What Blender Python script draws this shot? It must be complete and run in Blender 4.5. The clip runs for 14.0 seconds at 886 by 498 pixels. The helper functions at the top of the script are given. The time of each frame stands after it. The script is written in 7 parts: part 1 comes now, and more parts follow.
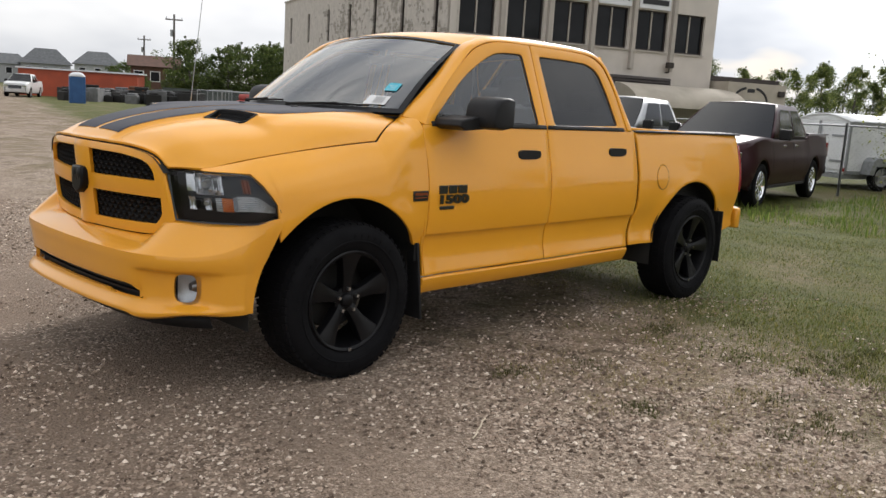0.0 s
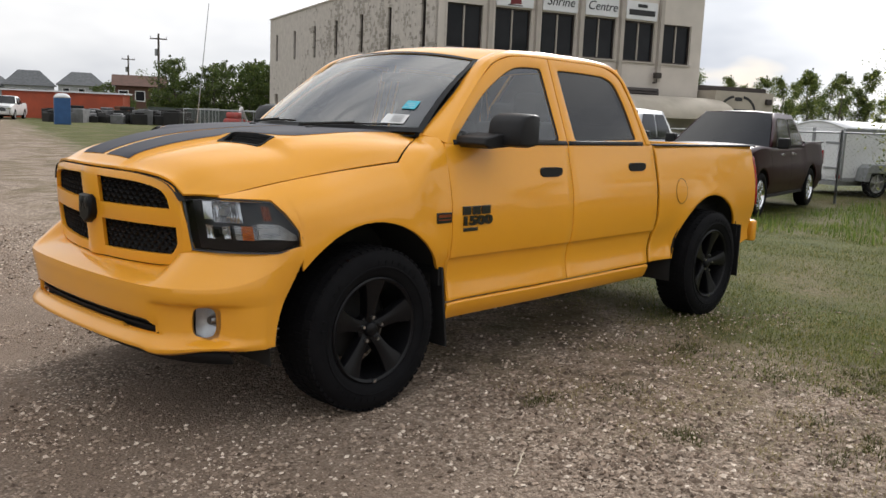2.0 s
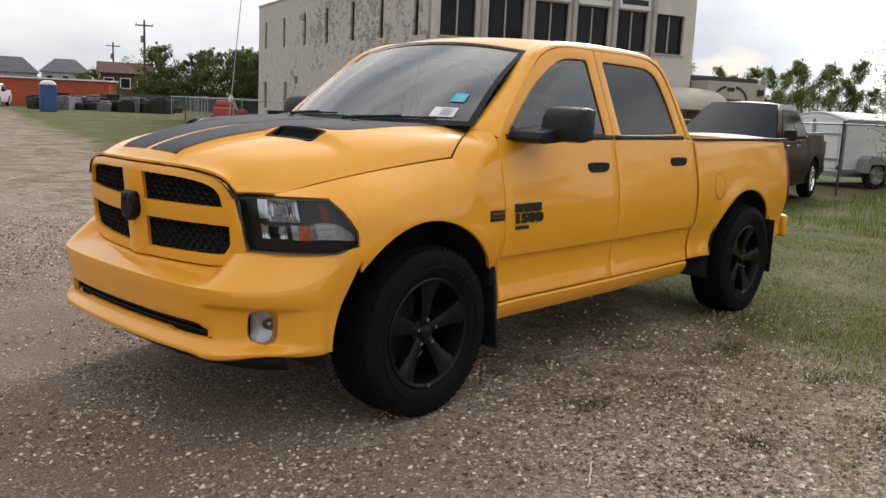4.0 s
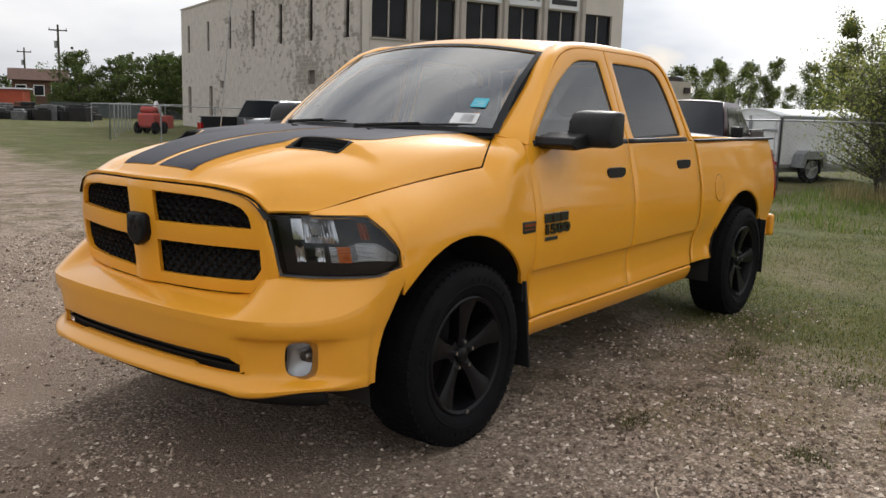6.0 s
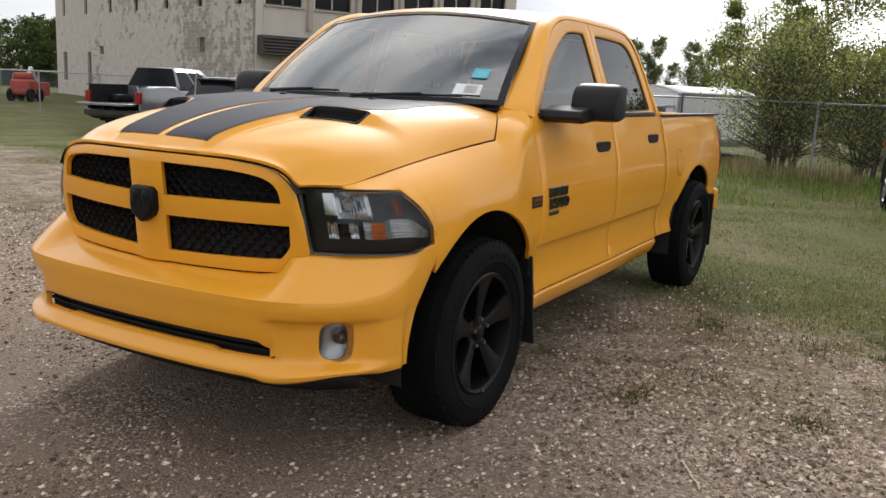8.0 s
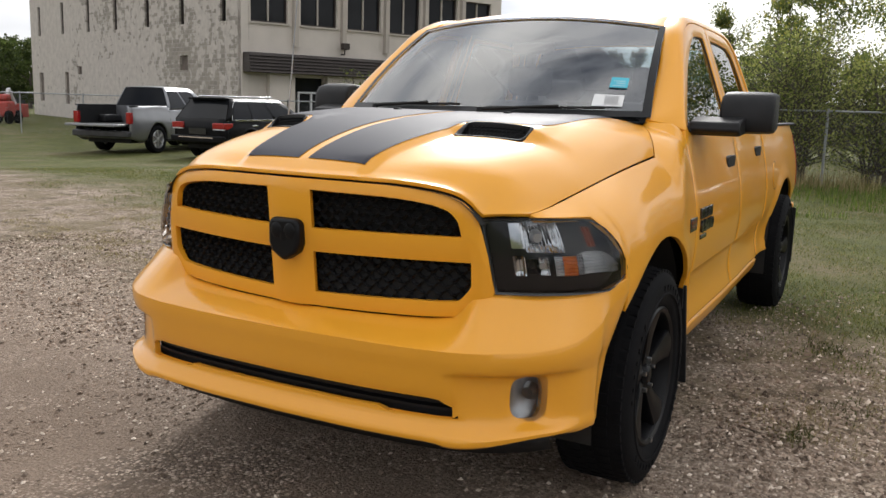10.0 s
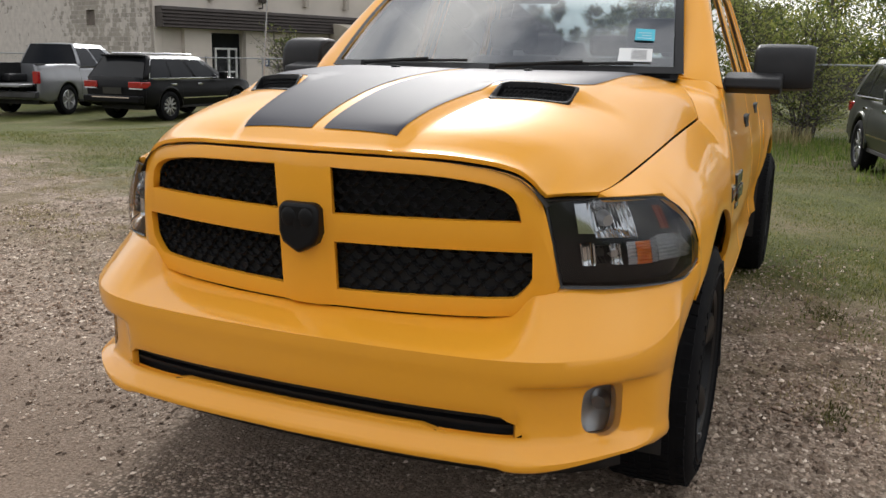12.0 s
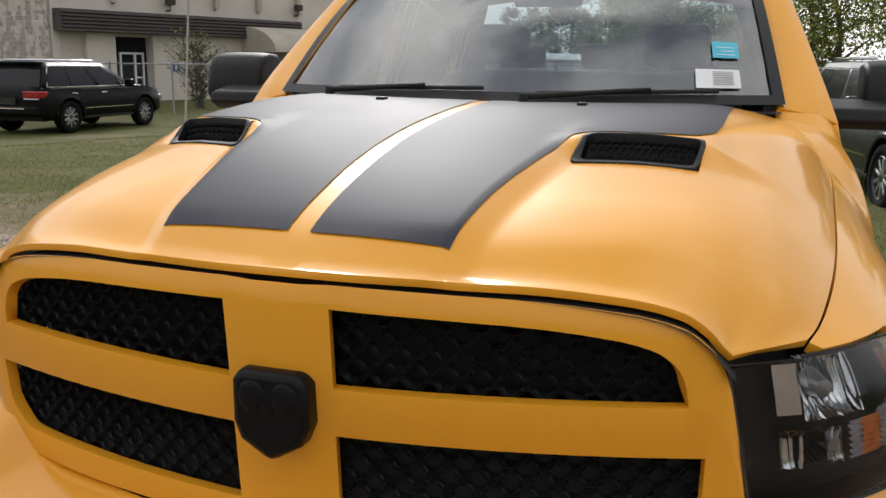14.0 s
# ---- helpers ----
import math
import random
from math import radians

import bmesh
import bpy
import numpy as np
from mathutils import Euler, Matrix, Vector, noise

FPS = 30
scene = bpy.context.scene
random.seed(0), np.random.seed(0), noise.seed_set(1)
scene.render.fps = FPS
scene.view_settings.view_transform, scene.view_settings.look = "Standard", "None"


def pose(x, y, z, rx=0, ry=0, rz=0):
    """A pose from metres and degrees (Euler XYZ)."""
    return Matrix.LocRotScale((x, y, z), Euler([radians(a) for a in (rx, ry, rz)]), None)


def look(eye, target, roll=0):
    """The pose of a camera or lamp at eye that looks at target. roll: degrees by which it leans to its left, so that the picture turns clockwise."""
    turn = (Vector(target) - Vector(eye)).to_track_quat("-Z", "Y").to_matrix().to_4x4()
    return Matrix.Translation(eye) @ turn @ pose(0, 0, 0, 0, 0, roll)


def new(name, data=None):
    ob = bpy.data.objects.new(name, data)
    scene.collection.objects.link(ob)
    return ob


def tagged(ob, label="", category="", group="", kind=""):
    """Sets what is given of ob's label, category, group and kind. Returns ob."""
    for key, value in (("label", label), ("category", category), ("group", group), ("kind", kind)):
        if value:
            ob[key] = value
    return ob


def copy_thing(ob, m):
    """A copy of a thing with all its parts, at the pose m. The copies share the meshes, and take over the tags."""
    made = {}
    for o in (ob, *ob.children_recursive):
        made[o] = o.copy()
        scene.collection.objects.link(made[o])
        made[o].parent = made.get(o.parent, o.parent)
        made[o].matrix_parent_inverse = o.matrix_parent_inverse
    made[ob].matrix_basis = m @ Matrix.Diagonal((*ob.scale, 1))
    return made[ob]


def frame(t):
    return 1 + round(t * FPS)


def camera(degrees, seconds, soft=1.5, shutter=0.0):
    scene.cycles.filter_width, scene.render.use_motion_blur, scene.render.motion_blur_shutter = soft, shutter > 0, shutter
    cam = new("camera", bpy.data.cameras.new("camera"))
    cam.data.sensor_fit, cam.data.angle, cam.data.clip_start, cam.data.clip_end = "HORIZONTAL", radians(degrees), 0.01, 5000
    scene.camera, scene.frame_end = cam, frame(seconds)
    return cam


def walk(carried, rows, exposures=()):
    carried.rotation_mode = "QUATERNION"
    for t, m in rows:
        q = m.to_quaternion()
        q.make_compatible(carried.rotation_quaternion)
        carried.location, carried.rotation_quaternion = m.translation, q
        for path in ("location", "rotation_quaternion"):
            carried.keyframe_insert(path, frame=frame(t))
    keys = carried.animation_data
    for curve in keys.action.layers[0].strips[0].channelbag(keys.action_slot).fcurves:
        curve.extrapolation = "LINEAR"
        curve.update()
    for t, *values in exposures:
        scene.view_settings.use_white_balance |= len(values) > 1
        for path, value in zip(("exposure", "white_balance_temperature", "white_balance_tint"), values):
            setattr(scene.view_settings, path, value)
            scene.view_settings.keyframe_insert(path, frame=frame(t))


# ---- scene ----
cam = camera(54.1, 14.0)
PATH = [
    (0, (-2.861, -4.426, 1.483), (-1.446, -3.052, 1.146), 3.5),
    (0.5, (-2.873, -4.377, 1.487), (-1.438, -3.026, 1.144), 2.6),
    (1, (-2.9, -4.364, 1.485), (-1.454, -3.021, 1.159), 2.7),
    (1.5, (-2.884, -4.302, 1.489), (-1.442, -2.951, 1.182), 2.9),
    (2, (-2.848, -4.134, 1.494), (-1.412, -2.776, 1.189), 2.4),
    (2.5, (-2.829, -3.984, 1.508), (-1.403, -2.62, 1.183), 1.7),
    (3, (-2.849, -3.919, 1.507), (-1.437, -2.549, 1.148), 2.0),
    (5.5, (-3.085, -3.359, 1.501), (-1.531, -2.132, 1.218), 2.7),
    (6, (-3.062, -3.198, 1.507), (-1.498, -1.994, 1.188), 1.7),
    (6.5, (-3.053, -3.074, 1.506), (-1.469, -1.92, 1.11), 1.6),
    (7, (-3.121, -2.979, 1.49), (-1.508, -1.87, 1.081), 2.4),
    (7.5, (-3.234, -2.816, 1.494), (-1.577, -1.769, 1.094), 2.3),
    (8, (-3.287, -2.658, 1.476), (-1.583, -1.678, 1.106), 2.7),
    (8.5, (-3.307, -2.485, 1.461), (-1.6, -1.501, 1.118), 2.2),
    (9, (-3.292, -2.246, 1.442), (-1.592, -1.249, 1.101), 2.3),
    (11.5, (-3.085, -1.372, 1.436), (-1.282, -0.594, 1.056), 1.1),
    (12, (-2.984, -1.269, 1.434), (-1.185, -0.507, 1.005), 1.3),
    (12.5, (-2.803, -1.063, 1.449), (-0.982, -0.353, 1.025), 0.1),
    (13, (-2.591, -0.871, 1.461), (-0.741, -0.237, 1.038), -0.2),
    (13.5, (-2.312, -0.726, 1.466), (-0.449, -0.151, 1.018), 0.3),
    (14, (-2.093, -0.613, 1.498), (-0.228, -0.026, 1.076), 0.9),
]
walk(cam, [(t, look(eye, aim, roll)) for t, eye, aim, roll in PATH], [(0, -0.03), (3, -0.08), (5.5, -0.10), (6.3, -0.20), (7, -0.06), (8, -0.02), (11.5, 0.02), (13, -0.08), (14, -0.17)])

# ---- world, sun ----
SUN_AZ, SUN_EL = 22.0, 30.0
world = bpy.data.worlds.new("sky")
scene.world = world
world.use_nodes = True
wn, wl = world.node_tree.nodes, world.node_tree.links
wn.clear()
w_out, w_bg = wn.new("ShaderNodeOutputWorld"), wn.new("ShaderNodeBackground")
sky = wn.new("ShaderNodeTexSky")
sky.sky_type, sky.sun_disc = "NISHITA", False
sky.sun_elevation, sky.sun_rotation = radians(SUN_EL), radians(90 - SUN_AZ)
sky.dust_density, sky.air_density = 2.0, 1.0
w_tc, w_map = wn.new("ShaderNodeTexCoord"), wn.new("ShaderNodeMapping")
w_map.inputs["Scale"].default_value = (1.0, 1.0, 2.6)
w_n1 = wn.new("ShaderNodeTexNoise")
w_n1.inputs["Scale"].default_value, w_n1.inputs["Detail"].default_value, w_n1.inputs["Roughness"].default_value = 1.9, 5.0, 0.52
w_r1 = wn.new("ShaderNodeValToRGB")
w_r1.color_ramp.elements[0].position, w_r1.color_ramp.elements[1].position = 0.27, 0.43
w_n2 = wn.new("ShaderNodeTexNoise")
w_n2.inputs["Scale"].default_value, w_n2.inputs["Detail"].default_value = 1.7, 5.0
w_r2 = wn.new("ShaderNodeValToRGB")
w_r2.color_ramp.elements[0].position, w_r2.color_ramp.elements[1].position = 0.38, 0.66
w_r2.color_ramp.elements[0].color, w_r2.color_ramp.elements[1].color = (7.6, 8.0, 8.8, 1), (17.4, 17.2, 16.9, 1)
w_mix = wn.new("ShaderNodeMixRGB")
wl.new(w_tc.outputs["Generated"], w_map.inputs["Vector"])
wl.new(w_map.outputs["Vector"], w_n1.inputs["Vector"])
wl.new(w_map.outputs["Vector"], w_n2.inputs["Vector"])
wl.new(w_n1.outputs["Fac"], w_r1.inputs["Fac"])
wl.new(w_n2.outputs["Fac"], w_r2.inputs["Fac"])
wl.new(w_r1.outputs["Color"], w_mix.inputs["Fac"])
wl.new(sky.outputs["Color"], w_mix.inputs["Color1"])
# cloud is brightest towards the veiled sun
w_dot = wn.new("ShaderNodeVectorMath")
w_dot.operation = "DOT_PRODUCT"
w_dot.inputs[1].default_value = (math.cos(radians(SUN_AZ)) * math.cos(radians(SUN_EL)), math.sin(radians(SUN_AZ)) * math.cos(radians(SUN_EL)), math.sin(radians(SUN_EL)))
w_nrm = wn.new("ShaderNodeVectorMath")
w_nrm.operation = "NORMALIZE"
wl.new(w_tc.outputs["Generated"], w_nrm.inputs[0])
wl.new(w_nrm.outputs["Vector"], w_dot.inputs[0])
w_max, w_pow, w_mul, w_scale = wn.new("ShaderNodeMath"), wn.new("ShaderNodeMath"), wn.new("ShaderNodeMath"), wn.new("ShaderNodeVectorMath")
w_max.operation, w_max.inputs[1].default_value = "MAXIMUM", 0.0
w_pow.operation, w_pow.inputs[1].default_value = "POWER", 4.0
w_mul.operation, w_mul.inputs[1].default_value, w_mul.inputs[2].default_value = "MULTIPLY_ADD", 0.60, 0.95
w_scale.operation = "SCALE"
wl.new(w_dot.outputs["Value"], w_max.inputs[0])
wl.new(w_max.outputs[0], w_pow.inputs[0])
wl.new(w_pow.outputs[0], w_mul.inputs[0])
wl.new(w_r2.outputs["Color"], w_scale.inputs[0])
# a clouded sky is brighter overhead than at the horizon
w_sep, w_up, w_tot = wn.new("ShaderNodeSeparateXYZ"), wn.new("ShaderNodeMapRange"), wn.new("ShaderNodeMath")
w_up.inputs["To Min"].default_value, w_up.inputs["To Max"].default_value = 0.85, 1.35
w_tot.operation = "MULTIPLY"
wl.new(w_nrm.outputs["Vector"], w_sep.inputs["Vector"])
wl.new(w_sep.outputs["Z"], w_up.inputs["Value"])
wl.new(w_mul.outputs[0], w_tot.inputs[0])
wl.new(w_up.outputs["Result"], w_tot.inputs[1])
wl.new(w_tot.outputs[0], w_scale.inputs["Scale"])
wl.new(w_scale.outputs["Vector"], w_mix.inputs["Color2"])
wl.new(w_mix.outputs["Color"], w_bg.inputs["Color"])
w_bg.inputs["Strength"].default_value = 0.080
wl.new(w_bg.outputs["Background"], w_out.inputs["Surface"])

sun_data = bpy.data.lights.new("sun", "SUN")
sun_data.energy, sun_data.angle, sun_data.color = 2.7, radians(16), (1.0, 0.975, 0.945)
sun = new("sun", sun_data)
_a, _e = radians(SUN_AZ), radians(SUN_EL)
sun.matrix_world = look((40 * math.cos(_a) * math.cos(_e), 40 * math.sin(_a) * math.cos(_e), 40 * math.sin(_e)), (0, 0, 0))


# ---- materials ----
def surf(name, col, col2=None, scale=6.0, rough=0.6, metal=0.0, bump=0.0, bump_scale=60.0, coat=0.0, spec=0.5, rough2=None, stretch=(1, 1, 1), detail=6.0, vary=0.0):
    """A procedural surface: two colours mixed by noise at two scales, grain relief, uneven gloss."""
    m = bpy.data.materials.new(name)
    m.use_nodes = True
    n, l = m.node_tree.nodes, m.node_tree.links
    b = n["Principled BSDF"]
    b.inputs["Metallic"].default_value, b.inputs["Coat Weight"].default_value = metal, coat
    b.inputs["Specular IOR Level"].default_value = spec
    b.inputs["Coat Roughness"].default_value = 0.07
    tc, mp = n.new("ShaderNodeTexCoord"), n.new("ShaderNodeMapping")
    mp.inputs["Scale"].default_value = stretch
    l.new(tc.outputs["Object"], mp.inputs["Vector"])
    t1 = n.new("ShaderNodeTexNoise")
    t1.inputs["Scale"].default_value, t1.inputs["Detail"].default_value = scale, detail
    l.new(mp.outputs["Vector"], t1.inputs["Vector"])
    mix = n.new("ShaderNodeMixRGB")
    c2 = col2 or tuple(c * 0.85 for c in col)
    mix.inputs["Color1"].default_value, mix.inputs["Color2"].default_value = (*col, 1), (*c2, 1)
    ramp = n.new("ShaderNodeValToRGB")
    ramp.color_ramp.elements[0].position, ramp.color_ramp.elements[1].position = 0.35, 0.65
    l.new(t1.outputs["Fac"], ramp.inputs["Fac"])
    l.new(ramp.outputs["Color"], mix.inputs["Fac"])
    last = mix.outputs["Color"]
    if vary:
        oi, hsv = n.new("ShaderNodeObjectInfo"), n.new("ShaderNodeHueSaturation")
        mr = n.new("ShaderNodeMapRange")
        mr.inputs["To Min"].default_value, mr.inputs["To Max"].default_value = 1 - vary, 1 + vary
        l.new(oi.outputs["Random"], mr.inputs["Value"])
        l.new(mr.outputs["Result"], hsv.inputs["Value"])
        l.new(last, hsv.inputs["Color"])
        last = hsv.outputs["Color"]
    l.new(last, b.inputs["Base Color"])
    rr = n.new("ShaderNodeMapRange")
    rr.inputs["To Min"].default_value, rr.inputs["To Max"].default_value = rough, rough2 if rough2 is not None else min(1, rough * 1.15)
    l.new(t1.outputs["Fac"], rr.inputs["Value"])
    l.new(rr.outputs["Result"], b.inputs["Roughness"])
    if bump:
        t2, bp = n.new("ShaderNodeTexNoise"), n.new("ShaderNodeBump")
        t2.inputs["Scale"].default_value, t2.inputs["Detail"].default_value = bump_scale, 4
        bp.inputs["Strength"].default_value, bp.inputs["Distance"].default_value = bump, 0.01
        l.new(mp.outputs["Vector"], t2.inputs["Vector"])
        l.new(t2.outputs["Fac"], bp.inputs["Height"])
        l.new(bp.outputs["Normal"], b.inputs["Normal"])
    return m


def pane(name, tint, ior=1.5, rough=0.0):
    """Glass sheet: tinted see-through with a Fresnel gloss."""
    m = bpy.data.materials.new(name)
    m.use_nodes = True
    n, l = m.node_tree.nodes, m.node_tree.links
    n.clear()
    o, mx, tr, gl, fr = (n.new("ShaderNode" + k) for k in ("OutputMaterial", "MixShader", "BsdfTransparent", "BsdfGlossy", "Fresnel"))
    tr.inputs["Color"].default_value = (*tint, 1)
    gl.inputs["Roughness"].default_value = rough
    fr.inputs["IOR"].default_value = ior
    l.new(fr.outputs["Fac"], mx.inputs["Fac"])
    l.new(tr.outputs["BSDF"], mx.inputs[1])
    l.new(gl.outputs["BSDF"], mx.inputs[2])
    l.new(mx.outputs["Shader"], o.inputs["Surface"])
    return m


YELLOW = surf("yellow_paint", (0.83, 0.362, 0.020), (0.80, 0.347, 0.018), 1.3, 0.46, coat=0.65, rough2=0.38, spec=0.22)
YELLOW_PLASTIC = surf("yellow_bumper_paint", (0.82, 0.360, 0.024), (0.79, 0.345, 0.022), 1.3, 0.40, coat=0.8, spec=0.25)
DECAL = surf("satin_black_vinyl", (0.042, 0.042, 0.053), (0.048, 0.048, 0.060), 3, 0.52, spec=0.14)
BLACK_PLASTIC = surf("black_grained_plastic", (0.012, 0.012, 0.013), (0.016, 0.016, 0.017), 12, 0.45, bump=0.08, bump_scale=900, spec=0.22)
BLACK_GLOSS = surf("gloss_black_paint", (0.008, 0.008, 0.009), (0.012, 0.012, 0.013), 6, 0.22, coat=0.5)
RIM = surf("satin_black_alloy", (0.004, 0.004, 0.005), (0.006, 0.006, 0.007), 6, 0.34, coat=0.0, spec=0.2)
RUBBER = surf("tyre_rubber", (0.005, 0.005, 0.006), (0.008, 0.008, 0.009), 9, 0.7, spec=0.10, bump=0.15, bump_scale=350)
DARK = surf("dark_underbody", (0.012, 0.012, 0.012), (0.02, 0.018, 0.016), 6, 0.8)
CHROME = surf("chrome", (0.82, 0.83, 0.85), (0.75, 0.76, 0.78), 4, 0.07, metal=1.0)
SILVER = surf("silver_metal", (0.5, 0.5, 0.51), (0.42, 0.42, 0.43), 5, 0.28, metal=1.0)
STEEL = surf("galvanised_steel", (0.36, 0.37, 0.38), (0.28, 0.29, 0.3), 14, 0.5, metal=0.6)
WHITE = surf("white_print", (0.78, 0.78, 0.77), (0.72, 0.72, 0.71), 8, 0.5)
CYAN = surf("blue_sticker_print", (0.08, 0.5, 0.62), (0.07, 0.45, 0.58), 9, 0.5)
GREY_INK = surf("grey_ink", (0.30, 0.30, 0.31), None, 8, 0.6)
LAMP_HOUSE = surf("smoky_lamp_housing", (0.006, 0.006, 0.007), (0.009, 0.009, 0.010), 14, 0.32, spec=0.3)
HONEY = surf("satin_black_mesh", (0.010, 0.010, 0.011), (0.014, 0.014, 0.015), 20, 0.40, spec=0.25)
MIRROR_TRIM = surf("bright_reflector", (0.80, 0.81, 0.82), (0.70, 0.71, 0.72), 22, 0.10, metal=1.0)
AMBER_DARK = surf("dark_amber_lens", (0.22, 0.045, 0.012), (0.16, 0.035, 0.010), 30, 0.2)
AMBER = surf("amber_lens", (0.85, 0.30, 0.07), (0.70, 0.18, 0.03), 40, 0.2)
RED_LENS = surf("red_lens", (0.35, 0.012, 0.012), (0.26, 0.01, 0.01), 12, 0.12, coat=0.5)
SEAT = surf("grey_cloth", (0.075, 0.075, 0.078), (0.055, 0.055, 0.058), 18, 0.9)
DASH = surf("dark_dash_plastic", (0.03, 0.03, 0.032), (0.04, 0.04, 0.042), 9, 0.6)
GLASS = pane("windscreen_glass", (0.80, 0.87, 0.87), 2.8)
SIDE_GLASS = pane("side_glass", (0.50, 0.58, 0.60), 2.2)
TINT = pane("privacy_glass", (0.04, 0.045, 0.05), 1.62)
FOG_BOWL = surf("matt_reflector", (0.66, 0.67, 0.68), (0.56, 0.57, 0.58), 30, 0.32, metal=0.8)
FOG_LENS = pane("fog_lamp_lens", (0.88, 0.89, 0.90), 1.5)
CLEAR = pane("clear_lamp_lens", (0.86, 0.87, 0.88), 1.45)
FAR_GLASS = surf("dark_window_glass", (0.010, 0.011, 0.013), (0.018, 0.019, 0.022), 0.7, 0.08, spec=0.16)
RIBBED = surf("ribbed_clear_plastic", (0.70, 0.71, 0.72), (0.50, 0.51, 0.52), 40, 0.18, metal=0.6)


# ---- building tools ----
def part(name, bm, material, parent=None, label="", smooth=40, solid=0.0, bevel=0.0, segs=2, ref=None):
    """Links a bmesh as one mesh object, as a part of parent (or as a thing). ref: a point that all faces look away from."""
    if ref is not None:
        bm.normal_update()
        back = [f for f in bm.faces if (f.calc_center_median() - Vector(ref)).dot(f.normal) < 0]
        bmesh.ops.reverse_faces(bm, faces=back)
    else:
        bmesh.ops.recalc_face_normals(bm, faces=bm.faces)
    me = bpy.data.meshes.new(name)
    bm.to_mesh(me)
    bm.free()
    return finish(new(name, me), material, parent, label, smooth, solid, bevel, segs)


def finish(ob, material, parent=None, label="", smooth=40, solid=0.0, bevel=0.0, segs=2):
    me = ob.data
    for m in material if isinstance(material, (list, tuple)) else [material]:
        me.materials.append(m)
    if smooth:
        me.polygons.foreach_set("use_smooth", [True] * len(me.polygons))
        me.set_sharp_from_angle(angle=radians(smooth))
    if parent:
        ob.parent = parent
    if label:
        ob["label"] = label
    if solid:
        md = ob.modifiers.new("thickness", "SOLIDIFY")
        md.thickness, md.offset = solid, -1
    if bevel:
        md = ob.modifiers.new("round", "BEVEL")
        md.width, md.segments, md.limit_method, md.angle_limit = bevel, segs, "ANGLE", radians(38)
        md.harden_normals = False
    return ob


def raw(name, verts, faces, material, parent=None, label="", smooth=0, index=None):
    me = bpy.data.meshes.new(name)
    me.from_pydata([tuple(v) for v in verts] if not isinstance(verts, np.ndarray) else verts.tolist(), [], faces if isinstance(faces, list) else faces.tolist())
    ob = finish(new(name, me), material, parent, label, smooth)
    if index is not None:
        me.polygons.foreach_set("material_index", index)
    return ob


def thing(name, label, category, m=None, group="", kind=""):
    ob = new(name)
    ob.empty_display_size = 0.2
    if m is not None:
        ob.matrix_basis = m
    return tagged(ob, label, category, group, kind)


def sp(keys):
    """A smooth curve through (x, value) keys, without overshoot."""
    xs, ys = np.array([k[0] for k in keys], float), np.array([k[1] for k in keys], float)
    d = np.diff(ys) / np.diff(xs)
    m = np.zeros(len(xs))
    m[0], m[-1] = d[0], d[-1]
    for i in range(1, len(xs) - 1):
        m[i] = 0 if d[i - 1] * d[i] <= 0 else 2 * d[i - 1] * d[i] / (d[i - 1] + d[i])

    def f(x):
        x = min(max(x, xs[0]), xs[-1])
        i = min(int(np.searchsorted(xs, x, "right")) - 1, len(xs) - 2)
        h = xs[i + 1] - xs[i]
        t = (x - xs[i]) / h
        return float((1 + 2 * t) * (1 - t) ** 2 * ys[i] + t * (1 - t) ** 2 * h * m[i] + t * t * (3 - 2 * t) * ys[i + 1] + t * t * (t - 1) * h * m[i + 1])
    return f


def smooth01(t):
    t = min(max(t, 0.0), 1.0)
    return t * t * (3 - 2 * t)


def steps(a, b, n):
    return [a + (b - a) * i / n for i in range(n + 1)]


def sheet(cols, rows, fn, skip=None, bm=None):
    """A grid of quads: a vertex fn(c, r) for every column and row."""
    bm = bm or bmesh.new()
    v = [[bm.verts.new(fn(c, r)) for r in rows] for c in cols]
    for i in range(len(cols) - 1):
        for j in range(len(rows) - 1):
            if skip and skip((cols[i] + cols[i + 1]) / 2, (rows[j] + rows[j + 1]) / 2):
                continue
            q = (v[i][j], v[i + 1][j], v[i + 1][j + 1], v[i][j + 1])
            if (q[0].co - q[3].co).length < 1e-5 and (q[1].co - q[2].co).length < 1e-5:
                continue
            bm.faces.new(q)
    bmesh.ops.remove_doubles(bm, verts=bm.verts, dist=1e-5)
    return bm


def box(bm, x0, x1, y0, y1, z0, z1, m=None):
    vs = bmesh.ops.create_cube(bm, size=1, matrix=Matrix.LocRotScale(((x0 + x1) / 2, (y0 + y1) / 2, (z0 + z1) / 2), None, (abs(x1 - x0), abs(y1 - y0), abs(z1 - z0))))["verts"]
    if m is not None:
        bmesh.ops.transform(bm, matrix=m, verts=vs)
    return vs


def boxes(*spans):
    bm = bmesh.new()
    for s in spans:
        box(bm, *s)
    return bm


def rod(bm, a, b, r0, r1=None, n=8):
    a, b = Vector(a), Vector(b)
    d = b - a
    m = Matrix.Translation((a + b) / 2) @ d.to_track_quat("Z", "Y").to_matrix().to_4x4()
    return bmesh.ops.create_cone(bm, cap_ends=True, segments=n, radius1=r0, radius2=r0 if r1 is None else r1, depth=d.length, matrix=m)["verts"]


def lathe(profile, n=48, axis="y", bm=None):
    """Turns (radius, offset) points round the y axis."""
    bm = bm or bmesh.new()
    rings = []
    for r, o in profile:
        rings.append([bm.verts.new((r * math.cos(2 * math.pi * k / n), o, r * math.sin(2 * math.pi * k / n))) for k in range(n)])
    for a, b in zip(rings, rings[1:]):
        for k in range(n):
            bm.faces.new((a[k], a[(k + 1) % n], b[(k + 1) % n], b[k]))
    return bm


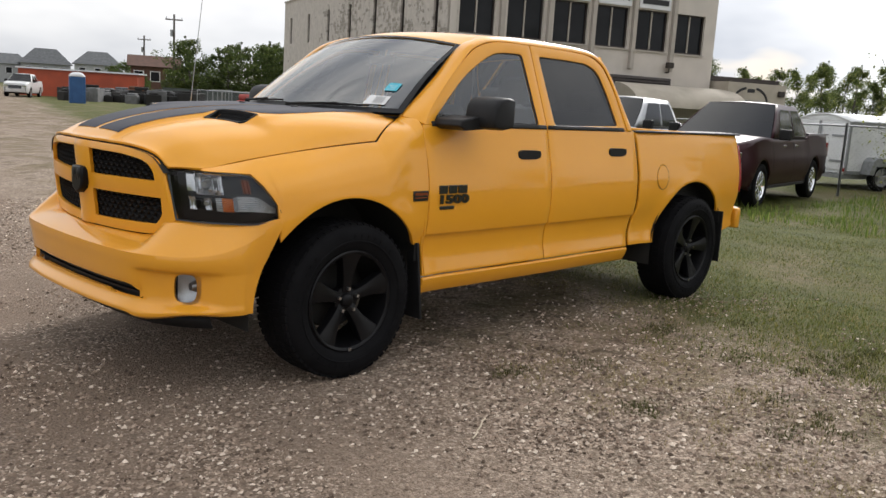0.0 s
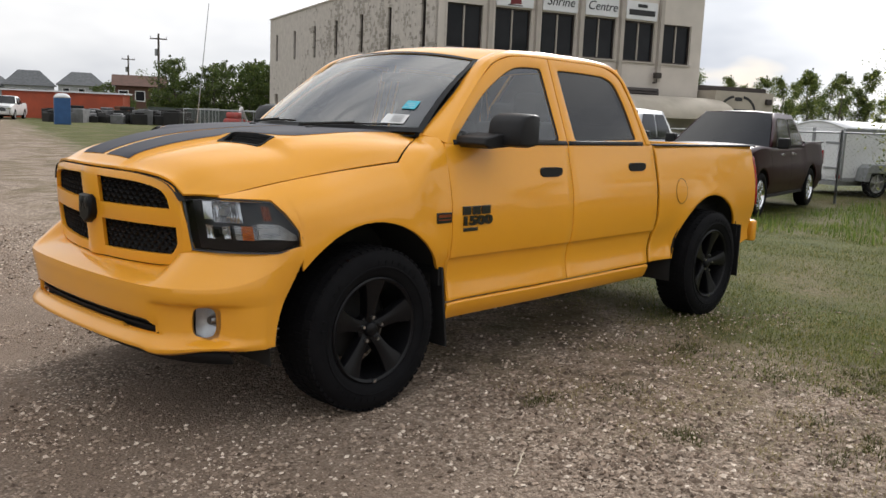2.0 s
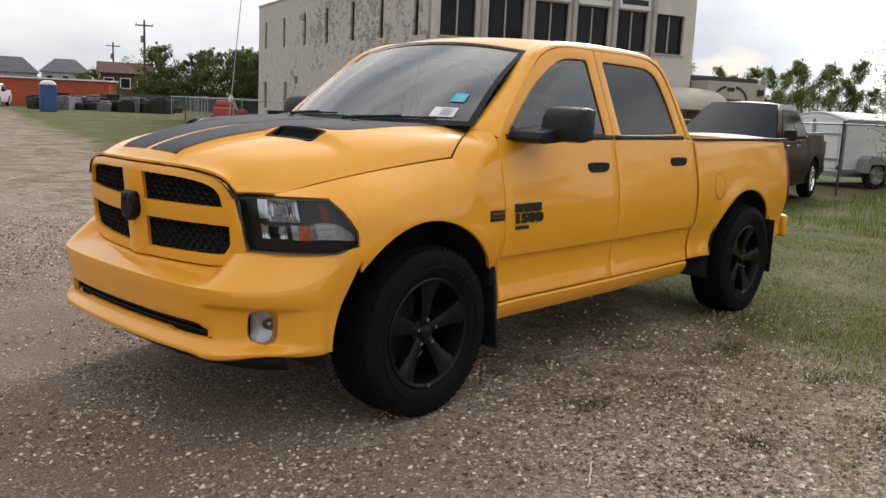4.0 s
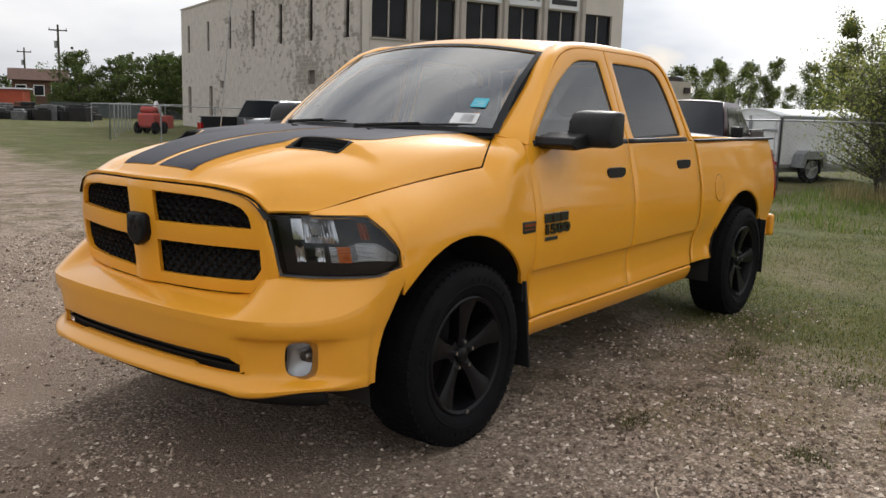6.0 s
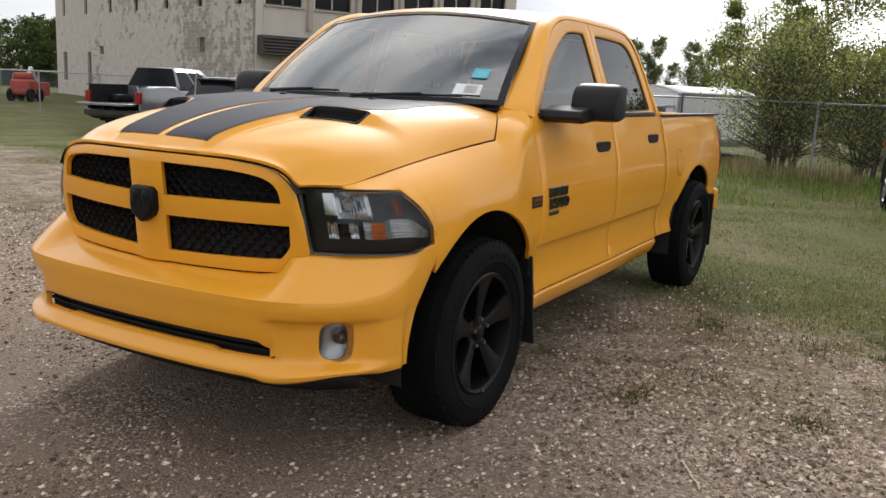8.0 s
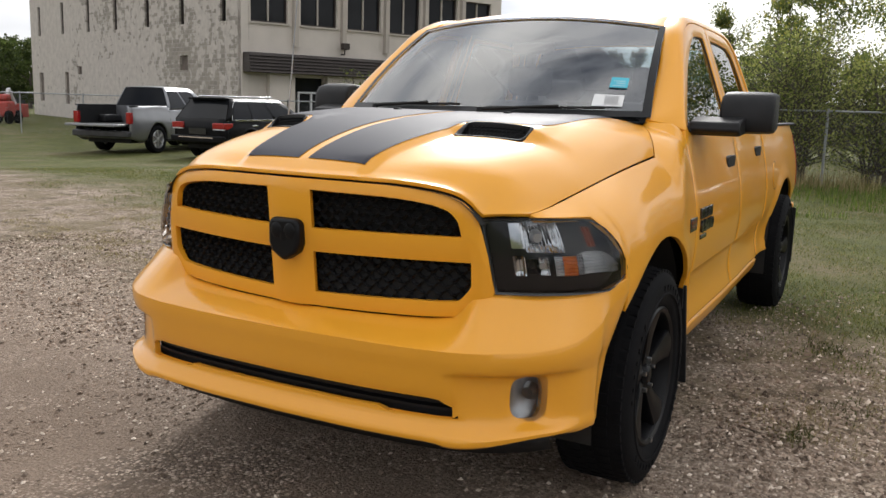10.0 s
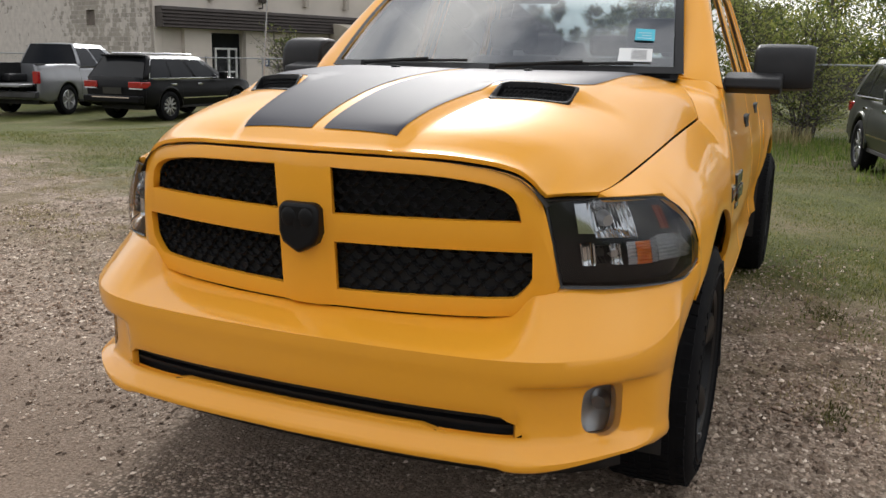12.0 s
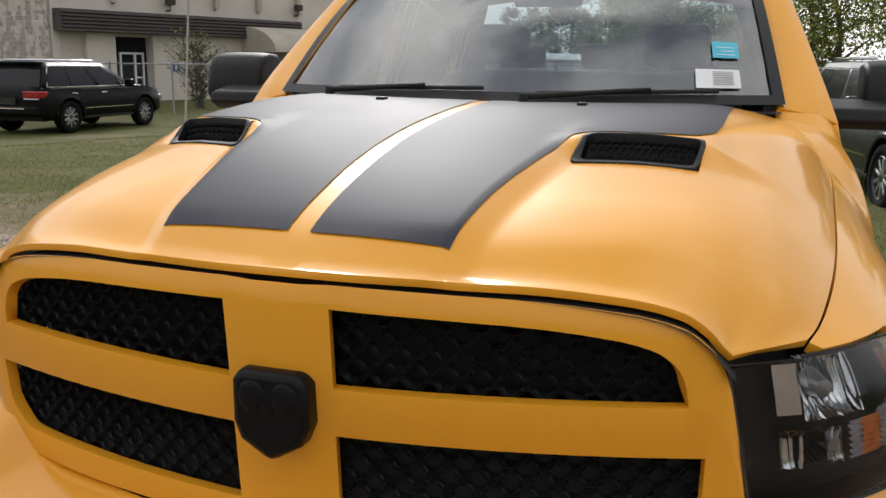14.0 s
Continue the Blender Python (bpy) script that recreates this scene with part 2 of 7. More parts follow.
def prism(outline, y0, y1, plane="xz", bm=None):
    """A flat outline drawn out to a solid between y0 and y1."""
    bm = bm or bmesh.new()
    put = {"xz": lambda p, d: (p[0], d, p[1]), "yz": lambda p, d: (d, p[0], p[1]), "xy": lambda p, d: (p[0], p[1], d)}[plane]
    a, b = [bm.verts.new(put(p, y0)) for p in outline], [bm.verts.new(put(p, y1)) for p in outline]
    bm.faces.new(a)
    bm.faces.new(b[::-1])
    for i in range(len(a)):
        j = (i + 1) % len(a)
        bm.faces.new((a[i], a[j], b[j], b[i]))
    return bm


def arc(cx, cz, r, a0, a1, n):
    return [(cx + r * math.cos(radians(a0 + (a1 - a0) * i / n)), cz + r * math.sin(radians(a0 + (a1 - a0) * i / n))) for i in range(n + 1)]


def letters(text, size, depth, material, m, parent, name, label="", bold=0.0, shear=0.0):
    cu = bpy.data.curves.new(name, "FONT")
    cu.body, cu.size, cu.extrude, cu.align_x, cu.align_y, cu.offset, cu.shear = text, size, depth, "CENTER", "CENTER", bold, shear
    cu.resolution_u = 3
    tmp = bpy.data.objects.new(name, cu)
    scene.collection.objects.link(tmp)
    bpy.context.view_layer.update()
    me = bpy.data.meshes.new_from_object(tmp.evaluated_get(bpy.context.evaluated_depsgraph_get()))
    bpy.data.objects.remove(tmp)
    ob = new(name, me)
    me.materials.clear()
    me.materials.append(material)
    ob.parent = parent
    ob.matrix_basis = m
    if label:
        ob["label"] = label
    return ob


def leafy(name, col, col2):
    """A leaf that lets some light through."""
    m = surf(name, col, col2, 3, 0.55, spec=0.25)
    n, l = m.node_tree.nodes, m.node_tree.links
    o, b = n["Material Output"], n["Principled BSDF"]
    t, x = n.new("ShaderNodeBsdfTranslucent"), n.new("ShaderNodeMixShader")
    t.inputs["Color"].default_value = (col2[0] * 1.6, col2[1] * 1.7, col2[2] * 1.2, 1)
    x.inputs["Fac"].default_value = 0.42
    l.new(b.outputs["BSDF"], x.inputs[1])
    l.new(t.outputs["BSDF"], x.inputs[2])
    l.new(x.outputs["Shader"], o.inputs["Surface"])
    return m


# ---- ground ----
def road_edge(y):
    """Where the gravel gives way to grass, along x."""
    return 3.0 + (0.30 * y if y > 0 else 0.12 * y)


def rise(x, y):
    """The lie of the land: level round the truck, falling slightly to the building."""
    d = math.hypot(x, y)
    k = smooth01((y - 6) / 6)
    h = -0.32 * smooth01((d - 22 + 11 * k) / (16 - 5 * k))
    h -= 0.13 * smooth01((x - 7) / 8) * smooth01((9 - y) / 4) * smooth01((30 - d) / 12)
    k = smooth01((d - 2.0) / 6)
    h += k * 0.035 * (noise.noise(Vector((x * 0.23, y * 0.23, 3.1)))) + 0.006 * noise.noise(Vector((x * 1.3, y * 1.3, 0.4)))
    return h


def ground_material():
    m = bpy.data.materials.new("gravel_and_grass")
    m.use_nodes = True
    n, l = m.node_tree.nodes, m.node_tree.links
    b = n["Principled BSDF"]
    b.inputs["Roughness"].default_value, b.inputs["Specular IOR Level"].default_value = 0.9, 0.2
    tc, sep = n.new("ShaderNodeTexCoord"), n.new("ShaderNodeSeparateXYZ")
    P = tc.outputs["Object"]
    l.new(P, sep.inputs["Vector"])

    def mth(op, a, c, clamp=False):
        k = n.new("ShaderNodeMath")
        k.operation, k.use_clamp = op, clamp
        for i, v in enumerate((a, c)):
            if isinstance(v, (int, float)):
                k.inputs[i].default_value = v
            else:
                l.new(v, k.inputs[i])
        return k.outputs["Value"]

    def tex(scale, detail=5.0, rough=0.55):
        k = n.new("ShaderNodeTexNoise")
        k.inputs["Scale"].default_value, k.inputs["Detail"].default_value, k.inputs["Roughness"].default_value = scale, detail, rough
        l.new(P, k.inputs["Vector"])
        return k.outputs["Fac"]

    def mix(f, a, c):
        k = n.new("ShaderNodeMixRGB")
        l.new(f, k.inputs["Fac"])
        for i, v in ((1, a), (2, c)):
            if isinstance(v, tuple):
                k.inputs[i].default_value = (*v, 1)
            else:
                l.new(v, k.inputs[i])
        return k.outputs["Color"]

    def ramp(v, lo, hi):
        k = n.new("ShaderNodeMapRange")
        k.inputs["From Min"].default_value, k.inputs["From Max"].default_value = lo, hi
        l.new(v, k.inputs["Value"])
        return k.outputs["Result"]

    # stones: cells of two sizes, each with its own tone
    def cells(scale):
        k = n.new("ShaderNodeTexVoronoi")
        k.inputs["Scale"].default_value = scale
        l.new(P, k.inputs["Vector"])
        return k
    c1, c2 = cells(70.0), cells(34.0)
    tone = n.new("ShaderNodeValToRGB")
    e = tone.color_ramp.elements
    e[0].position, e[0].color = 0.0, (0.070, 0.050, 0.038, 1)
    e[1].position, e[1].color = 1.0, (0.76, 0.62, 0.50, 1)
    mid = tone.color_ramp.elements.new(0.55)
    mid.color = (0.325, 0.244, 0.188, 1)
    sc = n.new("ShaderNodeSeparateColor")
    l.new(c1.outputs["Color"], sc.inputs["Color"])
    l.new(sc.outputs["Red"], tone.inputs["Fac"])
    stones = mix(ramp(c1.outputs["Distance"], 0.30, 0.72), tone.outputs["Color"], (0.125, 0.095, 0.070))
    dirt = mix(ramp(tex(0.55, 4), 0.42, 0.62), (0.118, 0.085, 0.062), (0.205, 0.152, 0.114))
    sand = mix(ramp(tex(95, 3), 0.35, 0.65), dirt, (0.28, 0.210, 0.158))
    gravel = mix(ramp(tex(1.1, 6, 0.6), 0.45, 0.64), sand, stones)
    # worn brown soil and dead thatch in the verge
    vx = mth("SUBTRACT", sep.outputs["X"], mth("MULTIPLY", sep.outputs["Y"], 0.12))
    zone = mth("MULTIPLY", ramp(vx, 0.2, 1.6), ramp(tex(1.25, 6, 0.6), 0.44, 0.60))
    soil = mix(ramp(tex(36, 4), 0.35, 0.65), (0.105, 0.078, 0.042), (0.22, 0.17, 0.095))
    # coarser pale stone beside the driven lane
    coarse = mix(ramp(c2.outputs["Distance"], 0.35, 0.75), (0.66, 0.54, 0.43), (0.19, 0.142, 0.106))
    fresh = mix(ramp(tex(30, 4), 0.38, 0.62), stones, coarse)
    gravel = mix(mth("MULTIPLY", ramp(vx, -0.9, 0.6), 0.62), gravel, fresh)
    gravel = mix(mth("MULTIPLY", zone, 0.80), gravel, soil)
    # trodden brown spots, a hand or two across
    spots = mth("MULTIPLY", ramp(vx, 0.0, 1.2), ramp(tex(4.6, 5, 0.6), 0.53, 0.63))
    gravel = mix(mth("MULTIPLY", spots, 0.75), gravel, (0.088, 0.065, 0.040))
    # grass soil and thatch
    gr = mix(ramp(tex(2.2, 6), 0.35, 0.65), (0.066, 0.076, 0.017), (0.118, 0.122, 0.030))
    gr = mix(ramp(tex(0.5, 4), 0.5, 0.72), gr, (0.18, 0.142, 0.078))
    gr = mix(ramp(tex(60, 3), 0.3, 0.7), mix(ramp(tex(14, 3), 0.4, 0.6), gr, (0.060, 0.064, 0.020)), gr)
    # the edge of the gravel, ragged
    pos = mth("MAXIMUM", mth("MULTIPLY", sep.outputs["Y"], 0.30), mth("MULTIPLY", sep.outputs["Y"], 0.12))
    edge = mth("SUBTRACT", mth("SUBTRACT", sep.outputs["X"], pos), 3.0)
    wob = mth("MULTIPLY", mth("SUBTRACT", tex(0.8, 7, 0.62), 0.5), 5.2)
    right = ramp(mth("ADD", edge, wob), -0.75, 0.95)
    left = ramp(mth("ADD", mth("MULTIPLY", edge, -1.0), wob), 8.2, 10.5)
    mask = mth("MAXIMUM", right, left, True)
    col = mix(mask, gravel, gr)
    l.new(col, b.inputs["Base Color"])
    bp = n.new("ShaderNodeBump")
    bp.inputs["Strength"].default_value, bp.inputs["Distance"].default_value = 0.9, 0.02
    h = mth("ADD", mth("MULTIPLY", c1.outputs["Distance"], -0.5), mth("MULTIPLY", tex(130, 4), 0.6))
    h = mth("ADD", h, mth("MULTIPLY", tex(9, 5), 1.2))
    l.new(h, bp.inputs["Height"])
    l.new(bp.outputs["Normal"], b.inputs["Normal"])
    return m


def build_ground():
    near = [x * 0.5 for x in range(-24, 61)]
    xs = [-2500, -900, -300, -120, -60, -30, -18] + near + [34, 40, 50, 70, 110, 200, 500, 1200, 3000]
    ys = [-2500, -900, -300, -120, -60, -30, -18] + near + [34, 40, 50, 70, 110, 200, 500, 1200, 3000]
    bm = sheet(xs, ys, lambda x, y: (x, y, rise(x, y)))
    ob = part("ground", bm, ground_material(), smooth=180, ref=(0, 0, -5000))
    return tagged(ob, "pale crushed gravel lane giving way to short patchy grass", "ground", kind="structure")


build_ground()


# ---- the yellow pickup ----
def soft(keys, sigma):
    """As sp(), with the bends evened out."""
    f = sp(keys)
    lo, hi = keys[0][0], keys[-1][0]
    xs = np.linspace(lo - 4 * sigma, hi + 4 * sigma, 400)
    slope0, slope1 = (f(lo + 0.01) - f(lo)) / 0.01, (f(hi) - f(hi - 0.01)) / 0.01
    v = np.array([f(x) + (slope0 * (x - lo) if x < lo else 0) + (slope1 * (x - hi) if x > hi else 0) for x in xs])
    k = np.exp(-0.5 * ((xs - xs.mean()) / sigma) ** 2)
    w = np.convolve(v, k / k.sum(), "same")
    w[:40], w[-40:] = v[:40], v[-40:]
    return lambda x: float(np.interp(x, xs, w))


AX, AZ, AR = -0.03, 0.425, 0.540      # front wheel opening
BX, BZ, BR = 3.565, 0.425, 0.535      # rear wheel opening
CORE = (1.6, 0, 0.9)
base_prof = soft([(0.36, 0.905), (0.42, 0.948), (0.48, 0.966), (0.53, 0.956), (0.60, 0.940), (0.66, 0.941), (0.72, 0.951), (0.86, 0.967), (0.98, 0.963), (1.10, 0.945), (1.20, 0.921), (1.30, 0.897), (1.36, 0.883)], 0.024)
x_off = soft([(-0.7, -0.01), (-0.4, 0.010), (0.0, 0.014), (0.4, 0.014), (0.6, 0.008), (1.2, 0.004), (1.7, -0.004), (2.7, -0.030), (3.1, -0.028), (3.6, -0.020), (4.1, -0.030), (4.45, -0.050)], 0.12)


def crease(x, z):
    """The sharp line low on the doors, fading out before the wheels."""
    c = smooth01((x - 0.25) / 0.30) * (1 - smooth01((x - 2.65) / 0.35))
    return 0.017 * (c * smooth01((z - 0.716) / 0.018) + (1 - c) * smooth01((z - 0.56) / 0.32))


hood_y = soft([(-0.87, 0.690), (-0.75, 0.763), (-0.45, 0.822), (-0.1, 0.852), (0.23, 0.874), (0.55, 0.880)], 0.05)
hood_z = soft([(-0.99, 1.050), (-0.87, 1.080), (-0.75, 1.098), (-0.45, 1.158), (-0.1, 1.208), (0.23, 1.243), (0.55, 1.262)], 0.07)


def flare(x, z):
    a = math.hypot(x - AX, z - AZ)
    b = math.hypot(x - BX, z - BZ)
    return 0.016 * math.exp(-((a - 0.545) / 0.075) ** 2) + 0.013 * math.exp(-((b - 0.54) / 0.07) ** 2)


def width(x, z):
    return base_prof(z) + crease(x, z) + x_off(x) + flare(x, z)


def fender_top(x):
    """Upper edge of the front wing: along the bonnet, then up to the screen."""
    if x <= 0.23:
        return hood_y(x), hood_z(x)
    if x <= 0.47:
        return wing_edge_y(x), wing_edge_z(x)
    return wing_edge_y(0.47) + 0.10 * (x - 0.47), wing_edge_z(0.47) + 0.70 * (x - 0.47)


def fender_width(x, z):
    yt, zt = fender_top(x)
    z0 = 0.93
    if z <= z0:
        return width(x, z)
    t = min(1.0, (z - z0) / (zt - z0))
    k = smooth01((x - 0.08) / 0.46)
    side = width(x, z0) * (1 - k) + width(x, z) * k
    return yt + (side - yt) * (1 - t ** (2.3 + 16.0 * k * k))


def arch_z(x, cx, cz, r):
    d = r * r - (x - cx) ** 2
    return cz + math.sqrt(d) if d > 0 else cz


def arch_cols(x0, x1, cx, r, n=26):
    c = [cx - r * math.cos(math.pi * i / n) for i in range(n + 1)]
    return [x for x in c if x0 < x < x1]


truck = thing("pickup_truck", "yellow crew cab pickup with black bonnet stripes on gravel", "pickup truck", pose(0, -0.008, 0))


def tp(name, bm, material, label="", parent=None, **k):
    return part(name, bm, material, parent or truck, label, **k)


SIDES = (("left", -1), ("right", 1))


def build_fender(s):
    cols = sorted(set([-0.752, -0.70, -0.65, -0.60, -0.565, -0.53, -0.50, -0.475, -0.452, 0.23, 0.29, 0.36, 0.42, 0.26, 0.32, 0.39, 0.45, 0.47, 0.49, 0.505, 0.515, 0.528] + arch_cols(-0.45, 0.45, AX, AR) + [0.46, 0.475]))

    def low(x):
        if x < -0.565:
            return 1.091 - 0.006 * (x + 0.75) / 0.19
        if x < -0.452:
            return 1.085 + (0.908 - 1.085) * (x + 0.565) / 0.113
        if x < 0.452:
            return max(arch_z(x, AX, AZ, AR), 0.68 if x > 0.3 else 0)
        return 0.68 if x < 0.511 else 0.50

    def fn(c, r):
        zt = fender_top(c)[1]
        z = low(c) + (zt - low(c)) * (1 - (1 - r) ** 1.7)
        return (c, s * fender_width(c, z), z)
    tp("front_wing", sheet(cols, steps(0, 1, 30), fn), YELLOW, solid=0.018, bevel=0.004, ref=CORE)


def build_door(s, x0, x1, name):
    cols, rows = steps(x0, x1, 16), [0.495, 0.51, 0.53, 0.56, 0.60, 0.65, 0.69, 0.715, 0.724, 0.732, 0.745, 0.80, 0.86, 0.92, 0.98, 1.04, 1.10, 1.16, 1.22, 1.28, 1.32, 1.345]

    def fn(x, z):
        xx = x
        if x0 < 1 and x < x0 + 0.3:
            xx = x - 0.008 * smooth01((z - 1.05) / 0.3) * (1 - (x - x0) / 0.3)
        if x1 > 2 and x > x1 - 0.3:
            xx = x - 0.05 * smooth01((0.80 - z) / 0.32) * (1 - (x1 - x) / 0.3)
        return (xx, s * width(xx, z), z)
    door = tp(name, sheet(cols, rows, fn), YELLOW, solid=0.02, bevel=0.004, ref=CORE)
    # handle: a dished grip of black plastic with a lock
    hx = x0 + (0.905 if x0 < 1 else 0.808)
    hz = 1.178 if x0 < 1 else 1.192
    y = width(hx, hz)
    prof = [(-0.108, 0.0), (-0.100, 0.020), (-0.075, 0.029), (0.060, 0.029), (0.115, 0.024), (0.130, 0.0), (0.115, -0.020), (0.060, -0.028), (-0.075, -0.028), (-0.100, -0.018)]
    bm = prism([(hx + a, hz + b) for a, b in prof], s * (y - 0.012), s * (y + 0.026))
    for v in bm.verts:
        if abs(v.co.y) > y + 0.01:
            v.co.y -= s * 0.5 * abs(v.co.x - hx) ** 1.5
    tp("door_handle", bm, BLACK_PLASTIC, "black plastic door handle", door, bevel=0.006, segs=3)
    return door


GH = lambda z: 0.906 - 0.345 * (z - 1.34) - 0.06 * max(0, z - 1.6) ** 1.5


def loop3(pts, n, s, inset=0.0):
    """A (x, z) outline laid onto the side of the cab, each stretch cut in n."""
    out = []
    for (a, b), (c, d) in zip(pts, pts[1:]):
        for i in range(n):
            x, z = a + (c - a) * i / n, b + (d - b) * i / n
            out.append((x, s * (GH(z) + x_off(x) - inset), z))
    x, z = pts[-1]
    out.append((x, s * (GH(z) + x_off(x) - inset), z))
    return out


def ring(outer, inner, closed=True):
    bm = bmesh.new()
    a, b = [bm.verts.new(p) for p in outer], [bm.verts.new(p) for p in inner]
    for i in range(len(a) - (0 if closed else 1)):
        j = (i + 1) % len(a)
        bm.faces.new((a[i], a[j], b[j], b[i]))
    return bm


FRONT_OUT = [(0.545, 1.345), (0.60, 1.42), (0.90, 1.68), (1.10, 1.815), (1.27, 1.862), (1.45, 1.872), (1.645, 1.872), (1.662, 1.345), (0.545, 1.345)]
FRONT_IN = [(0.625, 1.362), (0.655, 1.395), (0.955, 1.637), (1.16, 1.745), (1.28, 1.793), (1.40, 1.805), (1.555, 1.806), (1.592, 1.362), (0.625, 1.362)]
REAR_OUT = [(1.668, 1.345), (1.652, 1.872), (2.05, 1.872), (2.33, 1.860), (2.475, 1.805), (2.57, 1.62), (2.64, 1.345), (1.668, 1.345)]
REAR_IN = [(1.762, 1.362), (1.728, 1.806), (2.02, 1.806), (2.29, 1.798), (2.405, 1.755), (2.475, 1.60), (2.535, 1.375), (1.762, 1.362)]


def rounded(pts, sharp=0.03):
    """A closed outline with its bends rounded; square corners only a little."""
    p = [Vector(q) for q in pts[:-1]]
    out = []
    for i, b in enumerate(p):
        a, c = p[i - 1], p[(i + 1) % len(p)]
        u, v = a - b, c - b
        cap = sharp if u.angle(v) < radians(125) else 9.0
        d = min(0.46 * u.length, 0.46 * v.length, cap)
        e, f = b + u.normalized() * d, b + v.normalized() * d
        out += [tuple((1 - t) ** 2 * e + 2 * t * (1 - t) * b + t * t * f) for t in (0, 0.2, 0.4, 0.6, 0.8, 1.0)]
    return out + [out[0]]


def build_greenhouse(s):
    for nm, o, i, glass, gname in (("front_door_frame", FRONT_OUT, FRONT_IN, SIDE_GLASS, "front_door_glass"), ("rear_door_frame", REAR_OUT, REAR_IN, TINT, "rear_door_glass")):
        mx = sum(p[0] for p in i[:-1]) / (len(i) - 1)
        o, i = rounded(o, 0.012), rounded(i)
        fr = tp(nm, ring(loop3(o, 1, s)[:-1], loop3(i, 1, s, 0.004)[:-1]), YELLOW, solid=0.03, bevel=0.004, ref=CORE)
        tp("frame_trim", ring(loop3(o, 1, s, 0.036)[:-1], loop3(i, 1, s, 0.034)[:-1]), SEAT, "grey inner trim", fr, ref=CORE)
        # black rubber round the glass
        mid = [(a + (mx - a) * 0.030, b + (1.58 - b) * 0.04) for a, b in i]
        tp("window_seal", ring(loop3(i, 1, s, 0.010)[:-1], loop3(mid, 1, s, 0.014)[:-1]), BLACK_PLASTIC, "black window rubber", fr, ref=CORE)
        bm = bmesh.new()
        loop = loop3(mid, 1, s, 0.016)[:-1]
        bm.faces.new([bm.verts.new(p) for p in loop])
        g = tp(gname, bm, glass, "tinted privacy glass" if glass is TINT else "clear door glass", ref=CORE, smooth=0)
        g.visible_shadow = False
    # black weatherstrips along the foot of the windows
    for a, b in ((0.60, 1.655), (1.675, 2.60)):
        tp("belt_strip", sheet(steps(a, b, 10), [1.340, 1.350, 1.362, 1.366], lambda x, z: (x, s * (GH(z) + x_off(x) + (0.005 if z < 1.364 else -0.004)), z)), BLACK_PLASTIC, "black belt weatherstrip", solid=0.010, ref=CORE)
    # pillars and roof rail between the doors and the roof
    outer = [(0.492, 0.752, 1.388), (0.510, 0.754, 1.402), (0.79, 0.712, 1.618), (1.055, 0.650, 1.822), (1.27, 0.615, 1.890), (1.45, 0.600, 1.906), (1.645, 0.595, 1.916), (1.668, 0.595, 1.917), (2.05, 0.595, 1.912), (2.36, 0.605, 1.893), (2.53, 0.655, 1.815), (2.655, 0.745, 1.60), (2.735, 0.858, 1.345)]
    inner = [FRONT_OUT[0], FRONT_OUT[1], FRONT_OUT[2], FRONT_OUT[3], FRONT_OUT[4], FRONT_OUT[5], FRONT_OUT[6], REAR_OUT[1], REAR_OUT[2], REAR_OUT[3], REAR_OUT[4], REAR_OUT[5], REAR_OUT[6]]
    bm = bmesh.new()
    fo = [sp([(i, p[k]) for i, p in enumerate(outer)]) for k in range(3)]
    fi = [sp([(i, p[k]) for i, p in enumerate(inner)]) for k in range(2)]

    def fn(c, r):
        o = [f(c) for f in fo]
        x, z = fi[0](c), fi[1](c)
        y = GH(z) + x_off(x) + 0.004
        t = r
        bulge = 0.022 * math.sin(math.pi * t)
        return (o[0] * t + x * (1 - t), s * (o[1] * t + y * (1 - t) + bulge * 0.8), o[2] * t + z * (1 - t) + bulge * 0.7 * smooth01((z - 1.5) / 0.3))
    tp("cab_side_frame", sheet(steps(0, 12, 60), steps(0, 1, 6), fn), YELLOW, solid=0.02, bevel=0.003, ref=CORE)
    tp("pillar_trim", sheet(steps(0, 12, 60), steps(0, 1, 3), lambda c, r: tuple(Vector(fn(c, r)) + Vector((0.0, -s * 0.035, -0.028)))), SEAT, "grey pillar trim", ref=CORE)
    # rear corner below the belt
    tp("cab_corner", sheet([2.64, 2.69, 2.735, 2.742], [1.338, 1.35], lambda x, z: (x, s * (width(2.7, 1.34) - 0.02 * (x > 2.70)), z)), YELLOW, solid=0.02, ref=CORE)


roof_front = lambda f: 1.055 - 0.060 * (1 - f * f)
roof_zc = sp([(0.95, 1.862), (1.05, 1.892), (1.25, 1.926), (1.5, 1.938), (1.8, 1.944), (2.2, 1.932), (2.42, 1.902), (2.52, 1.868), (2.56, 1.83)])
roof_ze = sp([(0.95, 1.79), (1.055, 1.822), (1.27, 1.890), (1.45, 1.906), (1.65, 1.916), (2.05, 1.912), (2.36, 1.893), (2.53, 1.815), (2.56, 1.79)])
roof_ye = sp([(0.95, 0.66), (1.055, 0.650), (1.27, 0.615), (1.45, 0.600), (1.65, 0.595), (2.05, 0.595), (2.36, 0.605), (2.53, 0.655), (2.56, 0.66)])


def roof_point(f, r):
    x = roof_front(f) + (2.545 - roof_front(f)) * r
    return (x, f * roof_ye(x), roof_ze(x) + (roof_zc(x) - roof_ze(x)) * (1 - abs(f) ** 2.2))


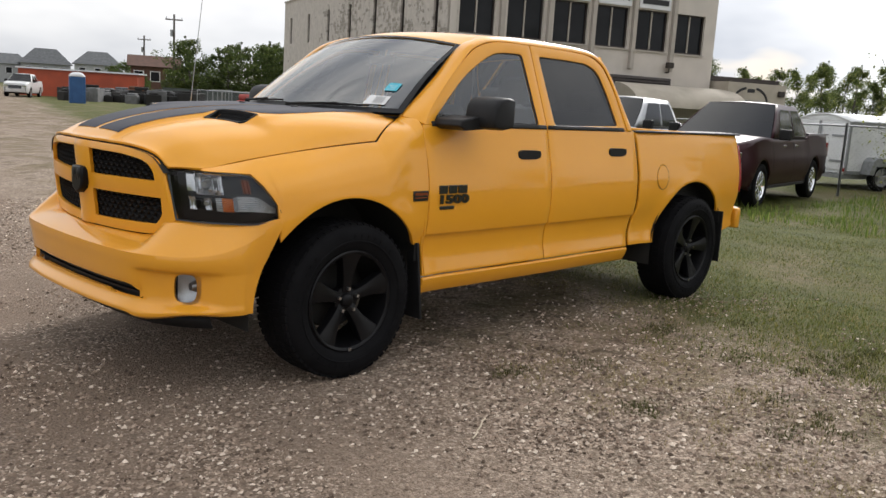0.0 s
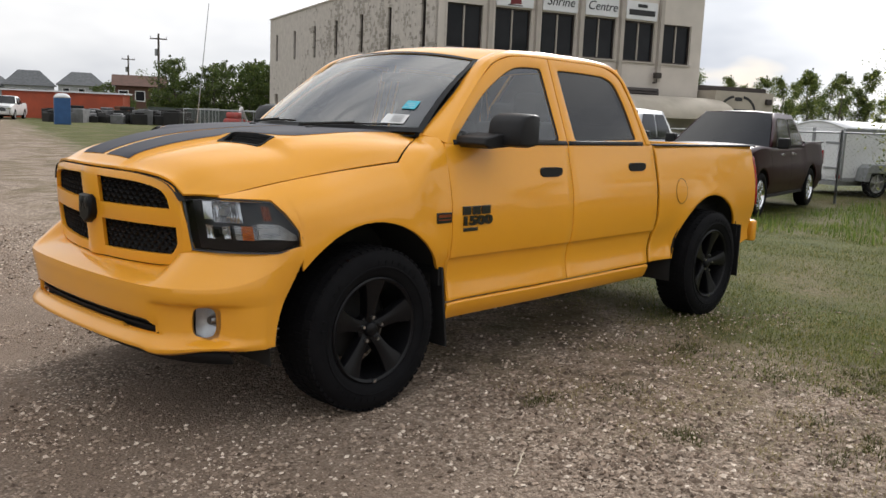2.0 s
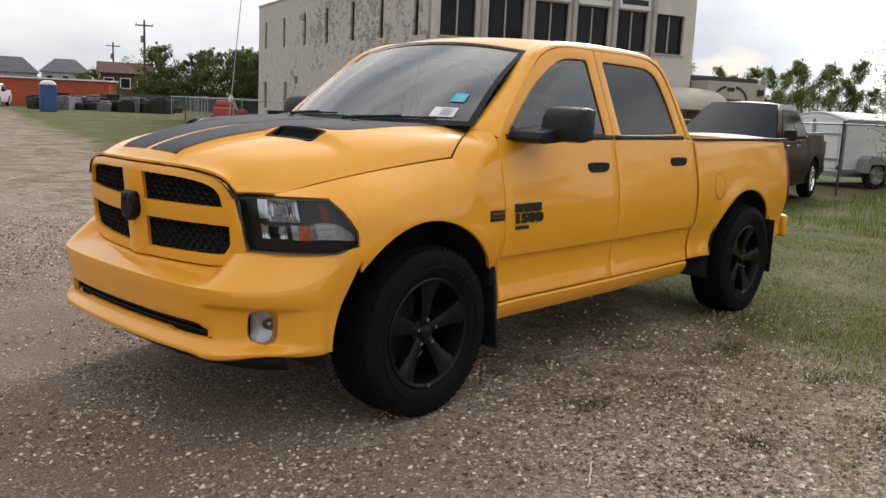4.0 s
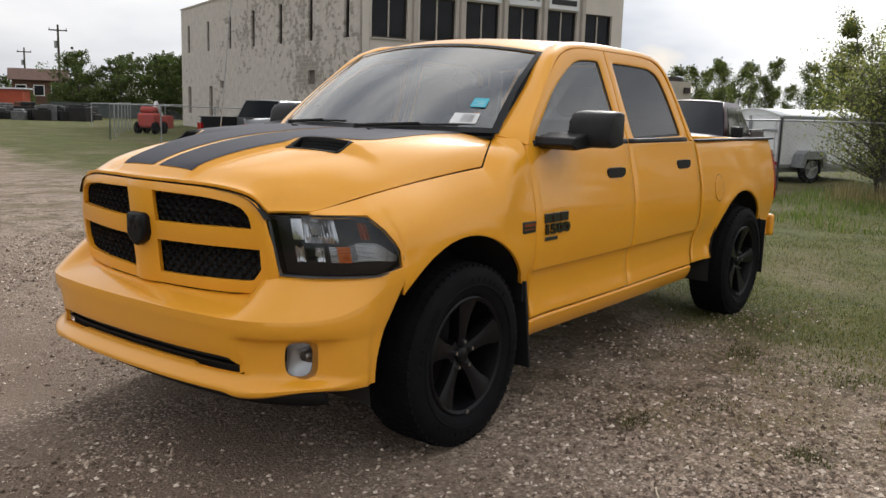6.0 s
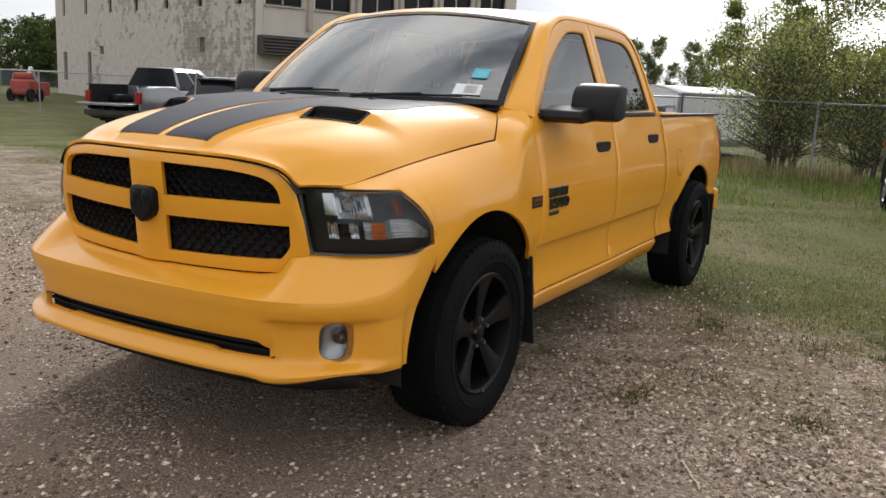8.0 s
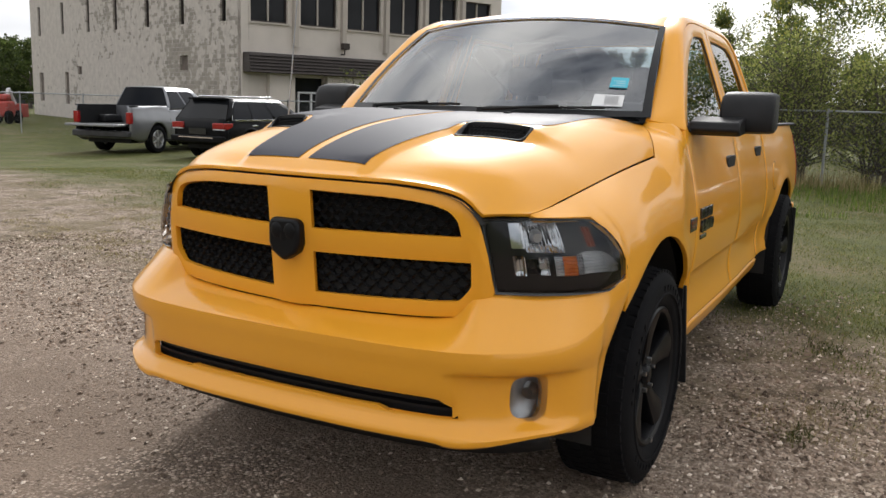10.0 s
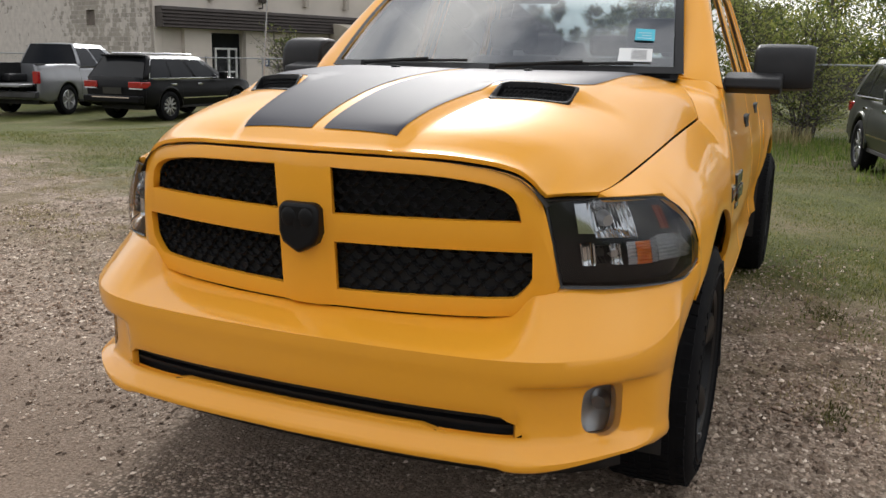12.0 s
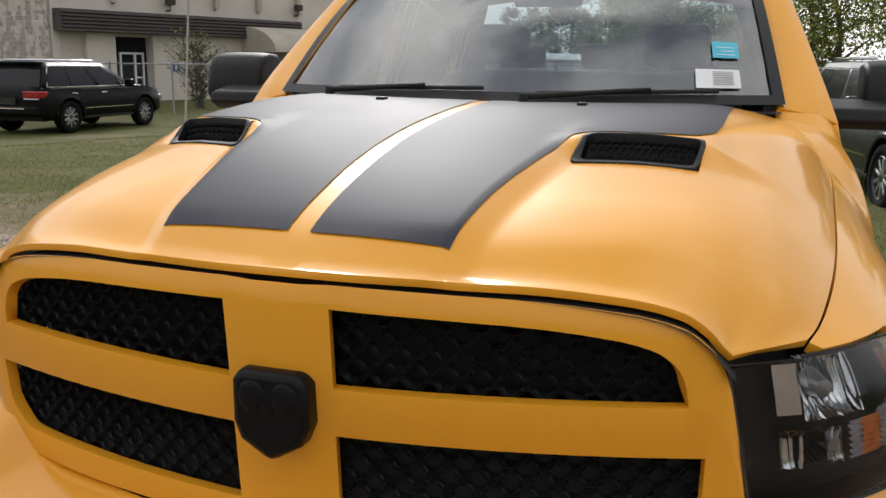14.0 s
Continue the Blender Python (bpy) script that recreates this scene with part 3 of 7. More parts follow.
def build_roof():
    tp("roof", sheet(steps(-1, 1, 24), steps(0, 1, 28), roof_point), YELLOW, solid=0.02, bevel=0.003, ref=CORE)
    # rear wall of the cab with its window
    # dark instead of body yellow: shade of the bed gap put into the colour
    bm = sheet(steps(-1, 1, 12), [0.40, 0.8, 1.2, 1.34, 1.40], lambda f, z: (2.700, f * 0.80, z))
    tp("cab_back_panel", bm, DARK, solid=0.01, ref=CORE)
    bm = sheet(steps(-1, 1, 8), [1.34, 1.6, 1.80, 1.862], lambda f, z: (2.738 - 0.44 * (z - 1.40), f * (GH(z) - 0.06), z))
    g = tp("rear_window", bm, SIDE_GLASS, "dark rear window", ref=CORE)
    g.visible_shadow = False
    bm = bmesh.new()
    prism([(2.44, 1.905), (2.60 - 0.06, 1.895), (2.50, 1.955), (2.49, 1.957)], -0.012, 0.012, bm=bm)
    tp("roof_antenna", bm, BLACK_GLOSS, "black fin antenna", bevel=0.003)


def build_windscreen():
    def fn(f, r):
        yb, yt = 0.772, 0.664
        y = f * (yb + (yt - yb) * r)
        x0, z0 = 0.215 + 0.285 * abs(f) ** 2.0, 1.388 + 0.004 * abs(f)
        x1, z1 = 0.990 + 0.063 * f * f, 1.874 - 0.054 * f * f
        b = math.sin(math.pi * r) * 0.018
        return (x0 + (x1 - x0) * r - b, y, z0 + (z1 - z0) * r + b)
    g = tp("windscreen", sheet(steps(-1, 1, 48), steps(0, 1, 32), fn), GLASS, "clear windscreen with a dark edge band", ref=CORE)
    g.visible_shadow = False

    def edge(f, r):
        p = Vector(fn(f, r))
        return p + Vector((-0.004, 0, 0.005))
    # printed black border, four strips
    for nm, cols, rows in (("screen_border", steps(-1, -0.958, 2), steps(0, 1, 12)), ("screen_border", steps(0.958, 1, 2), steps(0, 1, 12)), ("screen_border", steps(-1, 1, 20), steps(0.972, 1, 1)), ("screen_border", steps(-1, 1, 20), steps(0, 0.05, 1))):
        tp(nm, sheet(cols, rows, edge), BLACK_PLASTIC, "black printed border", g, ref=CORE)

    def on_glass(f, r, up=0.012):
        return Vector(fn(f, r)) + Vector((-0.6, 0, 0.8)) * up
    # stickers behind the glass
    for nm, f0, f1, r0, r1, m, lab in (("price_label", -0.855, -0.70, 0.085, 0.185, WHITE, "white printed label"), ("service_sticker", -0.86, -0.765, 0.25, 0.345, CYAN, "light blue sticker")):
        st = tp(nm, sheet(steps(f0, f1, 3), steps(r0, r1, 3), lambda f, r: on_glass(f, r, 0.006)), m, lab, g, ref=CORE)
        for k in range(8 if m is WHITE else 3):
            rr = r0 + (r1 - r0) * (0.14 + (0.095 if m is WHITE else 0.22) * k)
            tp("print_bar", sheet([f0 + (f1 - f0) * 0.15, f0 + (f1 - f0) * (0.62 if m is WHITE else 0.85 - 0.2 * (k == 1))], [rr, rr + (r1 - r0) * 0.035], lambda f, r: on_glass(f, r, 0.0085)), GREY_INK if m is WHITE else WHITE, "", st, ref=CORE)
    # mirror stem, rear-view mirror
    bm = bmesh.new()
    box(bm, 0.99, 1.02, -0.12, 0.12, 1.69, 1.75)
    tp("rear_view_mirror", bm, BLACK_PLASTIC, bevel=0.012, segs=3)
    # wipers: arm and blade
    for y0, y1 in ((-0.10, -0.58), (0.50, 0.02)):
        a = Vector(fn(y0 / 0.75, 0.02)) + Vector((-0.045, 0, 0.012))
        b = Vector(fn((y0 * 0.35 + y1 * 0.65) / 0.75, 0.055)) + Vector((-0.024, 0, 0.016))
        bm = bmesh.new()
        rod(bm, a, b, 0.009, 0.005, 8)
        rod(bm, a + Vector((0, 0, -0.02)), a + Vector((0, 0, 0.008)), 0.016, 0.012, 12)
        arm = tp("wiper_arm", bm, DARK)
        bm = bmesh.new()
        pts = [Vector(fn((y0 + (y1 - y0) * t) / 0.75, 0.035 + 0.02 * t)) + Vector((-0.012, 0, 0.012)) for t in (0.05, 0.3, 0.55, 0.8, 1.0)]
        for p, q in zip(pts, pts[1:]):
            rod(bm, p, q, 0.0055, 0.0055, 6)
        tp("wiper_blade", bm, DARK, "", arm)


zc_hood = soft([(-1.0, 1.175), (-0.985, 1.190), (-0.95, 1.220), (-0.91, 1.242), (-0.80, 1.280), (-0.65, 1.318), (-0.5, 1.345), (-0.3, 1.368), (0.0, 1.388), (0.25, 1.396), (0.5, 1.396)], 0.04)
ridge_y = sp([(-1.0, 0.245), (-0.91, 0.256), (-0.75, 0.280), (-0.6, 0.312), (-0.5, 0.330), (-0.4, 0.338), (0.5, 0.34)])
stripe_y = sp([(-1.0, 0.235), (-0.912, 0.243), (-0.75, 0.266), (-0.6, 0.298), (-0.5, 0.318), (-0.42, 0.335), (-0.385, 0.372), (-0.335, 0.500), (-0.29, 0.565), (-0.2, 0.600), (0.1, 0.622), (0.5, 0.64)])


_front = sp([(0, -0.990), (0.15, -0.987), (0.3, -0.978), (0.45, -0.9645), (0.6, -0.9445), (0.72, -0.924), (0.82, -0.903), (0.93, -0.866), (0.97, -0.808), (1, -0.752)])


def hood_front(f):
    return _front(abs(f))


def hood_rear(f):
    f = abs(f)
    return 0.195 + 0.275 * (f / 0.85) ** 2 if f < 0.85 else 0.47 - 0.24 * ((f - 0.85) / 0.15) ** 1.2


def scoop_uv(x, a):
    """Place within the scoop: u across, v to the rear."""
    u = (a - 0.352 - 0.012 * 0.5) / 0.222
    return u, (x + 0.500 - 0.085 * u) / 0.088


grille_top = sp([(0, 1.190), (0.35, 1.186), (0.50, 1.173), (0.575, 1.155), (0.622, 1.120), (0.645, 1.075), (0.662, 1.00), (0.682, 0.90), (0.690, 0.868)])


def hood_surface(x, y):
    a = abs(y)
    yh, zs = hood_y(x), hood_z(x)
    f = min(1.0, a / yh)
    zc = zc_hood(x) - 0.020
    z = zs + (zc - zs) * (1 - f ** (5.0 + 8.0 * smooth01((x + 0.45) / 0.85)))
    # raised centre: a ridge in front, spreading behind the scoops
    u, v = scoop_uv(x, a)
    uc = min(max(u, -0.4), 1.5)
    vc = (x + 0.500 - 0.085 * uc) / 0.088
    inner = smooth01((ridge_y(x) - a) / 0.05 + 0.5)
    rear = smooth01(vc) * smooth01((0.660 - a) / 0.24 + 0.5)
    z += 0.022 * (1 - (1 - inner) * (1 - rear))
    win = smooth01((u + 0.35) / 0.35) * smooth01((1.30 - u) / 0.30)
    z += 0.010 * win * smooth01(v) * (1 - smooth01((v - 1.0) / 3.5))
    xf = hood_front(f)
    t = max(0.0, (x - xf) / (0.06 + 0.13 * f))
    if t < 1:
        ze = max(grille_top(min(a, 0.690)), 1.086) + 0.010 + 0.006 * smooth01((f - 0.88) / 0.12)
        z = ze + (z - ze) * (1 - (1 - t) ** 2.2)
    return z


_keys = []
for _k in range(13):
    _f = 0.85 + 0.15 * _k / 12
    _x = hood_rear(_f)
    _keys.append((_x, _f * hood_y(_x), hood_surface(_x, _f * hood_y(_x)) - 0.002))
_keys.sort()
wing_edge_y, wing_edge_z = sp([(k[0], k[1]) for k in _keys]), sp([(k[0], k[2]) for k in _keys])


def hood_point(f, r, up=0.0):
    xf, xr = hood_front(f), hood_rear(f)
    x = xf + (xr - 0.005 - xf) * r
    y = f * (hood_y(x) - 0.004)
    return (x, y, hood_surface(x, y) + up)


def build_hood():
    half = steps(0, 0.33, 10) + steps(0.34, 0.78, 38) + [0.78 + 0.22 * (1 - (1 - i / 18) ** 1.8) for i in range(1, 19)]
    cols = [-f for f in half[:0:-1]] + half
    rows = [0, 0.012, 0.03, 0.05, 0.08, 0.11] + steps(0.14, 0.32, 10) + steps(0.335, 0.62, 40) + steps(0.64, 1, 22)

    def hole(f, r):
        x, y, z = hood_point(f, r)
        return in_scoop(x, abs(y))
    tp("bonnet_seal", sheet(steps(-0.86, 0.86, 40), [0, 1], lambda f, r: (hood_front(f) + 0.006 + 0.06 * r, f * 0.76, max(grille_top(min(abs(f) * 0.76, 0.69)), 1.08) - 0.010)), DARK, "black bonnet seal", ref=(0, 0, 0.5))
    hood = tp("bonnet", sheet(cols, rows, lambda f, r: hood_point(f, r), hole), YELLOW, "yellow bonnet with a raised centre", solid=0.012, bevel=0.003, ref=(0, 0, 0.5))
    # stripes of satin vinyl that follow the raised centre and spread out towards the screen
    for s in (-1, 1):
        def stripe(c, r):
            x = -0.912 + (1.095 + 0.22 * c * c) * r
            b = stripe_y(x)
            a = 0.019
            y = s * (a + (b - a) * c)
            return (x, y, hood_surface(x, y) + 0.0022)
        tp("bonnet_stripe", sheet(steps(0, 1, 26), steps(0, 0.36, 18) + steps(0.37, 0.62, 40) + steps(0.64, 1, 18), stripe), DECAL, "satin black vinyl stripe", hood, ref=(0, 0, 0.5))
    # scoops: a black frame with a honeycomb grille leaning forward
    for s in (-1, 1):
        def sc(u, v, d=0.0):
            x = -0.500 + 0.088 * v + 0.085 * u
            y = 0.352 + 0.222 * u + 0.012 * v
            return (x + d * 0.6, s * y, hood_surface(x, y) - d + 0.003)
        out = [(0.03, -0.12), (0.5, -0.14), (0.92, -0.12), (0.965, -0.04), (0.985, 0.2), (0.99, 0.85), (0.97, 1.02), (0.93, 1.08), (0.5, 1.10), (0.05, 1.08), (0.0, 1.02), (-0.03, 0.85), (-0.03, 0.2), (-0.01, -0.04)]
        inn = [(0.06, 0.16), (0.5, 0.14), (0.90, 0.16), (0.935, 0.24), (0.945, 0.5), (0.95, 0.80), (0.935, 0.92), (0.90, 0.98), (0.5, 1.0), (0.08, 0.98), (0.045, 0.92), (0.02, 0.80), (0.02, 0.5), (0.03, 0.24)]
        frm = ring([sc(u, v, -0.001) for u, v in out], [sc(u, v, 0.004 if v < 0.6 else -0.002) for u, v in inn])
        frame_ob = tp("bonnet_scoop", frm, BLACK_PLASTIC, "black bonnet scoop", hood, solid=0.030, bevel=0.003, ref=(0, 0, 0.5))
        bm = bmesh.new()
        deep = lambda v: 0.024 - 0.018 * (v - 0.24) / 0.76
        bm.faces.new([bm.verts.new(sc(u, v, deep(v) + 0.012)) for u, v in inn])
        for k in range(14):
            for j in range(4):
                u, v = 0.075 + 0.062 * (k + 0.5 * (j % 2)), 0.36 + 0.165 * j
                if u > 0.91:
                    continue
                p = [sc(u + 0.023 * math.cos(q * math.pi / 3), v + 0.070 * math.sin(q * math.pi / 3), deep(v) + 0.004) for q in range(6)]
                o = [sc(u + 0.036 * math.cos(q * math.pi / 3), v + 0.108 * math.sin(q * math.pi / 3), deep(v)) for q in range(6)]
                a, b = [bm.verts.new(w) for w in o], [bm.verts.new(w) for w in p]
                for q in range(6):
                    bm.faces.new((a[q], a[(q + 1) % 6], b[(q + 1) % 6], b[q]))
        tp("scoop_grille", bm, BLACK_PLASTIC, "", frame_ob, smooth=0)
    # washer jets
    for y in (-0.27, 0.27):
        bm = bmesh.new()
        box(bm, 0.10, 0.135, y - 0.012, y + 0.012, 1.388, 1.404)
        tp("washer_jet", bm, BLACK_PLASTIC, "", hood, bevel=0.004)
    # cowl at the foot of the screen
    tp("cowl", sheet(steps(-1, 1, 20), [0, 1], lambda f, r: (0.15 + 0.275 * f * f + 0.11 * r, f * 0.76, 1.375 + 0.002 * r)), BLACK_PLASTIC, "black plastic cowl", ref=(0, 0, 0.5))


def in_scoop(x, y):
    u, v = scoop_uv(x, y)
    return -0.02 < u < 0.985 and -0.06 < v < 1.06


def grille_x(y, z):
    return -0.952 + 0.087 * (y / 0.6) ** 2 - 0.10 * (z - 0.97)


def build_grille():
    def top(a):
        return grille_top(a) - 0.009

    def bot(a):
        return sp([(0, 0.7565), (0.45, 0.764), (0.56, 0.771), (0.620, 0.784), (0.655, 0.808), (0.680, 0.842), (0.690, 0.862)])(a)
    t1 = sp([(0.087, 1.146), (0.35, 1.141), (0.48, 1.129), (0.545, 1.112), (0.578, 1.085), (0.590, 1.055), (0.594, 1.028)])
    b1 = sp([(0.087, 1.018), (0.594, 1.027)])
    t2 = sp([(0.087, 0.941), (0.622, 0.949)])
    b2 = sp([(0.087, 0.803), (0.40, 0.812), (0.572, 0.820), (0.612, 0.856), (0.622, 0.875)])
    ys = [0, 0.04, 0.065, 0.087, 0.11, 0.15, 0.2, 0.25, 0.3, 0.35, 0.4, 0.45, 0.5, 0.52, 0.54, 0.555, 0.567, 0.577, 0.584, 0.589, 0.594, 0.603, 0.612, 0.622, 0.632, 0.642, 0.65, 0.66, 0.67, 0.68, 0.690]
    cols = [-y for y in ys[:0:-1]] + ys

    def fn(y, k):
        a = abs(y)
        u1, l1 = t1(min(max(a, 0.087), 0.594)), b1(min(max(a, 0.087), 0.594))
        u2, l2 = t2(min(max(a, 0.087), 0.622)), b2(min(max(a, 0.087), 0.622))
        zs = (top(a), u1, l1, u2, l2, bot(a))
        if a > 0.6222:
            zs = [top(a) + (bot(a) - top(a)) * q for q in (0, 0.275, 0.278, 0.51, 0.73, 1)]
        z = zs[k]
        x = grille_x(y, z) - 0.026
        if k == 0:
            x += 0.012
        if k == 5:
            x -= 0.004 * smooth01(1 - (a - 0.4) / 0.3)
        if a > 0.655:
            x += 0.014 * (a - 0.655) / 0.035
        if a < 0.0868:
            x -= 0.012 * smooth01((0.087 - a) / 0.05)
        return (x, y, z)

    def skip(y, k):
        a = abs(y)
        return (1 < k < 2 and 0.087 < a < 0.594) or (3 < k < 4 and 0.087 < a < 0.622)
    surround = tp("grille_surround", sheet(cols, [0, 1, 2, 3, 4, 5], fn, skip), YELLOW, "yellow crosshair grille surround", solid=0.020, bevel=0.006, segs=3, ref=CORE)
    # honeycomb inserts
    for s in (-1, 1):
        for ft, fb, amax in ((t1, b1, 0.60), (t2, b2, 0.63)):
            bm = bmesh.new()
            back = sheet(steps(0.078, amax, 10), [0, 1], lambda a, r: (grille_x(a, 1) + 0.024, s * a, fb(a) - 0.006 + (ft(a) - fb(a) + 0.012) * r), bm=bm)
            ins = tp("grille_insert", back, BLACK_PLASTIC, "black honeycomb grille insert", surround, ref=CORE)
            bm = bmesh.new()
            w, h = 0.047, 0.0300
            for j in range(-1, 9):
                for i in range(-1, 18):
                    cy = 0.087 + (i + 0.5 * (j % 2)) * w
                    cz = fb(0.3) - 0.004 + j * h * 0.80
                    if not (0.08 < cy < amax and fb(min(cy, amax)) - 0.01 < cz < ft(min(cy, amax)) + 0.01):
                        continue
                    rings = []
                    for kx, kz, dx in ((0.60, 0.62, 0.000), (0.54, 0.53, -0.004), (0.42, 0.40, 0.013)):
                        hexa = [(-0.42, -1), (0.42, -1), (0.92, 0), (0.42, 1), (-0.42, 1), (-0.92, 0)]
                        rings.append([bm.verts.new((grille_x(cy + w * kx * px, 1) + dx - 0.10 * (cz - 1), s * (cy + w * kx * px), cz + h * kz * pz)) for px, pz in hexa])
                    for a, b in zip(rings, rings[1:]):
                        for q in range(6):
                            bm.faces.new((a[q], a[(q + 1) % 6], b[(q + 1) % 6], b[q]))
            tp("honeycomb", bm, HONEY, "", ins, smooth=0)
    # shield badge
    out = [(-0.050, 1.048), (0.050, 1.048), (0.062, 1.030), (0.062, 0.965), (0.050, 0.935), (0.0, 0.905), (-0.050, 0.935), (-0.062, 0.965), (-0.062, 1.030)]
    bm = prism(out, -1.022, -0.97, "yz")
    tp("shield_badge", bm, RIM, "black shield badge", surround, bevel=0.012, segs=3)
    bm = bmesh.new()
    for y in (-0.027, 0.027):
        bmesh.ops.create_uvsphere(bm, u_segments=20, v_segments=10, radius=1, matrix=Matrix.LocRotScale((-1.020, y, 1.008), None, (0.006, 0.024, 0.028)))
    bmesh.ops.create_cone(bm, segments=6, radius1=0.030, radius2=0.012, depth=0.075, matrix=Matrix.LocRotScale((-1.016, 0, 0.965), Matrix.Rotation(math.pi, 3, "X"), (0.3, 0.8, 1)))
    tp("badge_relief", bm, RIM, "", surround, bevel=0.004)


plan = [(-1.072, 0.0), (-1.066, 0.25), (-1.045, 0.50), (-1.012, 0.65), (-0.950, 0.77), (-0.860, 0.868), (-0.750, 0.935), (-0.640, 0.967)]
plan_s = [0.0]
for (_x0, _y0), (_x1, _y1) in zip(plan, plan[1:]):
    plan_s.append(plan_s[-1] + math.hypot(_x1 - _x0, _y1 - _y0))
plan_x, plan_y = sp(list(zip(plan_s, [p[0] for p in plan]))), sp(list(zip(plan_s, [p[1] for p in plan])))
out_d = sp([(0.360, -0.030), (0.370, -0.004), (0.384, 0.010), (0.404, 0.012), (0.430, -0.002), (0.455, -0.022), (0.475, -0.034), (0.52, -0.040), (0.590, -0.040), (0.616, -0.034), (0.626, -0.010), (0.636, 0.0), (0.675, 0.006), (0.86, 0.006)])
mid_d = sp([(0.360, -0.030), (0.370, -0.004), (0.384, 0.010), (0.404, 0.012), (0.430, 0.000), (0.455, -0.014), (0.475, -0.022), (0.52, -0.018), (0.590, -0.006), (0.636, 0.0), (0.675, 0.006), (0.86, 0.006)])
FOG_Q, FOG_Z, FOG_A, FOG_B = 0.888, 0.548, 0.058, 0.066      # fog lamp opening: middle, half width, half height


def bumper_top(q):
    """Upper edge of the bumper against its way round from the middle: below the grille, then below the lamp."""
    return sp([(0, 0.751), (0.50, 0.759), (0.60, 0.772), (0.69, 0.846), (0.75, 0.850), (1.0, 0.848), (1.14, 0.846), (1.24, 0.858), (1.36, 0.880), (1.46, 0.900)])(q)


shelf_d = sp([(0, -0.113), (0.25, -0.122), (0.45, -0.146), (0.58, -0.157), (0.66, -0.163), (0.75, -0.150), (0.95, -0.122), (1.08, -0.085), (1.18, -0.040), (1.28, -0.008), (1.6, 0.0)])


crease_z = sp([(0, 0.700), (0.85, 0.700), (0.98, 0.708), (1.08, 0.728), (1.18, 0.765), (1.28, 0.805), (1.38, 0.835), (1.5, 0.86)])


def build_bumper():
    end = plan_s[-1]
    qs = steps(0, 0.60, 14) + [0.62, 0.638, 0.642, 0.66, 0.69, 0.72, 0.75, 0.775, 0.80, 0.815, FOG_Q - FOG_A, FOG_Q - 0.85 * FOG_A, FOG_Q - 0.6 * FOG_A, FOG_Q - 0.3 * FOG_A, FOG_Q, FOG_Q + 0.3 * FOG_A, FOG_Q + 0.6 * FOG_A, FOG_Q + 0.85 * FOG_A, FOG_Q + FOG_A, 0.96, 0.975, 1.0] + steps(1.03, end, 5) + [end + 0.04 * k for k in (1, 2, 3, 4, 5)]
    cols = [-q for q in qs[:0:-1]] + qs
    zs = [0.362, 0.367, 0.374, 0.383, 0.395, 0.408, 0.423, 0.438, 0.455, 0.470, FOG_Z - FOG_B, 0.49, 0.502, 0.52, 0.545, 0.57, 0.59, 0.604, FOG_Z + FOG_B, 0.620, 0.627, 0.634, 0.645, 0.66, 0.672]
    rows = zs + [1.0, 1.03, 1.06, 1.1, 1.2, 1.3, 1.4, 1.5, 1.6, 1.7, 1.8, 1.9, 2.0]

    def fn(c, r):
        q, s = abs(c), (-1 if c < 0 else 1)
        lift = 0.036 - 0.012 * smooth01((q - 0.58) / 0.05) + 0.034 * smooth01((q - 0.66) / 0.28)
        if r <= 0.68:
            u, v = (q - FOG_Q) / FOG_A, (r - FOG_Z) / FOG_B
            far = max(abs(u), abs(v), 1e-6)
            if far < 1.7:
                k = (abs(u / far) ** 3.2 + abs(v / far) ** 3.2) ** (-1 / 3.2)
                k = 1 + (k - 1) * (1 - smooth01((far - 1) / 0.7))
                q, r = FOG_Q + FOG_A * u * k, FOG_Z + FOG_B * v * k
            z = r + lift * min(1.0, max(0, (0.47 - r) / 0.10))
            side = smooth01((q - 0.60) / 0.10)
            d = mid_d(r) + (out_d(r) - mid_d(r)) * side
            if q < 0.66 and 0.485 < r < 0.55:
                z -= 0.022 * smooth01((q - 0.40) / 0.06) * (1 if r < 0.50 else 0)
                z -= 0.026 * smooth01((q - 0.585) / 0.06) * (1 if r > 0.53 else 0)
        else:
            t = (r - 1.0)
            z = crease_z(q) + (bumper_top(q) - crease_z(q)) * t
            d = 0.006 + (shelf_d(q) - 0.006) * t ** 1.08
        if z < 0.64 and q > 0.95:
            d *= 1 - 0.9 * smooth01((q - 0.95) / 0.15)
        if q <= end:
            x, y = plan_x(q), plan_y(q)
            e = 0.01
            tx, ty = plan_x(min(q + e, end)) - plan_x(max(q - e, 0)), plan_y(min(q + e, end)) - plan_y(max(q - e, 0))
            n = math.hypot(tx, ty) or 1
            nx, ny = -ty / n, tx / n
            if q == 0:
                nx, ny = -1, 0
            return (x + nx * d, s * (y + ny * d), z)
        k = (q - end) / 0.20
        xa = AX - math.sqrt(max(0.0, (AR + 0.004) ** 2 - (z - AZ) ** 2))
        xa = min(xa, -0.452)
        x = plan_x(end) + (xa - plan_x(end)) * k
        y = plan_y(end) + d * (1 - k) + (width(x, max(z, 0.62)) - 0.012 * (0.7 - min(z, 0.7)) - plan_y(end)) * smooth01(k)
        return (x, s * y, z)

    def skip(c, r):
        q = abs(c)
        slot = q < 0.642 and 0.49 < r < 0.545
        fog = abs(q - FOG_Q) < FOG_A and abs(r - FOG_Z) < FOG_B
        return slot or fog
    bump = tp("front_bumper", sheet(cols, rows, fn, skip), YELLOW_PLASTIC, "yellow moulded front bumper", solid=0.02, bevel=0.006, segs=2, ref=(0.5, 0, 0.62))
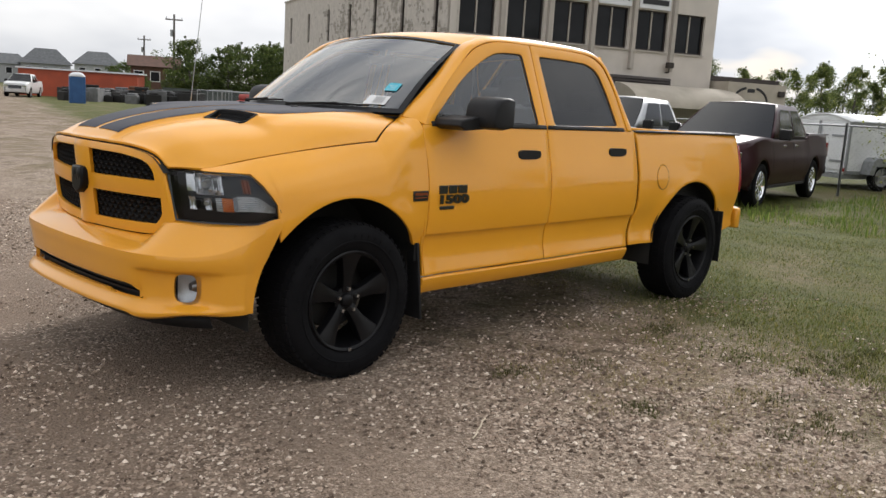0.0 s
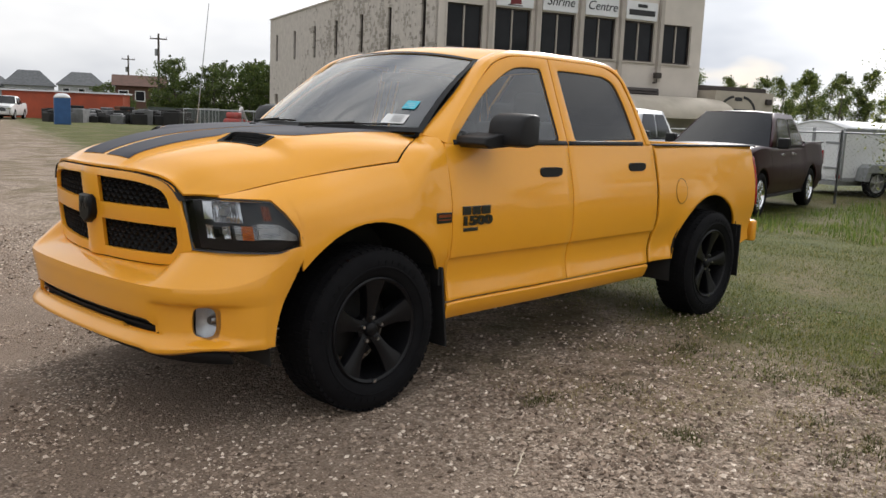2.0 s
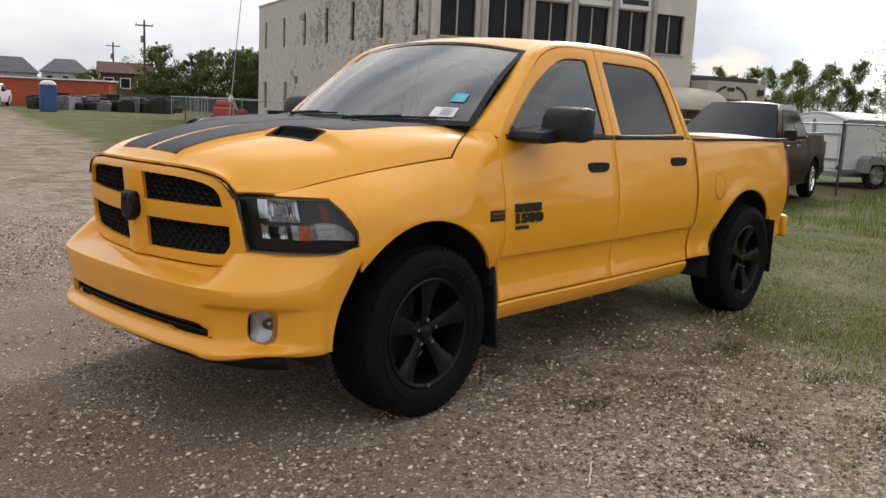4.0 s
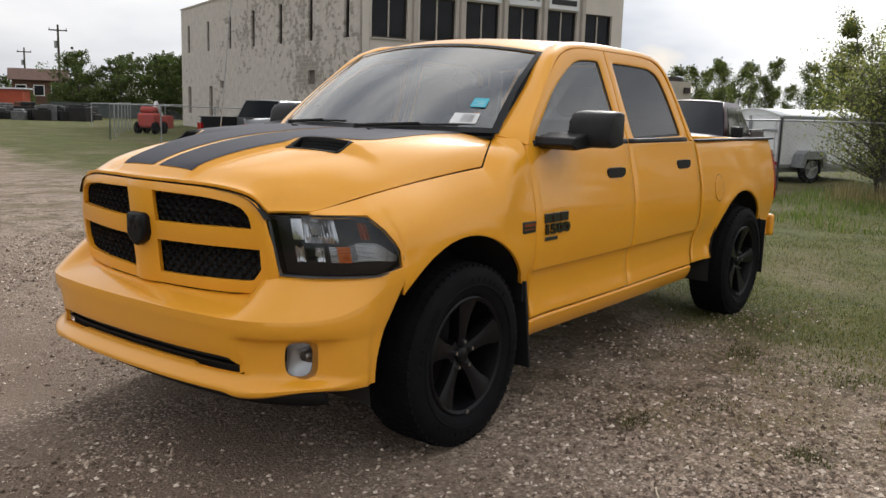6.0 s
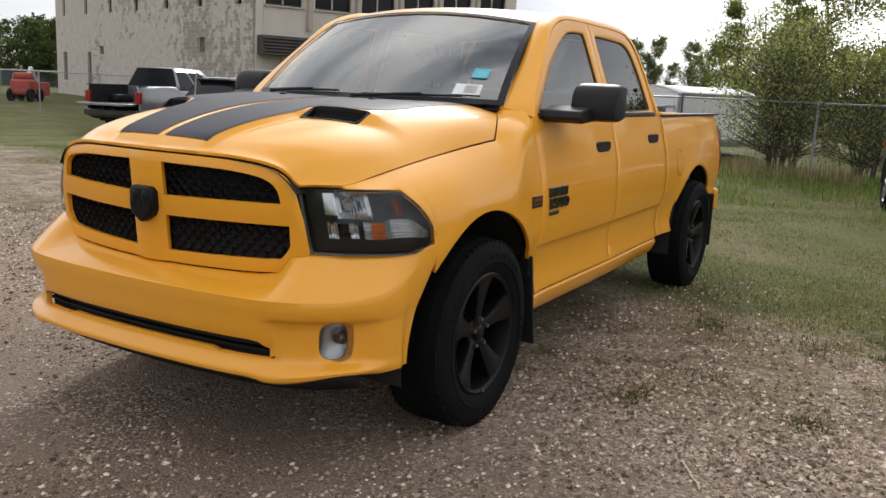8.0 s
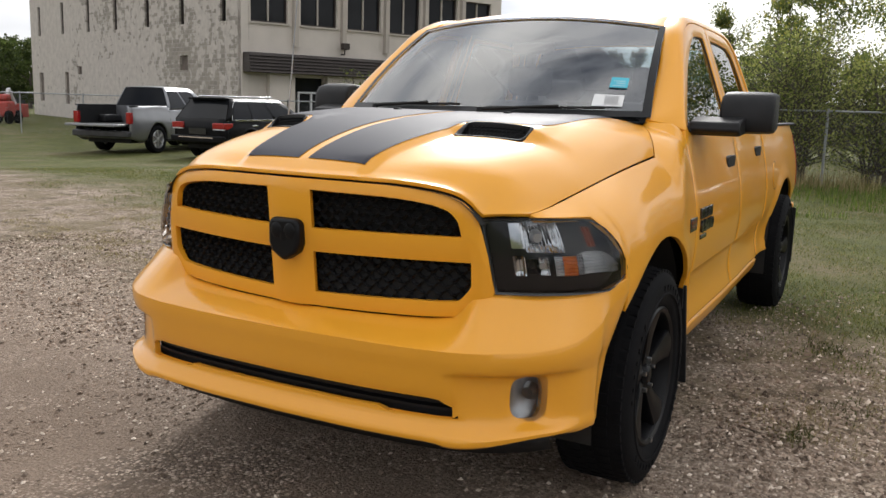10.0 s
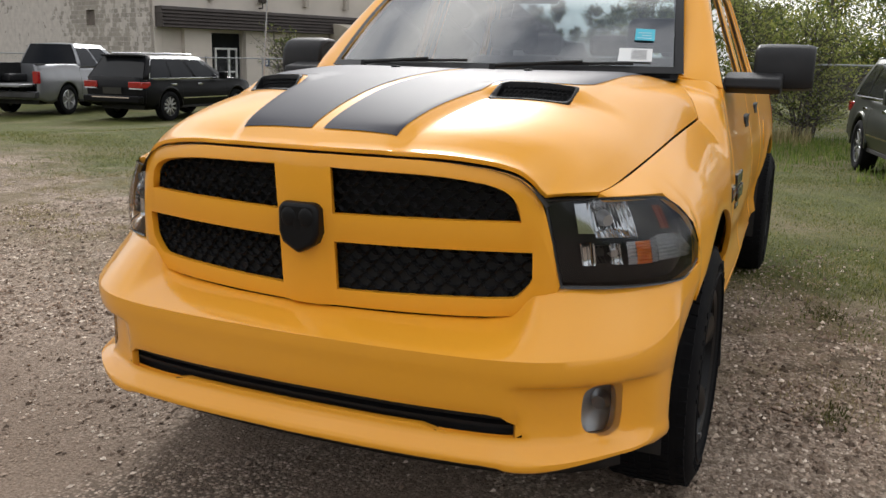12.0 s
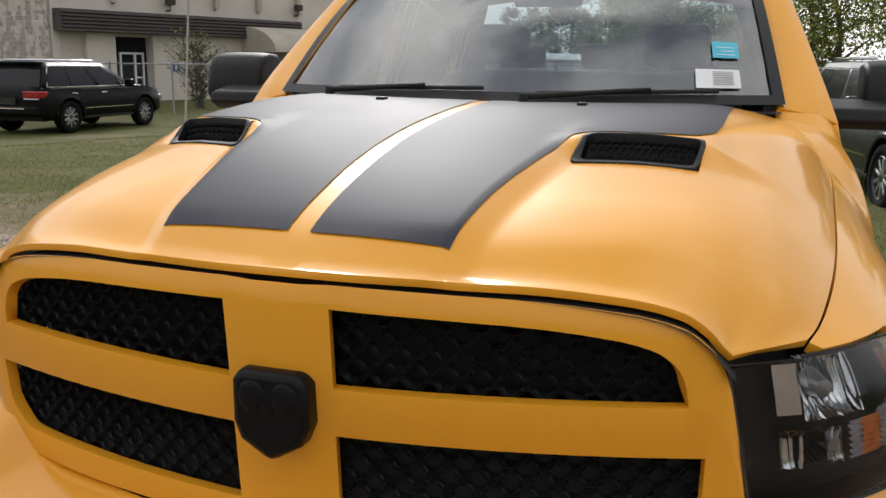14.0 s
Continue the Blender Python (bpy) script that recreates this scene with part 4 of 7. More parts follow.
    # lower intake: a dark box with slats
    tp("lower_intake", sheet(steps(-0.66, 0.66, 24), [0.40, 0.60], lambda q, z: (plan_x(abs(q)) + 0.075, plan_y(abs(q)) * (1 if q > 0 else -1), z)), BLACK_PLASTIC, "black lower intake", bump, ref=CORE)
    for z in (0.503, 0.526):
        tp("intake_slat", sheet(steps(-0.622, 0.622, 24), [0, 1, 2], lambda q, k: (plan_x(abs(q)) + (0.05, 0.048, 0.075)[int(k)], plan_y(abs(q)) * (1 if q > 0 else -1), z + (-0.006, 0.004, 0.006)[int(k)])), BLACK_PLASTIC, "", bump, ref=CORE)
    for s in (-1, 1):
        tp("intake_end", boxes((-0.880, -0.80, s * 0.665, s * 0.675, 0.44, 0.59)), DARK, "", bump)
    # air dam below
    tp("air_dam", sheet(steps(-0.95, 0.95, 24), [0.345, 0.405], lambda q, z: (plan_x(abs(q)) + 0.085 + (0.39 - z) * 0.4, 0.97 * plan_y(abs(q)) * (1 if q > 0 else -1), z)), BLACK_PLASTIC, "black air dam", bump, solid=0.012, ref=CORE)
    # fog lamps
    for s in (-1, 1):
        def back(u, v, d):
            q = 0.812 + 0.152 * u
            return Vector((plan_x(q) + d, s * (plan_y(q) - d * 0.45), 0.468 + 0.165 * v))
        lampf = tp("fog_lamp", sheet(steps(0, 1, 6), steps(0, 1, 6), lambda u, v: back(u, v, 0.075 + 0.03 * (1 - (2 * v - 1) ** 2) * (1 - (2 * u - 1) ** 2))), FOG_BOWL, "round-bottomed clear fog lamp", bump, ref=CORE)
        tp("fog_lens", sheet(steps(0, 1, 5), steps(0, 1, 5), lambda u, v: back(u, v, 0.046 - 0.014 * (1 - (2 * u - 1) ** 2))), FOG_LENS, "", lampf, ref=CORE)
        bm = bmesh.new()
        a = back(0.5, 0.5, 0.09)
        rod(bm, a, a + Vector((-0.03, 0, 0)), 0.03, 0.018, 14)
        tp("fog_bulb_shield", bm, SILVER, "", lampf)


def build_headlamp(s):
    px = sp([(0, -0.862), (0.3, -0.790), (0.55, -0.700), (0.8, -0.575), (1.0, -0.452)])
    py = sp([(0, 0.640), (0.3, 0.768), (0.55, 0.864), (0.8, 0.956), (1.0, 0.992)])
    zt = sp([(0, 1.086), (0.3, 1.091), (0.6, 1.087), (0.80, 1.078), (0.90, 1.000), (1.0, 0.910)])
    zb = sp([(0, 0.852), (0.3, 0.850), (0.6, 0.848), (0.80, 0.850), (0.90, 0.868), (1.0, 0.902)])

    tuck = {k: min(0.06, max(0.0, py(k / 20) - fender_width(px(k / 20), zt(k / 20)) - 0.002)) if k > 5 else 0.0 for k in range(21)}
    tuck_y = sp([(k / 20, tuck[k]) for k in range(21)])

    def lens(u, v, d=0.0):
        b = 0.012 * math.sin(math.pi * v) * math.sin(math.pi * min(1, u * 0.9 + 0.05))
        lean = 0.05 * (1 - v) * (1 - u)
        return Vector((px(u) + (d - b) * (1 - 0.45 * u) + 0.02 * (1 - v) * (1 - u), s * (py(u) + lean - tuck_y(u) * v ** 2.2 - (d - b) * (0.35 + 0.6 * u)), zb(u) + (zt(u) - zb(u)) * v))
    cols, rows = steps(0, 1, 24), steps(0, 1, 12)
    house = tp("headlamp", sheet(cols, rows, lambda u, v: lens(0.01 + 0.975 * u, 0.02 + 0.96 * v, 0.055)), LAMP_HOUSE, "smoked headlamp with clear lens", ref=CORE)
    tp("lamp_rim", ring([lens(0, v) for v in steps(0, 1, 8)] + [lens(u, 1) for u in steps(0.05, 0.99, 20)] + [lens(u, 0) for u in steps(1.0, 0.05, 20)],
                        [lens(0.02, 0.03 + 0.94 * v, 0.004) for v in steps(0, 1, 8)] + [lens(0.02 + 0.955 * (u - 0.05) / 0.94, 0.965, 0.004) for u in steps(0.05, 0.99, 20)] + [lens(0.02 + 0.955 * (u - 0.05) / 0.95, 0.035, 0.004) for u in steps(1.0, 0.05, 20)]), BLACK_GLOSS, "", house, ref=CORE)
    g = tp("lamp_lens", sheet(cols, rows, lambda u, v: lens(u, v, 0.002)), CLEAR, "clear lamp lens", house, ref=CORE)
    g.visible_shadow = False

    rr = random.Random(4)

    def bowl(u0, u1, v0, v1, deep, name, m, label, ribs=0, bars=0, slope=0.0):
        amp = [rr.uniform(0.3, 1.0) for _ in range(40)]

        def fn(a, b):
            u, v = u0 + (u1 - u0) * a, v0 + (v1 - v0) * b + slope * (u1 - u0) * a
            k = (1 - (2 * a - 1) ** 4) * (1 - (2 * b - 1) ** 4)
            rib = 0.006 * amp[int(a * ribs)] * math.sin(a * math.pi * 2 * ribs) if ribs else 0
            rib += 0.004 * math.sin(b * math.pi * 2 * bars) if bars else 0
            return lens(u, v, 0.028 + deep * k * 0.6 + rib)
        return tp(name, sheet(steps(0, 1, max(8, ribs * 6)), steps(0, 1, max(8, bars * 6)), fn), m, label, house, ref=CORE)
    bowl(0.165, 0.265, 0.60, 0.93, 0.0, "high_reflector_flank", MIRROR_TRIM, "bright flat reflector flank")
    bowl(0.27, 0.55, 0.55, 0.95, 0.05, "high_reflector", MIRROR_TRIM, "fluted main reflector", 11)
    bowl(0.165, 0.25, 0.24, 0.50, 0.01, "low_reflector_flank", MIRROR_TRIM, "bright lower reflector flank", 2)
    bowl(0.25, 0.35, 0.27, 0.47, 0.05, "low_reflector", LAMP_HOUSE, "smoky lower reflector", 4)
    bowl(0.355, 0.425, 0.25, 0.49, 0.01, "low_reflector_flank", MIRROR_TRIM, "bright lower reflector flank", 3)
    bowl(0.465, 0.525, 0.24, 0.50, 0.0, "turn_lamp_edge", RIBBED, "", 0, 6)
    bowl(0.525, 0.62, 0.24, 0.50, 0.010, "turn_lamp", AMBER, "ribbed amber turn signal", 0, 7)
    bowl(0.62, 0.66, 0.25, 0.53, 0.004, "turn_lamp_gap", RIBBED, "", 3, 7)
    bowl(0.66, 0.95, 0.26, 0.56, 0.004, "side_marker", RIBBED, "ribbed clear side marker", 0, 7)
    bowl(0.71, 0.77, 0.62, 0.88, 0.0, "amber_strip", AMBER_DARK, "faint amber reflector strip", 2)
    for u, v, r in ((0.38, 0.74, 0.026), (0.37, 0.38, 0.018)):
        bm = bmesh.new()
        a = lens(u, v, 0.075)
        rod(bm, a, lens(u, v, 0.022), r, r * 0.55, 14)
        tp("bulb_shield", bm, SILVER, "", house)


def build_bed(s):
    low = lambda x: 0.50 + (0.05 * (x - 4.08) / 0.36 if x > 4.08 else 0)
    cols = sorted(set([2.768, 2.80, 2.86, 2.92, 2.98, 3.01, 3.03] + arch_cols(3.04, 4.09, BX, BR) + [4.095, 4.105, 4.15, 4.2, 4.27, 4.33, 4.38, 4.405]))

    def fn(c, r):
        zl = max(low(c), arch_z(c, BX, BZ, BR) if abs(c - BX) < BR else 0)
        z = zl + (1.338 - zl) * r
        cut = 0.05 * smooth01((0.80 - z) / 0.32) * max(0, 1 - (c - 2.768) / 0.3)
        return (c - cut, s * (width(c, z) - 0.012 * smooth01((z - 1.27) / 0.068)), z)
    side = tp("bed_side", sheet(cols, steps(0, 1, 20), fn), YELLOW, "yellow bed side", solid=0.02, bevel=0.005, ref=(3.6, 0, 0.9))
    tp("bed_rail_cap", boxes((2.77, 4.43, s * 0.825, s * 0.885, 1.334, 1.350)), DECAL, "black bed rail cap", bevel=0.006)
    tp("bed_inner_wall", boxes((2.80, 4.42, s * 0.80, s * 0.815, 0.86, 1.335)), BLACK_PLASTIC, bevel=0.004)
    # fuel flap: a shallow ring seam on the left side only
    if s < 0:
        def fl(c, r):
            x, z = 3.085 + 0.082 * r * math.cos(c), 1.005 + 0.092 * r * math.sin(c)
            return (x, s * (width(x, z) + (0.004 if r < 0.97 else -0.008)), z)
        tp("fuel_flap", sheet(steps(0, 2 * math.pi, 28), [0.0, 0.5, 0.93, 1.0], fl), YELLOW, "round fuel flap", side, ref=(3.6, 0, 0.9))
        tp("flap_seam", sheet(steps(0, 2 * math.pi, 28), [1.0, 1.045], lambda c, k: (3.085 + 0.082 * k * math.cos(c), s * (width(3.085 + 0.082 * k * math.cos(c), 1.005 + 0.092 * k * math.sin(c)) + 0.002), 1.005 + 0.092 * k * math.sin(c))), DARK, "dark seam", side, ref=(3.6, 0, 0.9))
    # tail lamp wraps the corner
    def tl(c, r):
        x = 4.395 + 0.065 * c
        z = 0.85 + 0.40 * r
        return (x, s * (width(4.4, z) + 0.004 - 0.05 * max(0, c - 0.5) ** 2 * 4), z)
    tp("tail_lamp", sheet(steps(0, 1, 8), steps(0, 1, 8), tl), RED_LENS, "red tail lamp", solid=0.05, bevel=0.008, ref=(3.6, 0, 0.9))


def build_wheel(x, s, front):
    w = thing("wheel", "", "")
    w.parent = truck
    w.matrix_basis = Matrix.Translation((x, s * 0.862, 0.416)) @ pose(0, 0, 0, 0, 0 if s < 0 else 0, 0 if s < 0 else 180)
    R, hw = 0.418, 0.140
    prof = [(0.262, -hw * 0.80), (0.285, -hw * 0.97), (0.33, -hw * 1.05), (0.37, -hw * 1.03), (0.398, -hw * 0.93), (0.411, -hw * 0.80), (R, -hw * 0.60), (R, hw * 0.6), (0.411, hw * 0.80), (0.398, hw * 0.93), (0.33, hw * 1.05), (0.262, hw * 0.80)]
    tyre = part("tyre", lathe(prof, 64), RUBBER, w, "black all-terrain tyre", ref=None)
    # tread blocks
    bm = bmesh.new()
    for k in range(60):
        for row, (y0, y1) in enumerate(((-0.124, -0.088), (-0.078, -0.030), (-0.020, 0.020), (0.030, 0.078), (0.088, 0.124))):
            a = 2 * math.pi * (k + 0.5 * (row % 2)) / 60
            r1 = R + (0.001 if 0 < row < 4 else -0.005)
            vs = box(bm, -0.0155, 0.0155, y0, y1, r1 - 0.015, r1 + 0.002)
            bmesh.ops.transform(bm, matrix=Matrix.Rotation(a, 4, "Y"), verts=vs)
    part("tread", bm, RUBBER, tyre, "", smooth=0)
    # side lettering kept as a raised ring and ribs
    bm = lathe([(0.318, -hw * 1.048), (0.321, -hw * 1.075), (0.326, -hw * 1.075), (0.329, -hw * 1.048)], 64)
    for k in range(48):
        if k % 12 < 7:
            vs = box(bm, -0.007, 0.007, -hw * 1.066, -hw * 1.02, 0.338, 0.358)
            bmesh.ops.transform(bm, matrix=Matrix.Rotation(2 * math.pi * k / 48, 4, "Y"), verts=vs)
    part("sidewall_ribs", bm, RUBBER, tyre, "")
    rim = part("rim", lathe([(0.265, -0.115), (0.272, -0.128), (0.264, -0.134), (0.250, -0.126), (0.243, -0.10), (0.236, -0.03), (0.225, 0.06), (0.262, 0.11)], 64), RIM, w, "satin black alloy rim")
    part("brake_disc", lathe([(0.02, 0.02), (0.175, 0.02), (0.175, 0.045), (0.02, 0.045)], 40), DARK, w, "")
    # five broad blades that widen towards the rim
    for k in range(5):
        bm = bmesh.new()
        m = Matrix.Rotation(2 * math.pi * k / 5 + radians(0 if front else 14), 4, "Y")
        rows = [(0.040, 0.030, -0.088), (0.075, 0.030, -0.096), (0.11, 0.033, -0.100), (0.15, 0.040, -0.105), (0.19, 0.051, -0.112), (0.225, 0.063, -0.120), (0.252, 0.074, -0.124)]
        prev = None
        for rr, hwid, yy in rows:
            row = [bm.verts.new((q * hwid, yy + d, rr)) for q, d in ((-0.86, 0.06), (-1.0, 0.016), (-0.90, 0.002), (-0.45, -0.003), (0, -0.005), (0.45, -0.003), (0.90, 0.002), (1.0, 0.016), (0.86, 0.06))]
            if prev:
                for a, b, c, d in zip(prev, prev[1:], row[1:], row):
                    bm.faces.new((a, b, c, d))
            prev = row
        bmesh.ops.transform(bm, matrix=m, verts=bm.verts)
        part("spoke", bm, RIM, rim, "", smooth=50)
    part("hub_cap", lathe([(0.0005, -0.112), (0.028, -0.111), (0.036, -0.104), (0.040, -0.088), (0.072, -0.082), (0.078, -0.05)], 32), RIM, rim, "black hub cap")
    for k in range(5):
        bm = bmesh.new()
        a = 2 * math.pi * k / 5 + radians(90 if front else 76)
        rod(bm, (0.063 * math.cos(a), -0.070, 0.063 * math.sin(a)), (0.063 * math.cos(a), -0.114, 0.063 * math.sin(a)), 0.0115, 0.009, 6)
        part("wheel_nut", bm, SILVER, rim, "chrome wheel nut")
    bm = bmesh.new()
    box(bm, -0.009, 0.009, -0.138, -0.128, -0.268, -0.252)
    part("balance_weight", bm, SILVER, rim, "")
    return w


def build_mirror(s):
    bm = bmesh.new()
    prof = [(-0.095, 0.0), (-0.105, 0.03), (-0.092, 0.12), (-0.060, 0.160), (0.0, 0.176), (0.065, 0.172), (0.075, 0.16), (0.075, 0.004), (0.0, -0.010)]
    ys = [(0.985, 0.84), (0.995, 0.96), (1.03, 1.0), (1.12, 1.0), (1.185, 0.98), (1.205, 0.93), (1.212, 0.84)]
    rings = []
    for y, k in ys:
        rings.append([bm.verts.new((0.86 + px * k + 0.05 * (y - 1.0), s * (y + 0.018), 1.345 + 0.085 + (pz - 0.085) * k)) for px, pz in prof])
    for a, b in zip(rings, rings[1:]):
        for i in range(len(prof)):
            j = (i + 1) % len(prof)
            bm.faces.new((a[i], a[j], b[j], b[i]))
    bm.faces.new(rings[0])
    bm.faces.new(rings[-1][::-1])
    mir = tp("wing_mirror", bm, BLACK_PLASTIC, "black towing mirror", bevel=0.01, segs=3)
    bm = bmesh.new()
    vs = prism([(0.66, 1.326), (0.615, 1.348), (0.63, 1.385), (0.74, 1.405), (0.80, 1.407), (0.90, 1.395), (0.90, 1.352), (0.82, 1.336)], s * 0.905, s * 1.12, bm=bm)
    tp("mirror_arm", bm, BLACK_PLASTIC, "", mir, bevel=0.01, segs=3)
    tp("mirror_sail", prism([(0.615, 1.352), (0.90, 1.352), (0.90, 1.372), (0.80, 1.385), (0.66, 1.375)], s * 0.895, s * 0.915), BLACK_PLASTIC, "", mir, bevel=0.004)
    tp("mirror_glass", boxes((0.934, 0.940, s * 1.03, s * 1.21, 1.365, 1.50)), CHROME, "", mir)


def build_underside():
    tp("chassis_rail", boxes((-0.80, 4.35, -0.50, -0.40, 0.42, 0.56)), DARK, bevel=0.01)
    tp("chassis_rail", boxes((-0.80, 4.35, 0.40, 0.50, 0.42, 0.56)), DARK, bevel=0.01)
    tp("floor_pan", boxes((0.45, 2.72, -0.88, 0.88, 0.50, 0.54), (-0.80, 0.45, -0.58, 0.58, 0.55, 0.60)), DARK)
    tp("bed_floor", boxes((2.80, 4.42, -0.81, 0.81, 0.80, 0.86)), BLACK_PLASTIC)
    tp("engine_bay", boxes((-0.78, 0.42, -0.56, 0.56, 0.60, 1.05)), DARK)
    for x in (0.0, 3.565):
        bm = bmesh.new()
        rod(bm, (x, -0.80, 0.40), (x, 0.80, 0.40), 0.045, None, 14)
        bmesh.ops.create_uvsphere(bm, u_segments=16, v_segments=10, radius=0.15, matrix=Matrix.Translation((x, 0.1, 0.40)))
        tp("axle", bm, DARK)
    bm = bmesh.new()
    for p, q in (((1.6, 0.62, 0.40), (3.0, 0.62, 0.42)), ((3.0, 0.62, 0.42), (4.5, 0.60, 0.45))):
        rod(bm, p, q, 0.04, None, 12)
    tp("exhaust_pipe", bm, STEEL)
    # wheel houses: half drums, open below and outward
    for cx, cz, r in ((AX, AZ, AR), (BX, BZ, BR)):
        for s in (-1, 1):
            bm = sheet(steps(-10, 190, 24), [0, 1], lambda a, k: (cx + (r + 0.03) * math.cos(radians(a)), s * (0.945 - 0.40 * k), cz + (r + 0.03) * math.sin(radians(a))))
            bm2 = sheet(steps(-10, 190, 24), [0, 1], lambda a, k: (cx + (r + 0.03) * k * math.cos(radians(a)), s * 0.545, cz + (r + 0.03) * k * math.sin(radians(a))), bm=bm)
            tp("wheel_house", bm2, DARK, "", smooth=60)
    for s in (-1, 1):
        tp("rocker_panel", sheet(steps(0.520, 2.70, 30), [0.385, 0.395, 0.41, 0.43, 0.455, 0.475, 0.488], lambda x, z: (x, s * (width(x, z) - (0.012 if z > 0.48 else 0)), z)), YELLOW, "yellow sill", solid=0.02, bevel=0.003, ref=CORE)
        for x, zl, zt, nm in ((0.474, 0.250, 0.690, 1), (4.030, 0.27, 0.70, 2)):
            bm = bmesh.new()
            box(bm, x - 0.008, x + 0.008, s * 0.70, s * 1.005, zl, zt)
            for v in bm.verts:
                if v.co.z > 0.5 and abs(v.co.y) > 0.9 and nm == 1:
                    v.co.y -= s * 0.02
                if v.co.z < 0.5 and nm == 1:
                    v.co.x += 0.035
            tp("mud_flap", bm, BLACK_PLASTIC, "black rubber mud flap", bevel=0.004)
            tp("flap_bracket", boxes((x - 0.02, x + 0.0, s * 0.93, s * 0.975, zt - 0.10, zt)), BLACK_PLASTIC)
    # inner shell so that no light leaks through the seams
    for s in (-1, 1):
        tp("inner_panel", boxes((0.50, 2.70, s * 0.855, s * 0.870, 0.52, 1.33)), DARK)
    for s in (-1, 1):
        tp("inner_wing", boxes((0.47, 0.54, s * 0.60, s * 0.90, 0.45, 1.20)), DARK)
    tp("tailgate", boxes((4.40, 4.455, -0.81, 0.81, 0.74, 1.335)), YELLOW, bevel=0.012, segs=3)
    bm = bmesh.new()
    prism([(4.44, -0.93), (4.50, -0.935), (4.60, -0.86), (4.66, -0.60), (4.66, 0.60), (4.60, 0.86), (4.50, 0.935), (4.44, 0.93)], 0.52, 0.70, "xy", bm)
    tp("rear_bumper", bm, YELLOW_PLASTIC, "yellow rear bumper", bevel=0.02, segs=3)


def build_mast():
    bm = bmesh.new()
    rod(bm, (0.085, 0.878, 1.19), (0.092, 0.876, 1.262), 0.016, 0.010, 14)
    mast = tp("antenna_base", bm, BLACK_PLASTIC, "black antenna base")
    bm = bmesh.new()
    rod(bm, (0.092, 0.876, 1.262), (0.100, 0.875, 1.31), 0.0055, 0.0045, 8)
    rod(bm, (0.100, 0.875, 1.31), (0.19, 0.868, 2.13), 0.0035, 0.0022, 8)
    tp("antenna_mast", bm, STEEL, "thin steel whip antenna", mast)


def build_cabin():
    tp("dashboard", prism([(0.46, 1.05), (0.40, 1.33), (0.52, 1.375), (0.85, 1.36), (1.02, 1.30), (1.04, 1.18), (0.92, 1.02)], -0.80, 0.80), DASH, "dark dashboard", bevel=0.03, segs=3)
    bm = bmesh.new()
    cm = Matrix.Translation((1.12, -0.40, 1.23)) @ Matrix.Rotation(radians(-65), 4, "Y")
    n, k = 28, 8
    vs = [[bm.verts.new(cm @ Vector(((0.19 + 0.014 * math.cos(2 * math.pi * j / k)) * math.cos(2 * math.pi * i / n), (0.19 + 0.014 * math.cos(2 * math.pi * j / k)) * math.sin(2 * math.pi * i / n), 0.014 * math.sin(2 * math.pi * j / k)))) for j in range(k)] for i in range(n)]
    for i in range(n):
        for j in range(k):
            bm.faces.new((vs[i][j], vs[(i + 1) % n][j], vs[(i + 1) % n][(j + 1) % k], vs[i][(j + 1) % k]))
    rod(bm, cm @ Vector((-0.19, 0, 0)), cm @ Vector((0.19, 0, 0)), 0.018)
    rod(bm, cm @ Vector((0, 0, 0.02)), cm @ Vector((0, 0, -0.25)), 0.05, 0.04, 14)
    tp("steering_wheel", bm, BLACK_PLASTIC)
    def seat(x, y, w):
        base = tp("seat", prism([(x - 0.22, 0.72), (x - 0.26, 0.90), (x - 0.2, 0.95), (x + 0.18, 0.92), (x + 0.28, 1.40), (x + 0.36, 1.47), (x + 0.44, 1.44), (x + 0.40, 0.75)], y - w / 2, y + w / 2), SEAT, "grey cloth seat", bevel=0.05, segs=4)
        return base
    for y in (-0.40, 0.40):
        st = seat(1.55, y, 0.52)
        tp("headrest", boxes((1.86, 1.97, y - 0.14, y + 0.14, 1.49, 1.67)), SEAT, "", st, bevel=0.045, segs=4)
    seat(2.25, 0.0, 1.40)
    for y in (-0.45, 0.0, 0.45):
        tp("headrest", boxes((2.60, 2.68, y - 0.13, y + 0.13, 1.47, 1.60)), SEAT, bevel=0.035, segs=3)
    # headliner and pillar trim
    tp("headlining", sheet(steps(-0.97, 0.97, 10), steps(0.02, 0.985, 16), lambda f, r: tuple(Vector(roof_point(f, r)) - Vector((0, 0, 0.028)))), SEAT, "grey headlining")


